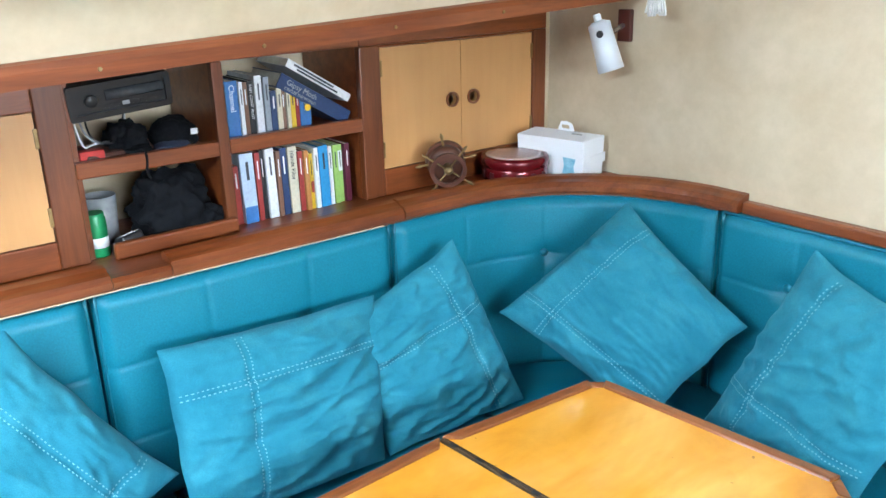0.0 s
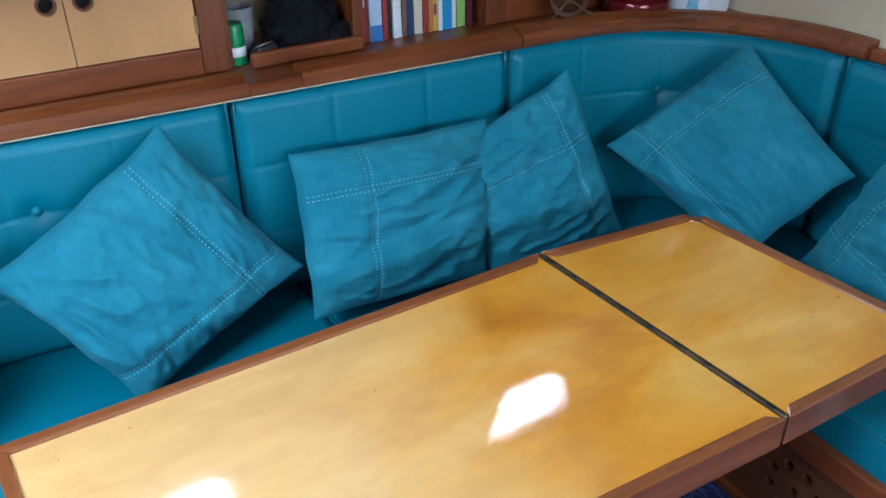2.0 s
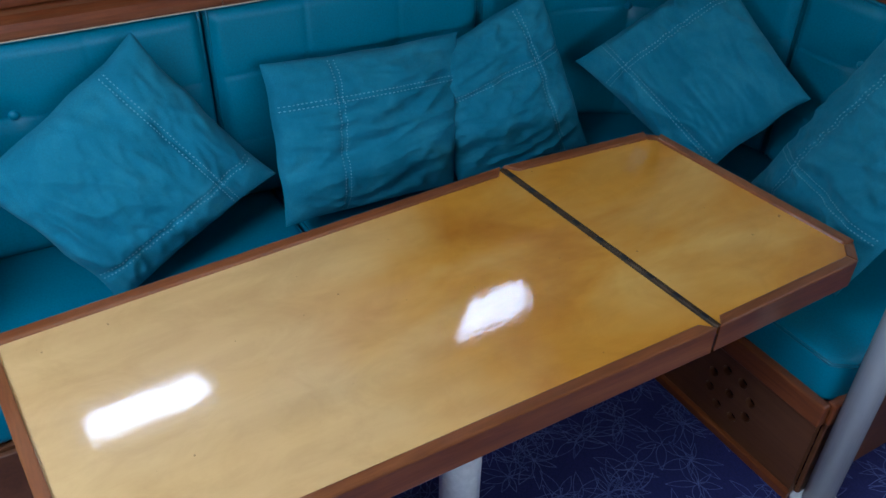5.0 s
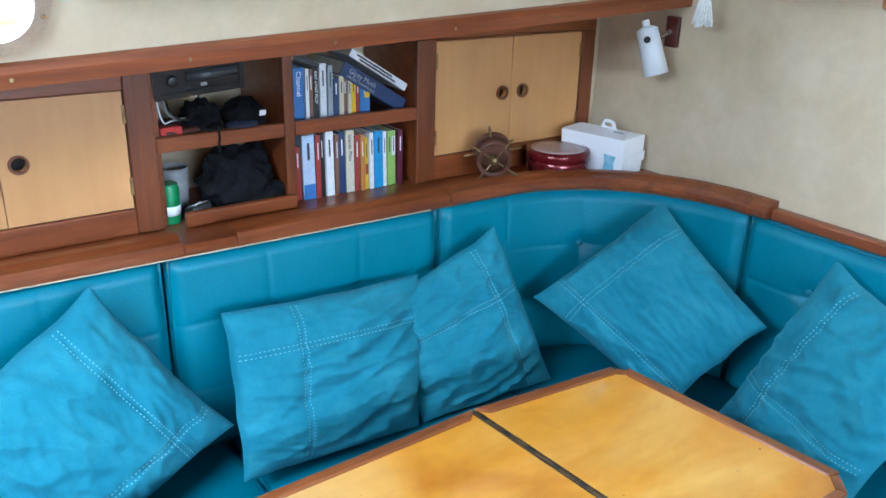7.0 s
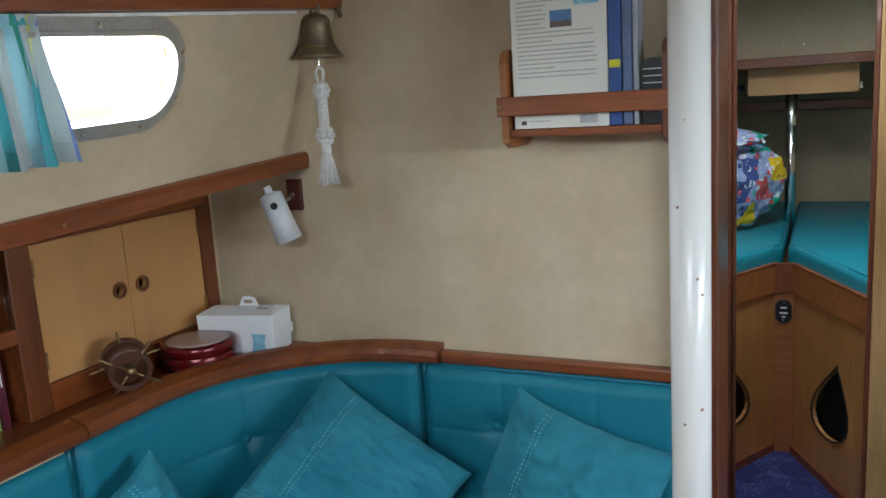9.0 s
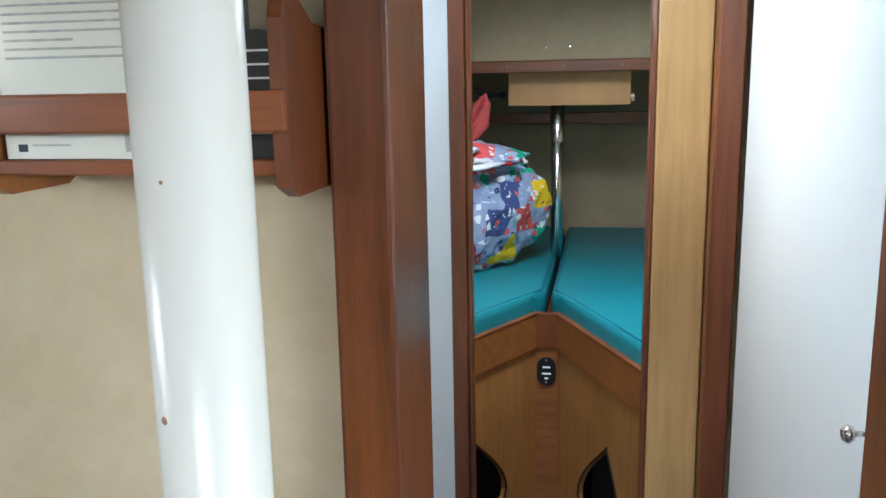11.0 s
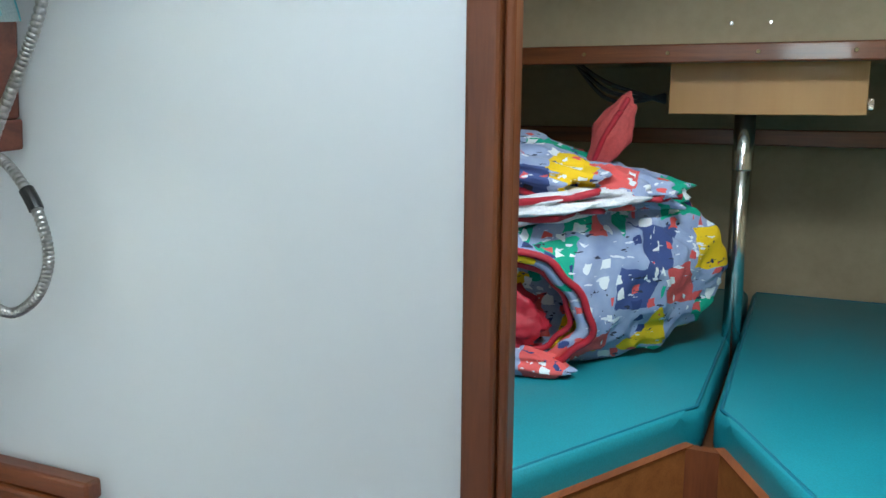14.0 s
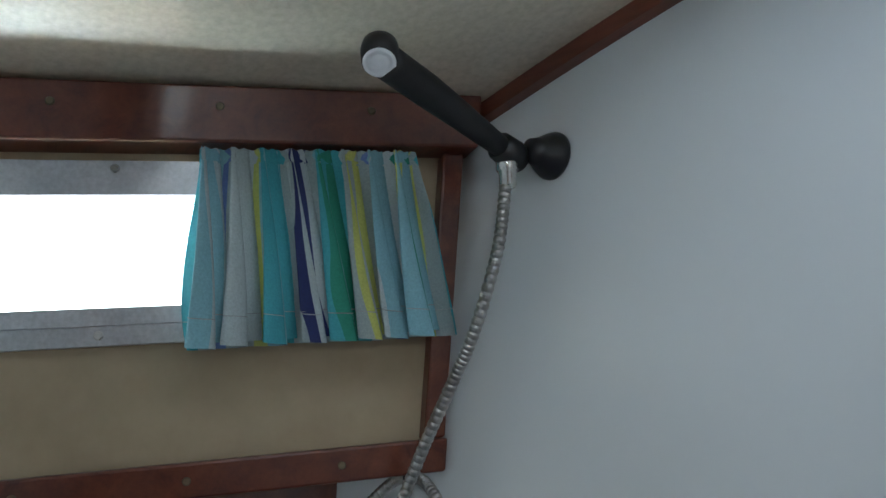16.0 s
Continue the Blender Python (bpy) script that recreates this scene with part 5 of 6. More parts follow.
X_SP = -1.755
upper = [(0.016, 0.132, TEAL, "slim teal pilot book", "CRUISING COMPANION"), (0.030, 0.140, BLUE, "thick blue hardback", "Channel"), (0.010, 0.136, WHITE, "slim white paperback", ""),
         (0.011, 0.134, BROWN, "slim brown paperback", ""), (0.015, 0.136, BLACKB, "black pilot book", "EAST COAST PILOT"), (0.018, 0.146, WHITE, "white paperback", ""),
         (0.014, 0.142, GREYB, "grey paperback", ""), (0.016, 0.108, NAVY, "small navy book", ""), (0.013, 0.112, CREAM, "small cream book", ""),
         (0.011, 0.108, BROWN, "small brown book", ""), (0.010, 0.106, CREAM, "thin cream book", ""), (0.013, 0.110, YEL, "small yellow book", ""), (0.010, 0.104, RED, "thin red book", ""), (0.030, 0.082, BLUE, "small blue book with a yellow disc", "")]
y = 0.797
rng = random.Random(4)
for w, h, c, lab, title in upper:
    b = book(lab + " standing on the shelf", Matrix.Translation((X_SP + rng.uniform(-0.006, 0.006), y, 1.1605)), w, h, 0.14, c, None, title)
    if "disc" in lab:
        part("disc", lathe([(0.0085, 0), (0.0085, 0.0006)], (X_SP + 0.008, y + w / 2, 1.1605 + h * 0.72), 14, (1, 0, 0)), book_cloth(YEL), b, "yellow disc")
    y += w + 0.0012
for (yy, zz, w, h, c, lab, title, band) in ((0.955, 1.308, 0.036, 0.215, NAVY, "large navy hardback lying aslant on other books", "Gipsy Moth", None),
                                           (0.9755, 1.3385, 0.020, 0.195, WHITE, "white paperback lying aslant on a navy book", "", None)):
    m = Matrix.Translation((X_SP + 0.004, yy, zz)) @ Matrix.Rotation(radians(-122), 4, "X")
    bk = book(lab, m, w, h, 0.15, c, None, "", 0)
    along = Matrix(((0, 0, 1, 0), (0, -1, 0, 0), (1, 0, 0, 0), (0, 0, 0, 1)))
    if title:
        writing(title, m @ Matrix.Translation((0.0018, 0.019, h * 0.10)) @ along, 0.019, GREY_INK, bk)
        writing("CIRCLES THE WORLD", m @ Matrix.Translation((0.0018, 0.031, h * 0.10)) @ along, 0.0095, GREY_INK, bk)
    else:
        for y0, z0, z1 in ((0.004, 0.10, 0.72), (0.011, 0.16, 0.80)):
            part("lettering", turned(box(0.0013, 0.0018, y0, y0 + 0.0045, h * z0, h * z1), m), INK, bk, "unreadable spine lettering")
lower = [(0.015, 0.140, RED, "slim red book", "", None), (0.034, 0.168, WHITE, "thick pale blue and white hardback", "", (0.0, 0.24, BLUE)), (0.013, 0.165, RED, "slim maroon book", "", None), (0.012, 0.168, BLACKB, "slim black book", "", None),
         (0.022, 0.170, WHITE, "white paperback", "", None), (0.011, 0.16, BROWN, "slim brown book", "", None), (0.018, 0.165, NAVY, "navy hardback", "", None), (0.024, 0.165, CREAM, "cream pilot book", "Islands Pilot", None),
         (0.013, 0.150, RED, "maroon paperback", "", None), (0.012, 0.150, ORANGE, "orange paperback", "", None), (0.010, 0.14, YEL, "thin yellow book", "", (0.3, 0.5, RED)), (0.012, 0.152, WHITE, "thin white book", "", None),
         (0.026, 0.155, SKY, "bright blue paperback", "", None), (0.011, 0.150, WHITE, "thin white book", "", None), (0.013, 0.150, GREEN, "slim green book", "", None), (0.013, 0.148, GREEN, "slim green book", "", (0.55, 0.9, WHITE)),
         (0.015, 0.150, (0.10, 0.012, 0.03), "slim maroon book", "", None)]
y = 0.806
for w, h, c, lab, title, band in lower:
    m = Matrix.Translation((X_SP + 0.012 + rng.uniform(-0.006, 0.006), y, 0.9685)) @ Matrix.Rotation(radians(rng.uniform(0.2, 1.0)), 4, "X")
    book(lab + " standing on the ledge", m, w, h, 0.15, (0.45, 0.55, 0.68) if "pale blue" in lab else c, band, title)
    y += w + 0.0024


# ---- things in the bookcase ----
def lumpy(name, centre, radii, material, label, category, seed, amount=0.25, freq=2.2, flat=None, n=36):
    """A soft crumpled heap; flat: the height of what it lies on."""
    c = Vector(centre)

    def f(u, v):
        th, ph = 2 * math.pi * u, math.pi * (v - 0.5)
        d = Vector((math.cos(ph) * math.cos(th), math.cos(ph) * math.sin(th), math.sin(ph)))
        k = 1 + amount * noise.noise(d * freq + Vector((seed, 0, 0))) + amount * 0.55 * noise.noise(d * freq * 2.7 + Vector((0, seed, 0))) - amount * 0.35 * abs(noise.noise(d * freq * 4.5 + Vector((0, 0, seed))))
        p = c + Vector((d.x * radii[0], d.y * radii[1], d.z * radii[2])) * k
        if flat is not None:
            p.z = max(p.z, flat)
        return p

    return grid_sheet(f, n * 2, n, None, None, True)


rd = thing("car_radio", (-1.76, 0.59, 1.262), "black car radio hung under the deck in a bracket", "radio")
RM = Matrix.Translation((-1.735, 0.575, 1.300)) @ Matrix.Rotation(radians(4), 4, "X") @ Matrix.Rotation(radians(8), 4, "Y")
part("case", turned(box(-0.13, 0.0, -0.106, 0.106, -0.036, 0.036, 0.005), RM), BLACK, rd)
part("bezel", turned(holed(stadium(-0.106, 0.106, -0.036, 0.036, 4, 0.006), [stadium(-0.094, 0.094, -0.024, 0.026, 4, 0.004)], lambda a, b, d: Vector((0.001 + d, a, b)), 0.006), RM), BLACK, rd, "raised black bezel")
part("display", turned(tube([(0.002, -0.030, 0.008), (0.002, 0.088, 0.008)], 0.011, 16), RM), plain("smoked_display", (0.05, 0.055, 0.06), 0.10), rd, "glossy rounded smoked display", True)
part("volume_knob", turned(lathe([(0.013, 0), (0.013, 0.006), (0.011, 0.008)], (0.001, -0.060, 0.002), 18, (1, 0, 0)), RM), BLACK, rd, "", True)
for k in range(6):
    part("key", turned(box(0.001, 0.003, -0.036 + 0.019 * k, -0.021 + 0.019 * k, -0.018, -0.010, 0.001), RM), GREY_PLASTIC if k == 2 else BLACK, rd)
for k, sg in enumerate((0.0, 0.012, -0.01)):
    part("cable", tube(smooth_line([(-1.80, 0.50 + sg, 1.27), (-1.77, 0.505 + sg, 1.225 - 0.01 * k), (-1.78, 0.54 + sg * 2, 1.20), (-1.83, 0.60, 1.215 + sg), (-1.87, 0.62, 1.26)], 8), 0.0022, 6), (GREY_PLASTIC, BLACK, CARD_WHITE)[k], rd, "loose cable")
cap = thing("cap", (-1.79, 0.60, 1.16), "crumpled black cap lying on the shelf", "cap")
part("crown", lumpy("c", (-1.80, 0.595, 1.195), (0.05, 0.045, 0.042), BLACK_CLOTH, "", "", 2.0, 0.3, 2.0, 1.1605), BLACK_CLOTH, cap, "", True)
part("peak", lumpy("c", (-1.755, 0.60, 1.178), (0.035, 0.032, 0.014), BLACK_CLOTH, "", "", 6.0, 0.2, 2.0, 1.1605, 20), BLACK_CLOTH, cap, "", True)
cap = thing("cap", (-1.79, 0.70, 1.16), "navy cap with a small pale badge lying on the shelf", "cap")
part("crown", lumpy("c", (-1.80, 0.70, 1.193), (0.055, 0.052, 0.042), NAVY_CLOTH, "", "", 9.0, 0.22, 1.6, 1.1605), BLACK_CLOTH, cap, "", True)
part("peak", lumpy("c", (-1.752, 0.675, 1.178), (0.032, 0.04, 0.012), NAVY_CLOTH, "", "", 3.0, 0.2, 2.0, 1.1605, 20), NAVY_CLOTH, cap, "", True)
part("badge", turned(box(-0.0015, 0.0015, -0.008, 0.008, -0.007, 0.007, 0.001), Matrix.Translation((-1.742, 0.725, 1.205)) @ Matrix.Rotation(radians(15), 4, "Y")), CARD_WHITE, cap, "small pale badge")
wal = thing("flat_case", (-1.80, 0.53, 1.16), "brown leather case lying flat on the shelf", "case")
part("body", turned(box(-0.055, 0.05, -0.045, 0.045, 0.0005, 0.022, 0.006), Matrix.Translation((-1.79, 0.525, 1.1645)) @ Matrix.Rotation(radians(12), 4, "Z")), plain("brown_leather", (0.09, 0.035, 0.022), 0.5), wal)
rb = thing("red_box", (-1.74, 0.50, 1.16), "small red carton on the shelf edge", "box")
part("body", box(-1.765, -1.737, 0.478, 0.528, 1.1605, 1.196, 0.002), RED_CARD, rb)
part("strap", tube(smooth_line([(-1.737, 0.59, 1.185), (-1.716, 0.60, 1.190), (-1.709, 0.603, 1.17), (-1.709, 0.60, 1.14), (-1.710, 0.606, 1.125)], 6), 0.003, 6), BLACK_CLOTH, cap, "short black strap")
bag = thing("black_jacket", (-1.79, 0.67, 0.968), "bundled black jacket stuffed on the lower shelf", "jacket")
part("cloth", lumpy("c", (-1.80, 0.675, 1.035), (0.075, 0.098, 0.078), BLACK_CLOTH, "", "", 13.0, 0.40, 1.5, 0.969, 44), BLACK_CLOTH, bag, "", True)
part("sleeve", lumpy("c", (-1.745, 0.725, 1.005), (0.035, 0.045, 0.03), BLACK_CLOTH, "", "", 17.0, 0.35, 2.4, 0.969, 24), BLACK_CLOTH, bag, "", True)
part("buckle", lathe([(0.009, 0), (0.009, 0.003), (0.006, 0.004)], (-1.724, 0.672, 1.000), 16, (1, -0.2, 0.3)), BLACK, bag, "round black toggle")
can = thing("drinks_tin", (-1.738, 0.492, 0.968), "green tin with a white band on the ledge", "tin")
part("body", lathe([(0.020, 0.969), (0.022, 0.973), (0.022, 1.052), (0.0195, 1.058), (0.0195, 1.061)], (-1.752, 0.489, 0), 24), GREEN_TIN, can, "", True)
part("band", lathe([(0.0222, 0.990), (0.0222, 1.012)], (-1.752, 0.489, 0), 24), CARD_WHITE, can, "pale printed band", True)
part("rim", lathe([(0.0198, 1.061), (0.0204, 1.0625), (0.0198, 1.064)], (-1.752, 0.489, 0), 24), GREEN_TIN, can)
ph = thing("handset", (-1.74, 0.55, 0.968), "silver and black radio handset lying on the ledge", "handset")
HM = Matrix.Translation((-1.745, 0.553, 0.992)) @ Matrix.Rotation(radians(-20), 4, "Y") @ Matrix.Rotation(radians(14), 4, "X")
part("body", turned(box(-0.045, 0.03, -0.024, 0.024, -0.012, 0.012, 0.006), HM), BLACK, ph, "", True)
part("screen", turned(box(0.002, 0.026, -0.018, 0.018, 0.0122, 0.0132, 0.001), HM), STEEL, ph, "pale screen")
for k in range(9):
    part("key", turned(box(-0.036 + 0.011 * (k // 3), -0.029 + 0.011 * (k // 3), -0.017 + 0.012 * (k % 3), -0.008 + 0.012 * (k % 3), 0.0122, 0.0142, 0.001), HM), GREY_PLASTIC, ph)
cup = thing("mug", (-1.84, 0.52, 0.968), "pale grey plastic beaker at the back of the ledge", "beaker")
part("body", lathe([(0.030, 0.969), (0.036, 1.075), (0.034, 1.075), (0.029, 0.975)], (-1.845, 0.53, 0), 24), GREY_PLASTIC, cup, "", True)


# ---- things on the ledge ----
wh = thing("model_ships_wheel", (-1.62, 1.31, 0.968), "small turned wooden ship's wheel ornament with brass spokes", "ornament")
WM = Matrix.Translation((-1.606, 1.325, 1.0525)) @ Matrix.Rotation(radians(-32), 4, "Z") @ Matrix.Rotation(radians(14), 4, "Y") @ Matrix.Scale(1.15, 4)


def ring_of(x, r_in, r_out, thickness, mt, name, label=""):
    prof = [(r_in, -thickness), (r_out, -thickness), (r_out, thickness), (r_in, thickness)]
    b = bmesh.new()
    n = 40
    R = [[b.verts.new((x + h, r * math.cos(2 * math.pi * k / n), r * math.sin(2 * math.pi * k / n))) for r, h in prof] for k in range(n)]
    for k in range(n):
        for j in range(4):
            b.faces.new((R[k][j], R[(k + 1) % n][j], R[(k + 1) % n][(j + 1) % 4], R[k][(j + 1) % 4]))
    return part(name, turned(b, WM), mt, wh, label, False)


DARKW = wood("dark_turned_wood", (0.06, 0.02, 0.012), (0.10, 0.035, 0.02), (0.14, 0.05, 0.03), "x", 0.4, 0.2)
ring_of(0.030, 0.032, 0.041, 0.004, DARKW, "rim", "dark wooden rim")
ring_of(-0.020, 0.036, 0.046, 0.005, DARKW, "back_rim", "dark wooden drum rim")
part("drum", turned(lathe([(0.040, -0.020), (0.040, 0.012), (0.03, 0.014)], (0, 0, 0), 28, (1, 0, 0)), WM), DARKW, wh, "round wooden drum", True)
part("hub", turned(lathe([(0.010, 0.012), (0.010, 0.034), (0.006, 0.040)], (0, 0, 0), 20, (1, 0, 0)), WM), BRASS, wh, "brass hub", True)
for k in range(8):
    a = radians(45 * k + 10)
    d = Vector((0, math.cos(a), math.sin(a)))
    part("spoke", turned(lathe([(0.0022, 0.0), (0.0022, 0.034), (0.0035, 0.046), (0.0022, 0.050), (0.0042, 0.060), (0.0022, 0.068), (0.001, 0.070)], (0.030 if k % 2 else -0.012, 0, 0), 8, d), WM), BRASS, wh, "turned brass spoke", True)
part("foot", turned(box(-0.028, 0.034, -0.022, 0.022, -0.073, -0.048, 0.003), WM), DARKW, wh)

tn = thing("biscuit_tin", (-1.63, 1.585, 0.968), "round red metal tin with a clear lid on the ledge", "tin")
part("body", lathe([(0.084, 0.9695), (0.089, 0.975), (0.091, 1.016), (0.087, 1.018)], (-1.616, 1.572, 0), 40), RED_TIN, tn, "", True)
part("lid", lathe([(0.0935, 1.010), (0.0935, 1.032), (0.089, 1.037), (0.080, 1.0375)], (-1.616, 1.572, 0), 40), RED_TIN, tn, "red lid rim", True)
part("lid_window", lathe([(0.080, 1.0378), (0.06, 1.0392), (0.001, 1.0398)], (-1.616, 1.572, 0), 40), plain("frosted_lid", (0.42, 0.30, 0.28), 0.2), tn, "pale clear lid window", True)
for k in range(6):
    a = radians(250 + 25 * k)
    part("pattern", turned(box(-0.008, 0.008, -0.0006, 0.0006, -0.010, 0.010, 0.0), Matrix.Translation((-1.616 + 0.0915 * math.cos(a), 1.572 + 0.0915 * math.sin(a), 0.990)) @ Matrix.Rotation(a + math.pi / 2, 4, "Z")), plain("dark_red_print", (0.07, 0.004, 0.006), 0.3), tn, "dark printed motif")

cx = thing("cake_box", (-1.56, 1.72, 0.968), "white card carrier box with a pale blue print on the ledge", "box")
CM = Matrix.Translation((-1.462, 1.678, 0.9695)) @ Matrix.Rotation(radians(12), 4, "Z")
b = bmesh.new()
L, Wd, Hh = 0.208, 0.108, 0.108
vs = [b.verts.new(p) for p in ((-L, 0, 0), (0, 0, 0), (0, Wd, 0), (-L, Wd, 0), (-L - 0.004, -0.003, Hh), (0.002, -0.002, Hh), (0.004, Wd, Hh), (-L, Wd, Hh), (-L + 0.02, Wd / 2, Hh + 0.012), (-0.02, Wd / 2, Hh + 0.012))]
for f in ((0, 3, 2, 1), (0, 1, 5, 4), (1, 2, 6, 5), (2, 3, 7, 6), (3, 0, 4, 7), (4, 5, 9, 8), (6, 7, 8, 9), (5, 6, 9), (7, 4, 8)):
    b.faces.new([vs[i] for i in f])
bmesh.ops.bevel(b, geom=b.edges[:], offset=0.0015, segments=2, affect="EDGES", profile=0.5)
part("carton", turned(b, CM), CARD_WHITE, cx)
b = holed([(-0.115, 0.0), (-0.06, 0.0), (-0.066, 0.024), (-0.082, 0.030), (-0.10, 0.028)], [stadium(-0.10, -0.075, 0.008, 0.019, 4, 0.004)], lambda a, h, d: Vector((a, Wd / 2 + 0.002 * d - 0.25 * h, Hh + 0.010 + h)), 0.9)
part("handle_tab", turned(b, CM), CARD_WHITE, cx, "folded card handle")
b = holed([(-0.062, 0.012), (-0.022, 0.010), (-0.026, 0.036), (-0.020, 0.058), (-0.060, 0.060), (-0.056, 0.036)], [], lambda a, h, d: Vector((a, -0.0035 + d - 0.002 * h / Hh, h)), 0.001)
part("print", turned(b, CM), CARD_BLUE, cx, "pale blue printed patch")
part("tuck_flap", turned(box(0.0035, 0.006, 0.03, Wd + 0.004, 0.035, 0.062, 0.001), CM), CARD_WHITE, cx)
part("slot", turned(box(-0.055, -0.025, 0.03, 0.036, Hh + 0.009, Hh + 0.0115), CM), GREY_INK, cx)

# reading lamp on the bulkhead
lp = thing("reading_lamp", (-1.452, YB, 1.37), "pale enamel reading spotlight on a mahogany block", "lamp")
part("block", box(-1.466, -1.424, YB - 0.016, YB - 0.001, 1.330, 1.412, 0.003), plain("dark_block", (0.07, 0.015, 0.012), 0.35), lp, "dark wooden mounting block")
LC = Vector((-1.437, YB - 0.095, 1.324))
LA = Vector((-0.27, -0.14, 0.95)).normalized()
part("arm", rod((-1.447, YB - 0.016, 1.372), LC + LA * 0.02, 0.006), STEEL, lp)
part("shade", lathe([(0.012, 0.068), (0.029, 0.060), (0.031, 0.0), (0.034, -0.062), (0.0315, -0.062), (0.026, 0.0)], LC, 28, LA), GREY_TRIM, lp, "tapered pale shade", True)
part("neck", lathe([(0.010, 0.066), (0.010, 0.082), (0.008, 0.085)], LC, 16, LA), CARD_WHITE, lp)
part("pivot", lathe([(0.009, 0), (0.009, 0.007)], LC + LA * 0.036 + Vector((0.018, -0.026, 0)), 14, (0.6, -0.8, 0)), BLACK, lp, "dark pivot screw")

# ship's bell with its knotted rope
bl = thing("ships_bell", (-1.275, 1.69, 1.70), "tarnished brass ship's bell with a white knotted bell rope", "bell")
bx, by, bz = -1.268, 1.700, 1.706
part("bell", lathe([(0.058, 0), (0.060, 0.003), (0.056, 0.008), (0.047, 0.017), (0.041, 0.028), (0.0375, 0.045), (0.0355, 0.070), (0.034, 0.085), (0.027, 0.096), (0.010, 0.102), (0.008, 0.104)], (bx, by, bz), 36), BRONZE, bl, "", True)
part("bead", lathe([(0.0435, 0.024), (0.0440, 0.026), (0.0425, 0.028)], (bx, by, bz), 36), BRASS, bl, "turned bead")
part("crown_loop", tube([(bx + 0.012 * math.cos(radians(a)), by, bz + 0.112 + 0.014 * math.sin(radians(a))) for a in range(0, 360, 20)], 0.004, 8, None, True), BRONZE, bl)
part("bracket", tube(smooth_line([(bx, YB - 0.002, bz + 0.10), (bx + 0.003, YB - 0.03, bz + 0.135), (bx, by + 0.02, bz + 0.140), (bx, by, bz + 0.128)], 6), 0.006, 8), BRONZE, bl, "curved bracket on the bulkhead")
part("clapper", rod((bx, by, bz + 0.01), (bx, by, bz - 0.022), 0.0035), STEEL, bl)
rp = thing("bell_rope", (bx, by, bz - 0.31), "white fancy-work bell rope with knots and a tassel", "rope", "", "")
for sg in (-1, 1):
    part("eye", tube(smooth_line([(bx, by, bz - 0.018), (bx + sg * 0.010, by, bz - 0.032), (bx + sg * 0.005, by, bz - 0.056)], 6), 0.0035, 8), ROPE, rp)


def knot(z, r, h, name):
    b = bmesh.new()
    for k in range(7):
        for row in range(3):
            a = 2 * math.pi * (k + 0.5 * row) / 7
            zz = z + h * (row - 1) * 0.34
            rr = r * (0.78 if row != 1 else 1.0)
            c = Vector((bx + rr * 0.72 * math.cos(a), by + rr * 0.72 * math.sin(a), zz))
            b = lathe([(0.0005, -0.009), (0.006, -0.006), (0.008, 0), (0.006, 0.006), (0.0005, 0.009)], c, 8, (-math.sin(a), math.cos(a), 0.7), b)
    return part(name, b, ROPE, rp, "bulky woven knot", True)


knot(bz - 0.074, 0.020, 0.03, "upper_knot")
b = bmesh.new()
for s in range(4):
    for sg in (-1, 1):
        pts = [(bx + 0.0095 * math.cos(sg * k * 0.42 + s * math.pi / 2), by + 0.0095 * math.sin(sg * k * 0.42 + s * math.pi / 2), bz - 0.088 - 0.0024 * k) for k in range(32)]
        b = tube(pts, 0.0036, 6, b)
part("plait", b, ROPE, rp, "plaited cord", True)
knot(bz - 0.180, 0.023, 0.036, "lower_knot")
part("whipping", lathe([(0.011, -0.225), (0.0125, -0.215), (0.011, -0.2), (0.009, -0.198)], (bx, by, bz), 16), ROPE, rp, "", True)
b = bmesh.new()
for k in range(46):
    a, q = 2.399 * k, math.sqrt((k + 0.5) / 46)
    b = tube(smooth_line([(bx + 0.009 * q * math.cos(a), by + 0.009 * q * math.sin(a), bz - 0.222), (bx + 0.017 * q * math.cos(a), by + 0.017 * q * math.sin(a), bz - 0.25), (bx + 0.026 * q * math.cos(a), by + 0.026 * q * math.sin(a), bz - 0.292 - 0.006 * math.sin(3 * a))], 3), 0.0026, 5, b)
part("tassel", b, ROPE, rp, "frayed white tassel", True)

# bookshelf on the bulkhead
bs = thing("wall_bookshelf", (-0.65, YB, 1.50), "mahogany bulkhead bookshelf with a fiddle bar across the front", "bookshelf")


def shelf_end(x):
    out = [(1.500, YB - 0.001), (1.485, YB - 0.03), (1.485, YB - 0.13), (1.497, YB - 0.157), (1.66, YB - 0.157), (1.682, YB - 0.148), (1.690, YB - 0.128), (1.680, YB - 0.108), (1.66, YB - 0.07), (1.655, YB - 0.001)]
    b = holed([(yy, z) for z, yy in out], [], lambda a, h, d: Vector((x + d, a, h)), 0.016)
    bmesh.ops.bevel(b, geom=[e for e in b.edges if e.calc_face_angle(0) > 0.6], offset=0.003, segments=2, affect="EDGES")
    return part("end", b, BERTH_FIDDLE if x < -0.7 else MAHOGANY["z"], bs, "rounded end board")


shelf_end(-0.804)
shelf_end(-0.472)
part("bar", box(-0.809, -0.4535, YB - 0.170, YB - 0.157, 1.552, 1.592, 0.003), MAHOGANY["x"], bs, "front fiddle bar")
part("shelf", box(-0.787, -0.4725, YB - 0.150, YB - 0.002, 1.508, 1.524, 0.002), MAHOGANY["x"], bs)
part("screw", lathe([(0.006, 0), (0.005, 0.003)], (-0.800, YB - 0.1705, 1.573), 10, (0, -1, 0)), BRASS, bs)
bk = thing("pilot_book", (-0.70, 1.70, 1.514), "large glossy white pilot book standing on the shelf", "book")
yF = YB - 0.142


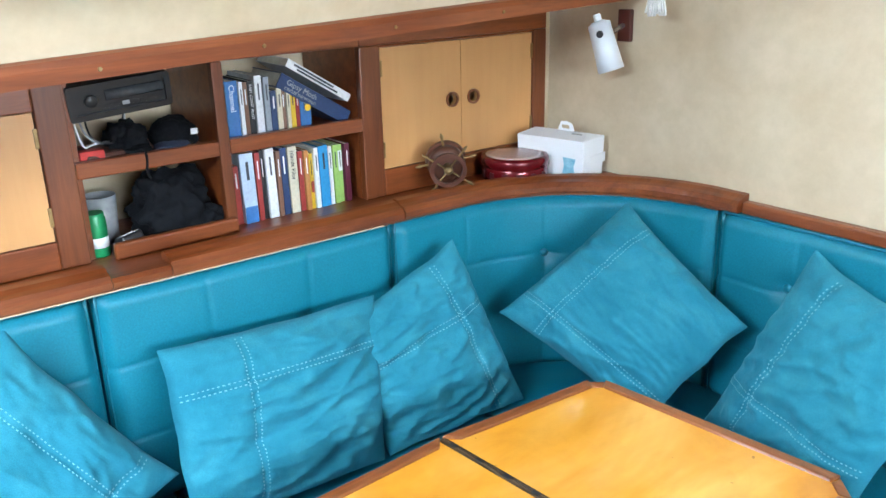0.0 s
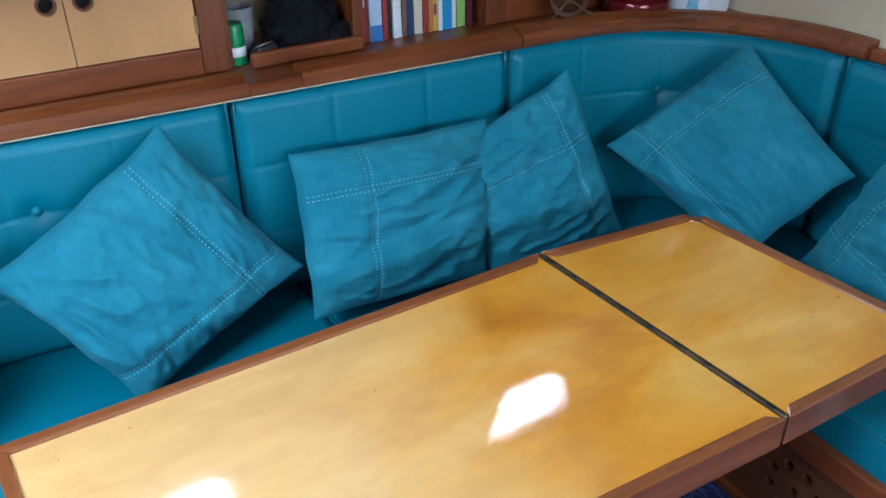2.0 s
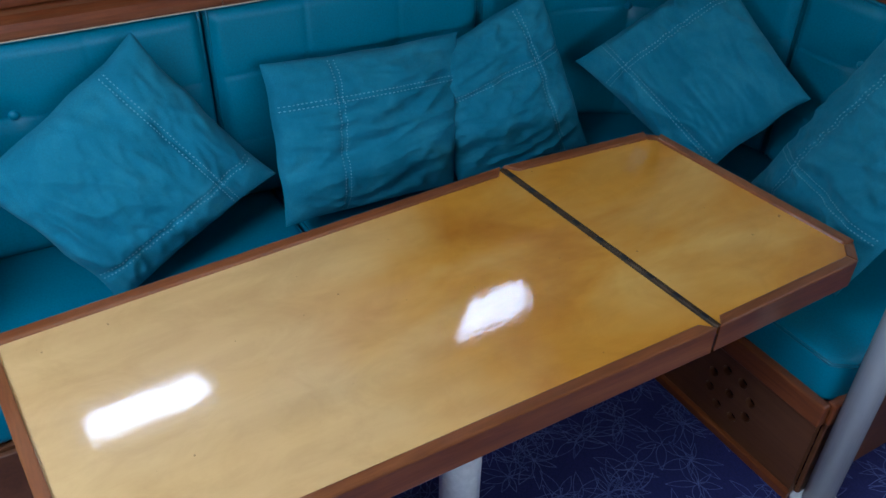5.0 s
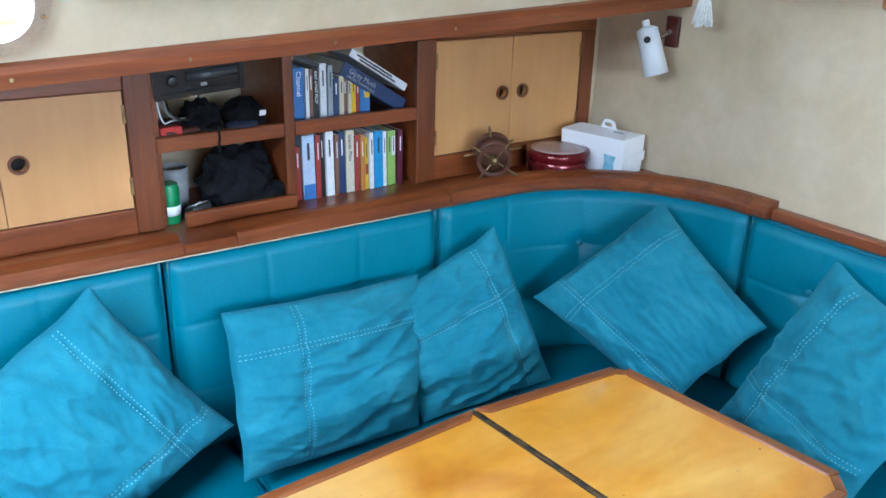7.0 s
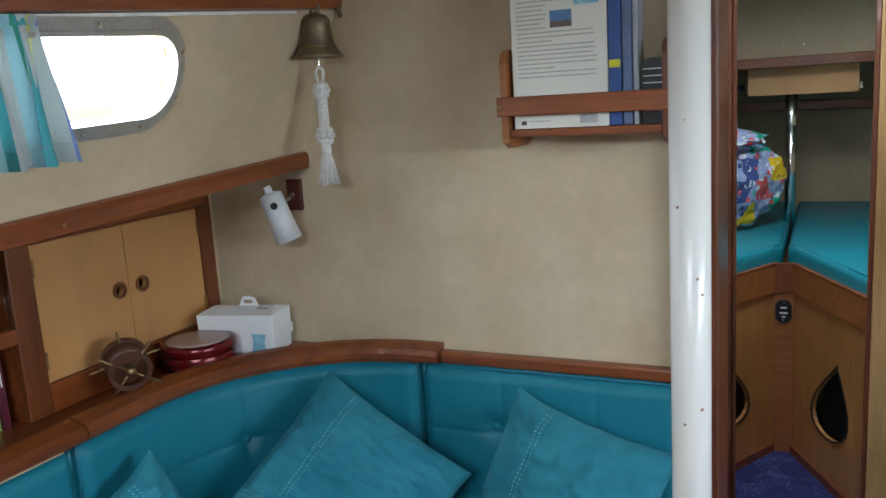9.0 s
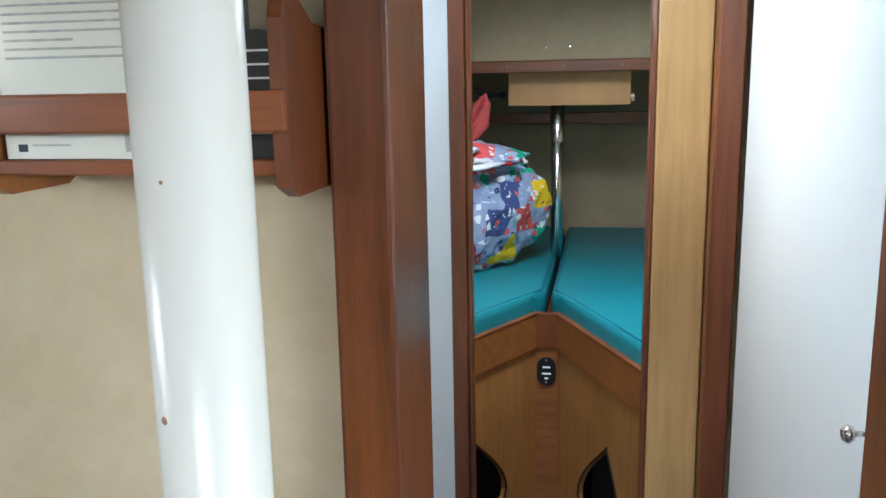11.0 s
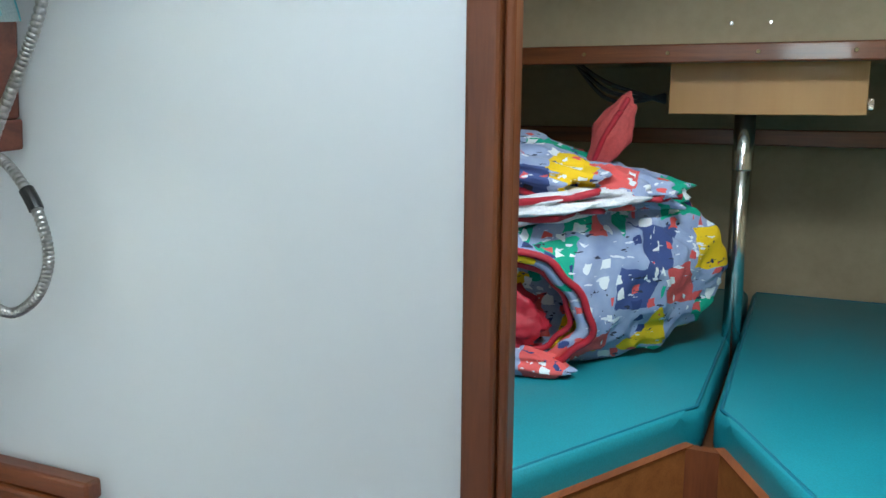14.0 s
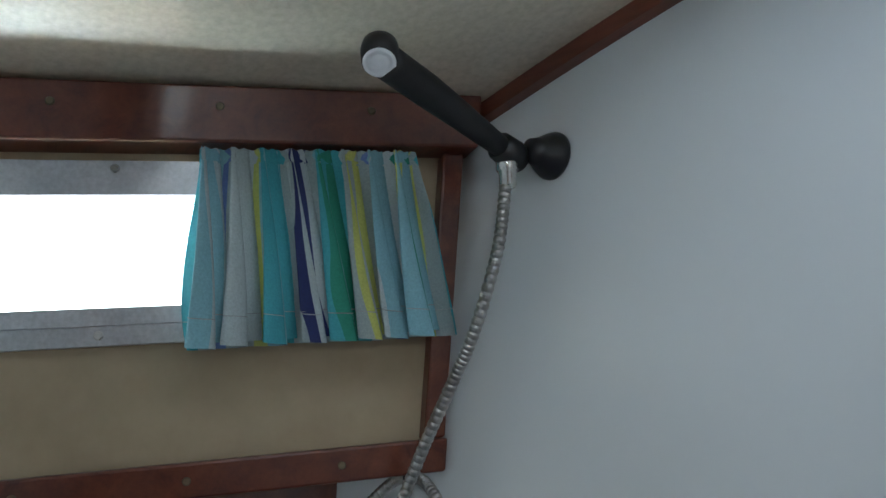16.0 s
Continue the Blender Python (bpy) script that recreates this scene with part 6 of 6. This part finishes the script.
def shelf_box(x0, x1, y0, y1, z0, z1, bevel=0.0):
    """A box among the things on the bookshelf, given from the shelf's own corner."""
    return box(x0 + 0.033, x1 + 0.033, y0, y1, z0 + 0.010, z1 + 0.010, bevel)


part("cover", shelf_box(-0.812, -0.612, yF, yF + 0.003, 1.5145, 1.822, 0.0008), plain_sheet("glossy_cover", (0.66, 0.655, 0.60), 0.16), bk, "glossy printed back cover")
part("page_block", shelf_box(-0.808, -0.614, yF + 0.0035, yF + 0.024, 1.518, 1.818), PAPER, bk)
part("cover", shelf_box(-0.812, -0.612, yF + 0.0245, yF + 0.0275, 1.5145, 1.822, 0.0008), book_cloth(NAVY), bk)
part("spine", shelf_box(-0.6115, -0.585, yF - 0.002, yF + 0.03, 1.5145, 1.822, 0.003), book_cloth((0.02, 0.07, 0.24)), bk, "blue spine")
part("yellow_tab", shelf_box(-0.6095, -0.587, yF - 0.0026, yF - 0.0021, 1.628, 1.643), book_cloth((0.62, 0.55, 0.02)), bk)
part("purple_band", shelf_box(-0.812, -0.765, yF - 0.0006, yF - 0.0001, 1.795, 1.822), book_cloth((0.05, 0.03, 0.22)), bk)
part("photo", shelf_box(-0.678, -0.628, yF - 0.0006, yF - 0.0001, 1.755, 1.788), CARD_BLUE, bk, "small blue photograph")
part("photo", shelf_box(-0.728, -0.683, yF - 0.0006, yF - 0.0001, 1.715, 1.748), plain("photo_blue", (0.10, 0.22, 0.40), 0.2), bk, "small harbour photograph")
part("photo_ground", shelf_box(-0.728, -0.683, yF - 0.0009, yF - 0.0006, 1.715, 1.727), plain("photo_brown", (0.16, 0.12, 0.11), 0.2), bk)
rr = random.Random(8)
for k in range(19):
    z = 1.776 - 0.0088 * k
    x1 = -0.69 if k < 2 else (-0.735 if k < 8 else (-0.632 if k not in (10, 16) else -0.72))
    part("text_line", shelf_box(-0.800, x1 - rr.uniform(0, 0.012), yF - 0.0005, yF - 0.0001, z, z + 0.0026), GREY_INK, bk, "line of small print")
part("mark", shelf_box(-0.797, -0.786, yF - 0.0005, yF - 0.0001, 1.522, 1.530), INK, bk, "small dark mark")
part("text_line", shelf_box(-0.780, -0.735, yF - 0.0005, yF - 0.0001, 1.528, 1.530), GREY_INK, bk)
part("barcode", shelf_box(-0.672, -0.635, yF - 0.0005, yF - 0.0001, 1.522, 1.542), GREY_INK, bk, "grey bar code block")
nb = thing("folder", (-0.57, 1.70, 1.514), "slim blue-grey folder standing on the shelf", "folder")
part("body", shelf_box(-0.583, -0.565, yF, yF + 0.06, 1.5145, 1.800, 0.002), book_cloth((0.09, 0.13, 0.24)), nb)
part("edge", shelf_box(-0.563, -0.553, yF + 0.003, yF + 0.06, 1.5145, 1.785, 0.002), plain("grey_edge", (0.30, 0.33, 0.36), 0.3), nb)
sp = thing("small_speaker", (-0.50, 1.70, 1.524), "black ribbed handset with a rounded top standing on the shelf", "speaker")
dome = [(-0.516, 1.5245), (-0.4735, 1.5245), (-0.4735, 1.634)] + [(-0.4735 - 0.0425 * (1 - math.cos(radians(a))) / 2, 1.634 + 0.018 * math.sin(radians(a))) for a in range(20, 180, 20)] + [(-0.516, 1.634)]
part("body", holed(dome, [], lambda a, b, d: Vector((a, yF + 0.012 + d, b)), 0.05), BLACK, sp)
for k in range(7):
    part("rib", box(-0.513, -0.4765, yF + 0.0095, yF + 0.0118, 1.630 - 0.0135 * k, 1.632 - 0.0135 * k), GREY_TRIM, sp, "thin pale rib")


# ---- fore cabin ----
VP, VS = Vector((-0.366, 3.505, 0)), Vector((-0.295, 3.505, 0))
DP, DS = Vector((-0.228, -0.425, 0)).normalized(), Vector((0.225, -0.463, 0)).normalized()
fb = thing("v_berth", (-0.33, 3.5, SOLE), "varnished wooden V-berth base with teardrop cut-outs", "berth")


def drop(a, b, r, tall):
    """A leaning teardrop outline."""
    pts = []
    for k in range(26):
        t = 2 * math.pi * k / 26
        s = math.sin(t / 2) ** 1.4
        pts.append((a + r * math.sin(t) * s * 1.25 + 0.25 * r * math.cos(t), b + tall * math.cos(t)))
    return pts


for p0, d, sg in ((VP, DP, -1), (VS, DS, 1)):
    nrm = Vector((-d.y, d.x, 0)) if sg > 0 else Vector((d.y, -d.x, 0))
    nrm = -nrm if nrm.y < 0 else nrm
    hole = [(a, b) for a, b in drop(0.33, 0.40, 0.150, 0.150)]
    part("side_panel", holed([(0.0, SOLE), (0.94, SOLE), (0.94, 0.742), (0.0, 0.742)], [hole], lambda a, b, dd: p0 + d * a + nrm * dd + Vector((0, 0, b)), 0.014), BERTH_WOOD, fb, "honey-coloured ply panel")
    part("cut_out_trim", holed(drop(0.33, 0.40, 0.157, 0.157), [hole], lambda a, b, dd: p0 + d * a - nrm * dd + Vector((0, 0, b)), 0.004), BLACK, fb, "black edging round the cut-out")
    # the shade behind the cut-out is painted with a near-black sheet
    part("cut_out_shade", holed([(0.06, 0.15), (0.62, 0.15), (0.62, 0.66), (0.06, 0.66)], [], lambda a, b, dd: p0 + d * a + nrm * (0.10 + dd) + Vector((0, 0, b)), 0.005), SHADE_BACKING, fb, "near-black sheet painted as the shade inside the locker")
    part("fiddle", holed([(-0.01, 0.742), (0.94, 0.742), (0.94, 0.855), (-0.01, 0.855)], [], lambda a, b, dd: p0 + d * a + nrm * (dd - 0.010) + Vector((0, 0, b)), 0.024), BERTH_FIDDLE, fb, "varnished wooden fiddle along the berth")
    part("capping", holed([(-0.012, 0.8552), (0.94, 0.8552), (0.94, 0.858), (-0.012, 0.858)], [], lambda a, b, dd: p0 + d * a + nrm * (dd - 0.012) + Vector((0, 0, b)), 0.028), MAHOGANY["y"], fb, "worn top edge")
    part("skirting", holed([(0.0, SOLE), (0.94, SOLE), (0.94, 0.09), (0.0, 0.09)], [], lambda a, b, dd: p0 + d * a + nrm * (dd - 0.008) + Vector((0, 0, b)), 0.007), MAHOGANY["x"], fb)
part("nose_panel", box(VP.x - 0.002, VS.x + 0.002, 3.500, 3.514, SOLE, 0.742), BERTH_FIDDLE, fb, "darker narrow panel at the point")
part("nose_fiddle", box(VP.x - 0.006, VS.x + 0.006, 3.490, 3.515, 0.7425, 0.8555), MAHOGANY["z"], fb)
part("berth_board", box(-1.39, 0.74, 3.53, 4.84, 0.80, 0.815), PANEL_WOOD, fb)
lc = thing("berth_catch", (-0.33, 3.49, 0.66), "black oval locker catch with worn white lettering", "catch")
part("plate", holed(stadium(-0.362, -0.300, 0.612, 0.708, 8, 0.030), [], lambda a, b, d: Vector((a, 3.4995 - d, b)), 0.006), BLACK, lc)
for z, w in ((0.672, 0.012), (0.650, 0.015), (0.634, 0.006)):
    part("lettering", box(-0.331 - w, -0.331 + w, 3.4925, 3.4934, z, z + 0.006), CARD_WHITE, lc, "worn white lettering")
for z in (0.622, 0.698):
    part("screw", lathe([(0.005, 0), (0.004, 0.002)], (-0.331, 3.4934, z), 10, (0, -1, 0)), STEEL, lc)


def berth_cushion(poly, label):
    cx = sum(p[0] for p in poly) / len(poly)
    cy = sum(p[1] for p in poly) / len(poly)
    th = thing("berth_cushion", (cx, cy, 0.815), label, "cushion", "berth cushions")
    part("cover", prism(poly, 0.816, 0.918, 0.026, None, 5), VINYL_BERTH, th, "", True)
    loop = []
    for i in range(len(poly)):
        a, c = Vector((*poly[i], 0.9170)), Vector((*poly[(i + 1) % len(poly)], 0.9170))
        k = Vector((cx, cy, 0.9170))
        loop += [(a.lerp(c, j / 10)).lerp(k, 0.034) for j in range(10)]
    part("piping", tube(loop, 0.004, 6, None, True), PIPING, th, "piped seam", True)
    return th


q = VP + DP * 0.93
berth_cushion([(VP.x - 0.012, VP.y - 0.006), (VP.x + 0.026, VP.y + 0.06), (-0.336, 4.80), (-1.38, 4.80), (-1.38, 2.68), (q.x - 0.01, 2.68)], "teal vinyl berth cushion to port")
q = VS + DS * 0.90
berth_cushion([(VS.x + 0.012, VS.y - 0.006), (q.x + 0.012, 2.68), (0.72, 2.68), (0.72, 4.80), (-0.326, 4.80), (VS.x - 0.026, VS.y + 0.06)], "teal vinyl berth cushion to starboard")
ps = thing("berth_post", (-0.340, 4.155, 0.816), "polished stainless steel post between the berth cushions", "post")
part("tube", lathe([(0.0235, 0.816), (0.0235, 1.499)], (-0.340, 4.155, 0), 28), POLISHED, ps, "", True)
part("collar", lathe([(0.0260, 1.36), (0.0262, 1.362), (0.0262, 1.499)], (-0.340, 4.155, 0), 28), POLISHED, ps, "upper sleeve", True)
dw = thing("hanging_shelf_box", (-0.30, 4.3, 1.50), "pale wooden tray box hung under the foredeck", "box")
part("front", box(-0.523, -0.068, 4.095, 4.11, 1.500, 1.654, 0.002), PLY, dw)
part("bottom", box(-0.523, -0.068, 4.1105, 4.58, 1.500, 1.512), PANEL_WOOD, dw)
part("side", box(-0.523, -0.510, 4.1105, 4.58, 1.5125, 1.654), PANEL_WOOD, dw)
part("side", box(-0.081, -0.068, 4.1105, 4.58, 1.5125, 1.654), PANEL_WOOD, dw)
part("catch", box(-0.067, -0.054, 4.10, 4.13, 1.513, 1.540, 0.002), STEEL, dw)
setting("trim_fore_beam", box(-1.39, 0.74, 4.60, 4.64, 1.405, 1.455, 0.004), MAHOGANY["x"], "dark mahogany beam at the head of the berth", "trim")
cl = thing("cable_bundle", (-0.60, 4.2, 1.50), "loose dark cables under the foredeck", "cable")
for k in range(3):
    part("cable", tube(smooth_line([(-0.80, 4.10 + 0.02 * k, 1.654), (-0.70, 4.12, 1.585 - 0.02 * k), (-0.62, 4.14, 1.555 - 0.012 * k), (-0.545, 4.18, 1.53 + 0.01 * k)], 8), 0.006, 6), BLACK, cl)

# crumpled quilt on the port berth
LINEN = two_tone("quilt_lining", (0.66, 0.66, 0.72), (0.76, 0.76, 0.80), 20.0, 160.0, 0.85, 0.2)
REDPIPE = plain("red_binding", (0.42, 0.012, 0.03), 0.6)
qt = thing("quilt", (-0.70, 3.75, 0.918), "crumpled quilt printed with red, green and yellow patches on the berth", "quilt")


def heap(c, r, seed, amount, squash=2.6, n=46, flat=0.9185, tilt=0.0, freq=1.7):
    c = Vector(c)
    rot = Matrix.Rotation(tilt, 3, "Y")

    def f(u, v):
        th, ph = 2 * math.pi * u, math.pi * (v - 0.5)
        d = Vector((math.cos(ph) * math.cos(th), math.cos(ph) * math.sin(th), math.sin(ph)))
        s = (abs(d.x) ** squash + abs(d.y) ** squash + abs(d.z) ** squash) ** (-1 / squash)
        k = s * (1 + amount * noise.noise(d * freq + Vector((seed, 0, 0))) + amount * 0.5 * noise.noise(d * freq * 2.6 + Vector((0, seed, 0))) - amount * 0.55 * abs(noise.noise(d * freq * 2.1 + Vector((0, 0, seed)))))
        p = c + rot @ Vector((d.x * r[0], d.y * r[1], d.z * r[2])) * k
        p.z = max(p.z, flat)
        return p

    return grid_sheet(f, n * 2, n, None, None, True), f


def binding(f, path, rad=0.008, lift=1.0):
    pts = [f(u, v) for u, v in path]
    return tube(smooth_line(pts, 4), rad, 8)


# the rolled body: an oblique bolster, open at the after end, that closes against the post
QA, QZ = Vector((0.95, 0.30, 0.0)).normalized(), Vector((-0.05, -0.18, 0.98)).normalized()
Q0, Q1 = Vector((-0.800, 3.60, 1.065)), Vector((-0.440, 3.99, 1.165))


def bolster(u, v, inner=1.0):
    a = 2 * math.pi * u
    ra = 0.200 - 0.050 * v
    rz = 0.128 + 0.085 * math.sin(math.pi * min(1.0, v * 0.75 + 0.05)) - 0.020 * v
    k = inner * (1.0 if v < 0.8 else math.sqrt(max(0.0004, 1 - ((v - 0.8) / 0.2) ** 2)))
    d = Vector((math.cos(a) * 1.1, math.sin(a) * 1.1, v * 3.2))
    k *= 1 + 0.14 * noise.noise(d + Vector((3, 0, 0))) + 0.10 * noise.noise(d * 2.3) + (0.06 - 0.26 * abs(noise.noise(d * 1.5 + Vector((0, 7, 2)))) ** 0.8 - 0.10 * abs(noise.noise(d * 3.4 + Vector((5, 1, 0))))) * min(1.0, v * 3)
    p = Q0.lerp(Q1, v) + QA * (ra * k * math.cos(a)) + QZ * (rz * k * math.sin(a))
    p.z = max(p.z, 0.9187 + 0.002 * inner)
    return p


part("rolled_body", grid_sheet(lambda u, v: bolster(u, v), 110, 64, None, None, True), QUILT, qt, "padded printed cotton rolled up", True)
part("mouth_lining", grid_sheet(lambda u, v: bolster(u, v * 0.5, 0.84 - 0.30 * v), 80, 16, None, None, True), QUILT, qt, "inside of the open roll", True)
rim = grid_sheet(lambda u, v: bolster(u, 0.0, 0.92) + (bolster(u, 0.0, 1.0) - bolster(u, 0.0, 0.92)) * math.cos(2 * math.pi * v) + Vector((0.35, -0.94, 0.0)) * (0.016 * math.sin(2 * math.pi * v)), 80, 12, None, None, True)
part("mouth_edge", rim, QUILT, qt, "padded edge of the open roll", True)
part("binding", tube([bolster(k / 72, 0.0, 1.02) + Vector((0.004, -0.016, 0.002)) for k in range(72)], 0.0085, 8, None, True), REDPIPE, qt, "dark red bound edge", True)
part("binding", tube([bolster(k / 72, 0.03, 0.74) for k in range(72)], 0.007, 8, None, True), REDPIPE, qt, "dark red bound edge", True)
b, f6 = heap((-0.83, 3.66, 1.03), (0.13, 0.07, 0.075), 31.0, 0.40, 2.0, 28)
part("inner_fold", b, REDPIPE, qt, "red fold inside the roll", True)
b, f7 = heap((-0.80, 3.63, 0.945), (0.16, 0.06, 0.035), 37.0, 0.25, 2.2, 28)
part("inner_flap", b, QUILT, qt, "printed flap inside the roll", True)
b, f2 = heap((-0.90, 3.80, 1.375), (0.37, 0.20, 0.085), 8.0, 0.26, 2.2, 52, 0.9185, radians(9), 2.3)
part("upper_fold", b, QUILT, qt, "padded printed cotton", True)
b, f3 = heap((-0.800, 3.70, 1.280), (0.27, 0.13, 0.042), 12.0, 0.28, 2.1, 44, 0.9185, radians(-9), 2.2)
part("lining", b, LINEN, qt, "turned-back white lining", True)
b, f4 = heap((-0.63, 3.86, 1.335), (0.19, 0.12, 0.050), 17.0, 0.25, 2.2, 40, 0.9185, radians(6), 2.2)
part("middle_fold", b, QUILT, qt, "padded printed cotton", True)
b, f5 = heap((-0.615, 3.86, 1.455), (0.050, 0.035, 0.105), 21.0, 0.2, 1.35, 24, 0.9185, radians(24))
part("corner", b, plain("faded_red_cotton", (0.50, 0.07, 0.07), 0.8), qt, "upturned red corner", True)
part("binding", binding(f2, [(0.56 + 0.016 * k, 0.36 + 0.05 * math.sin(k * 0.5)) for k in range(24)]), REDPIPE, qt, "dark red bound edge", True)
part("binding", binding(f3, [(0.55 + 0.017 * k, 0.66 + 0.02 * math.sin(k * 0.6)) for k in range(24)]), REDPIPE, qt, "dark red bound edge", True)
part("binding", binding(f3, [(0.55 + 0.017 * k, 0.34 + 0.02 * math.sin(k * 0.7)) for k in range(24)]), REDPIPE, qt, "dark red bound edge", True)
part("binding", binding(f4, [(0.58 + 0.020 * k, 0.48 + 0.05 * math.sin(k * 0.3)) for k in range(22)]), REDPIPE, qt, "dark red bound edge", True)
part("binding", binding(f5, [(0.70 + 0.004 * k, 0.10 + 0.05 * k) for k in range(17)], 0.007), REDPIPE, qt, "dark red bound edge", True)


# ---- toilet compartment ----
sw = thing("hand_shower", (-0.885, 2.585, 1.781), "black hand shower in a round wall holder on the white bulkhead", "shower")
DC = Vector((-0.885, YV - 0.0005, 1.781))
part("wall_disc", lathe([(0.0255, 0.0), (0.0255, 0.004), (0.022, 0.012), (0.015, 0.024), (0.012, 0.034)], DC, 32, (-0.1, -1, 0)), BLACK, sw, "", True)
HH = Vector((-0.875, 2.37, 1.812))
H0 = Vector((-0.903, 2.556, 1.776))
ax = (HH - H0).normalized()
FD = Vector((0.42, -0.30, -0.86)).normalized()
part("holder", lathe([(0.014, -0.012), (0.017, 0.0), (0.015, 0.022)], H0, 20, ax), BLACK, sw, "", True)
part("handle", tube(smooth_line([H0 - ax * 0.004, H0 + ax * 0.05, H0 + ax * 0.12, HH + Vector((0, 0, -0.002))], 8), lambda i: 0.0100 + 0.0060 * min(1.0, i / 18) ** 1.2, 18), MATT_BLACK, sw, "", True)
part("head", lathe([(0.0155, -0.012), (0.0170, 0.004), (0.016, 0.012), (0.012, 0.017), (0.004, 0.019)], HH + ax * 0.008, 24, -FD), MATT_BLACK, sw, "rounded head", True)
part("spray_face", lathe([(0.0145, 0.0115), (0.0145, 0.0135), (0.011, 0.014), (0.0105, 0.0125), (0.007, 0.0128), (0.0065, 0.0145), (0.001, 0.0148)], HH + ax * 0.008, 24, FD), CARD_WHITE, sw, "pale ringed spray face", True)
hs = thing("shower_hose", (-1.0, 2.54, 1.3), "ribbed stainless steel shower hose hanging in a loop", "hose")
CO = Vector((-0.903, 2.548, 1.770))
part("collar", lathe([(0.010, -0.004), (0.0115, 0.0), (0.0115, 0.012), (0.009, 0.014), (0.009, 0.028), (0.0075, 0.030)], CO, 18, (0.04, 0.05, -1)), STEEL, hs, "", True)
path = smooth_line([(-0.902, 2.546, 1.742), (-0.910, 2.543, 1.675), (-0.937, 2.538, 1.595), (-0.966, 2.536, 1.545), (-1.007, 2.535, 1.481), (-1.046, 2.535, 1.412), (-1.070, 2.535, 1.350), (-1.060, 2.538, 1.293), (-1.020, 2.543, 1.269), (-0.979, 2.549, 1.293),
                    (-0.962, 2.553, 1.340), (-0.981, 2.556, 1.394), (-1.024, 2.56, 1.439), (-1.060, 2.563, 1.449), (-1.100, 2.562, 1.437), (-1.155, 2.555, 1.390), (-1.195, 2.545, 1.328), (-1.222, 2.53, 1.25), (-1.226, 2.51, 1.18)], 30)
part("tube", tube(path, lambda i: 0.0062 + (0.0004 if i % 3 else -0.0007), 14), HOSE_METAL, hs, "ribbed steel winding")
for k, n in ((328, 7), (386, 4)):
    part("clip", tube(path[k:k + n * 2], 0.0085, 12), BLACK, hs, "black tape round the hose")
mx = thing("shower_mixer", (-1.17, 2.46, 1.15), "white round tap with a grey elbow on the locker side", "tap")
part("elbow", tube(smooth_line([(-1.226, 2.51, 1.185), (-1.224, 2.506, 1.155), (-1.213, 2.495, 1.135), (-1.225, 2.455, 1.130)], 6), 0.017, 12), GREY_PLASTIC, mx, "grey pipe elbow", True)
part("tap_head", lathe([(0.030, 0), (0.036, 0.010), (0.036, 0.030), (0.028, 0.040), (0.010, 0.044)], (-1.222, 2.405, 1.120), 24, (0.8, -0.3, 0.5)), WHITE_PAINT, mx, "white knob", True)
nt_ = thing("instruction_rack", (-1.1, 2.58, 0.9), "wooden rack with a cream instruction card on the white bulkhead", "notice")
part("upper_rail", box(-1.20, -0.952, YV - 0.026, YV - 0.001, 1.030, 1.056, 0.004), MAHOGANY["x"], nt_)
part("lower_rail", box(-1.20, -0.955, YV - 0.032, YV - 0.001, 1.004, 1.0295, 0.005), MAHOGANY["x"], nt_)
part("card", box(-1.19, -0.955, YV - 0.010, YV - 0.004, 0.72, 1.0035, 0.001), CARD_CREAM, nt_, "cream printed card")
part("heading_block", box(-1.17, -1.075, YV - 0.0108, YV - 0.0101, 0.975, 0.990), INK, nt_, "dark printed block")
for k in range(5):
    part("text_line", box(-1.04, -0.975 - 0.006 * (k % 2), YV - 0.0108, YV - 0.0101, 0.95 - 0.012 * k, 0.9525 - 0.012 * k), GREY_INK, nt_, "line of small print")
part("diagram", tube([(-1.10 + 0.022 * math.cos(radians(a)), YV - 0.0105, 0.93 + 0.016 * math.sin(radians(a))) for a in range(0, 360, 20)], 0.002, 6, None, True), INK, nt_, "small round drawing")
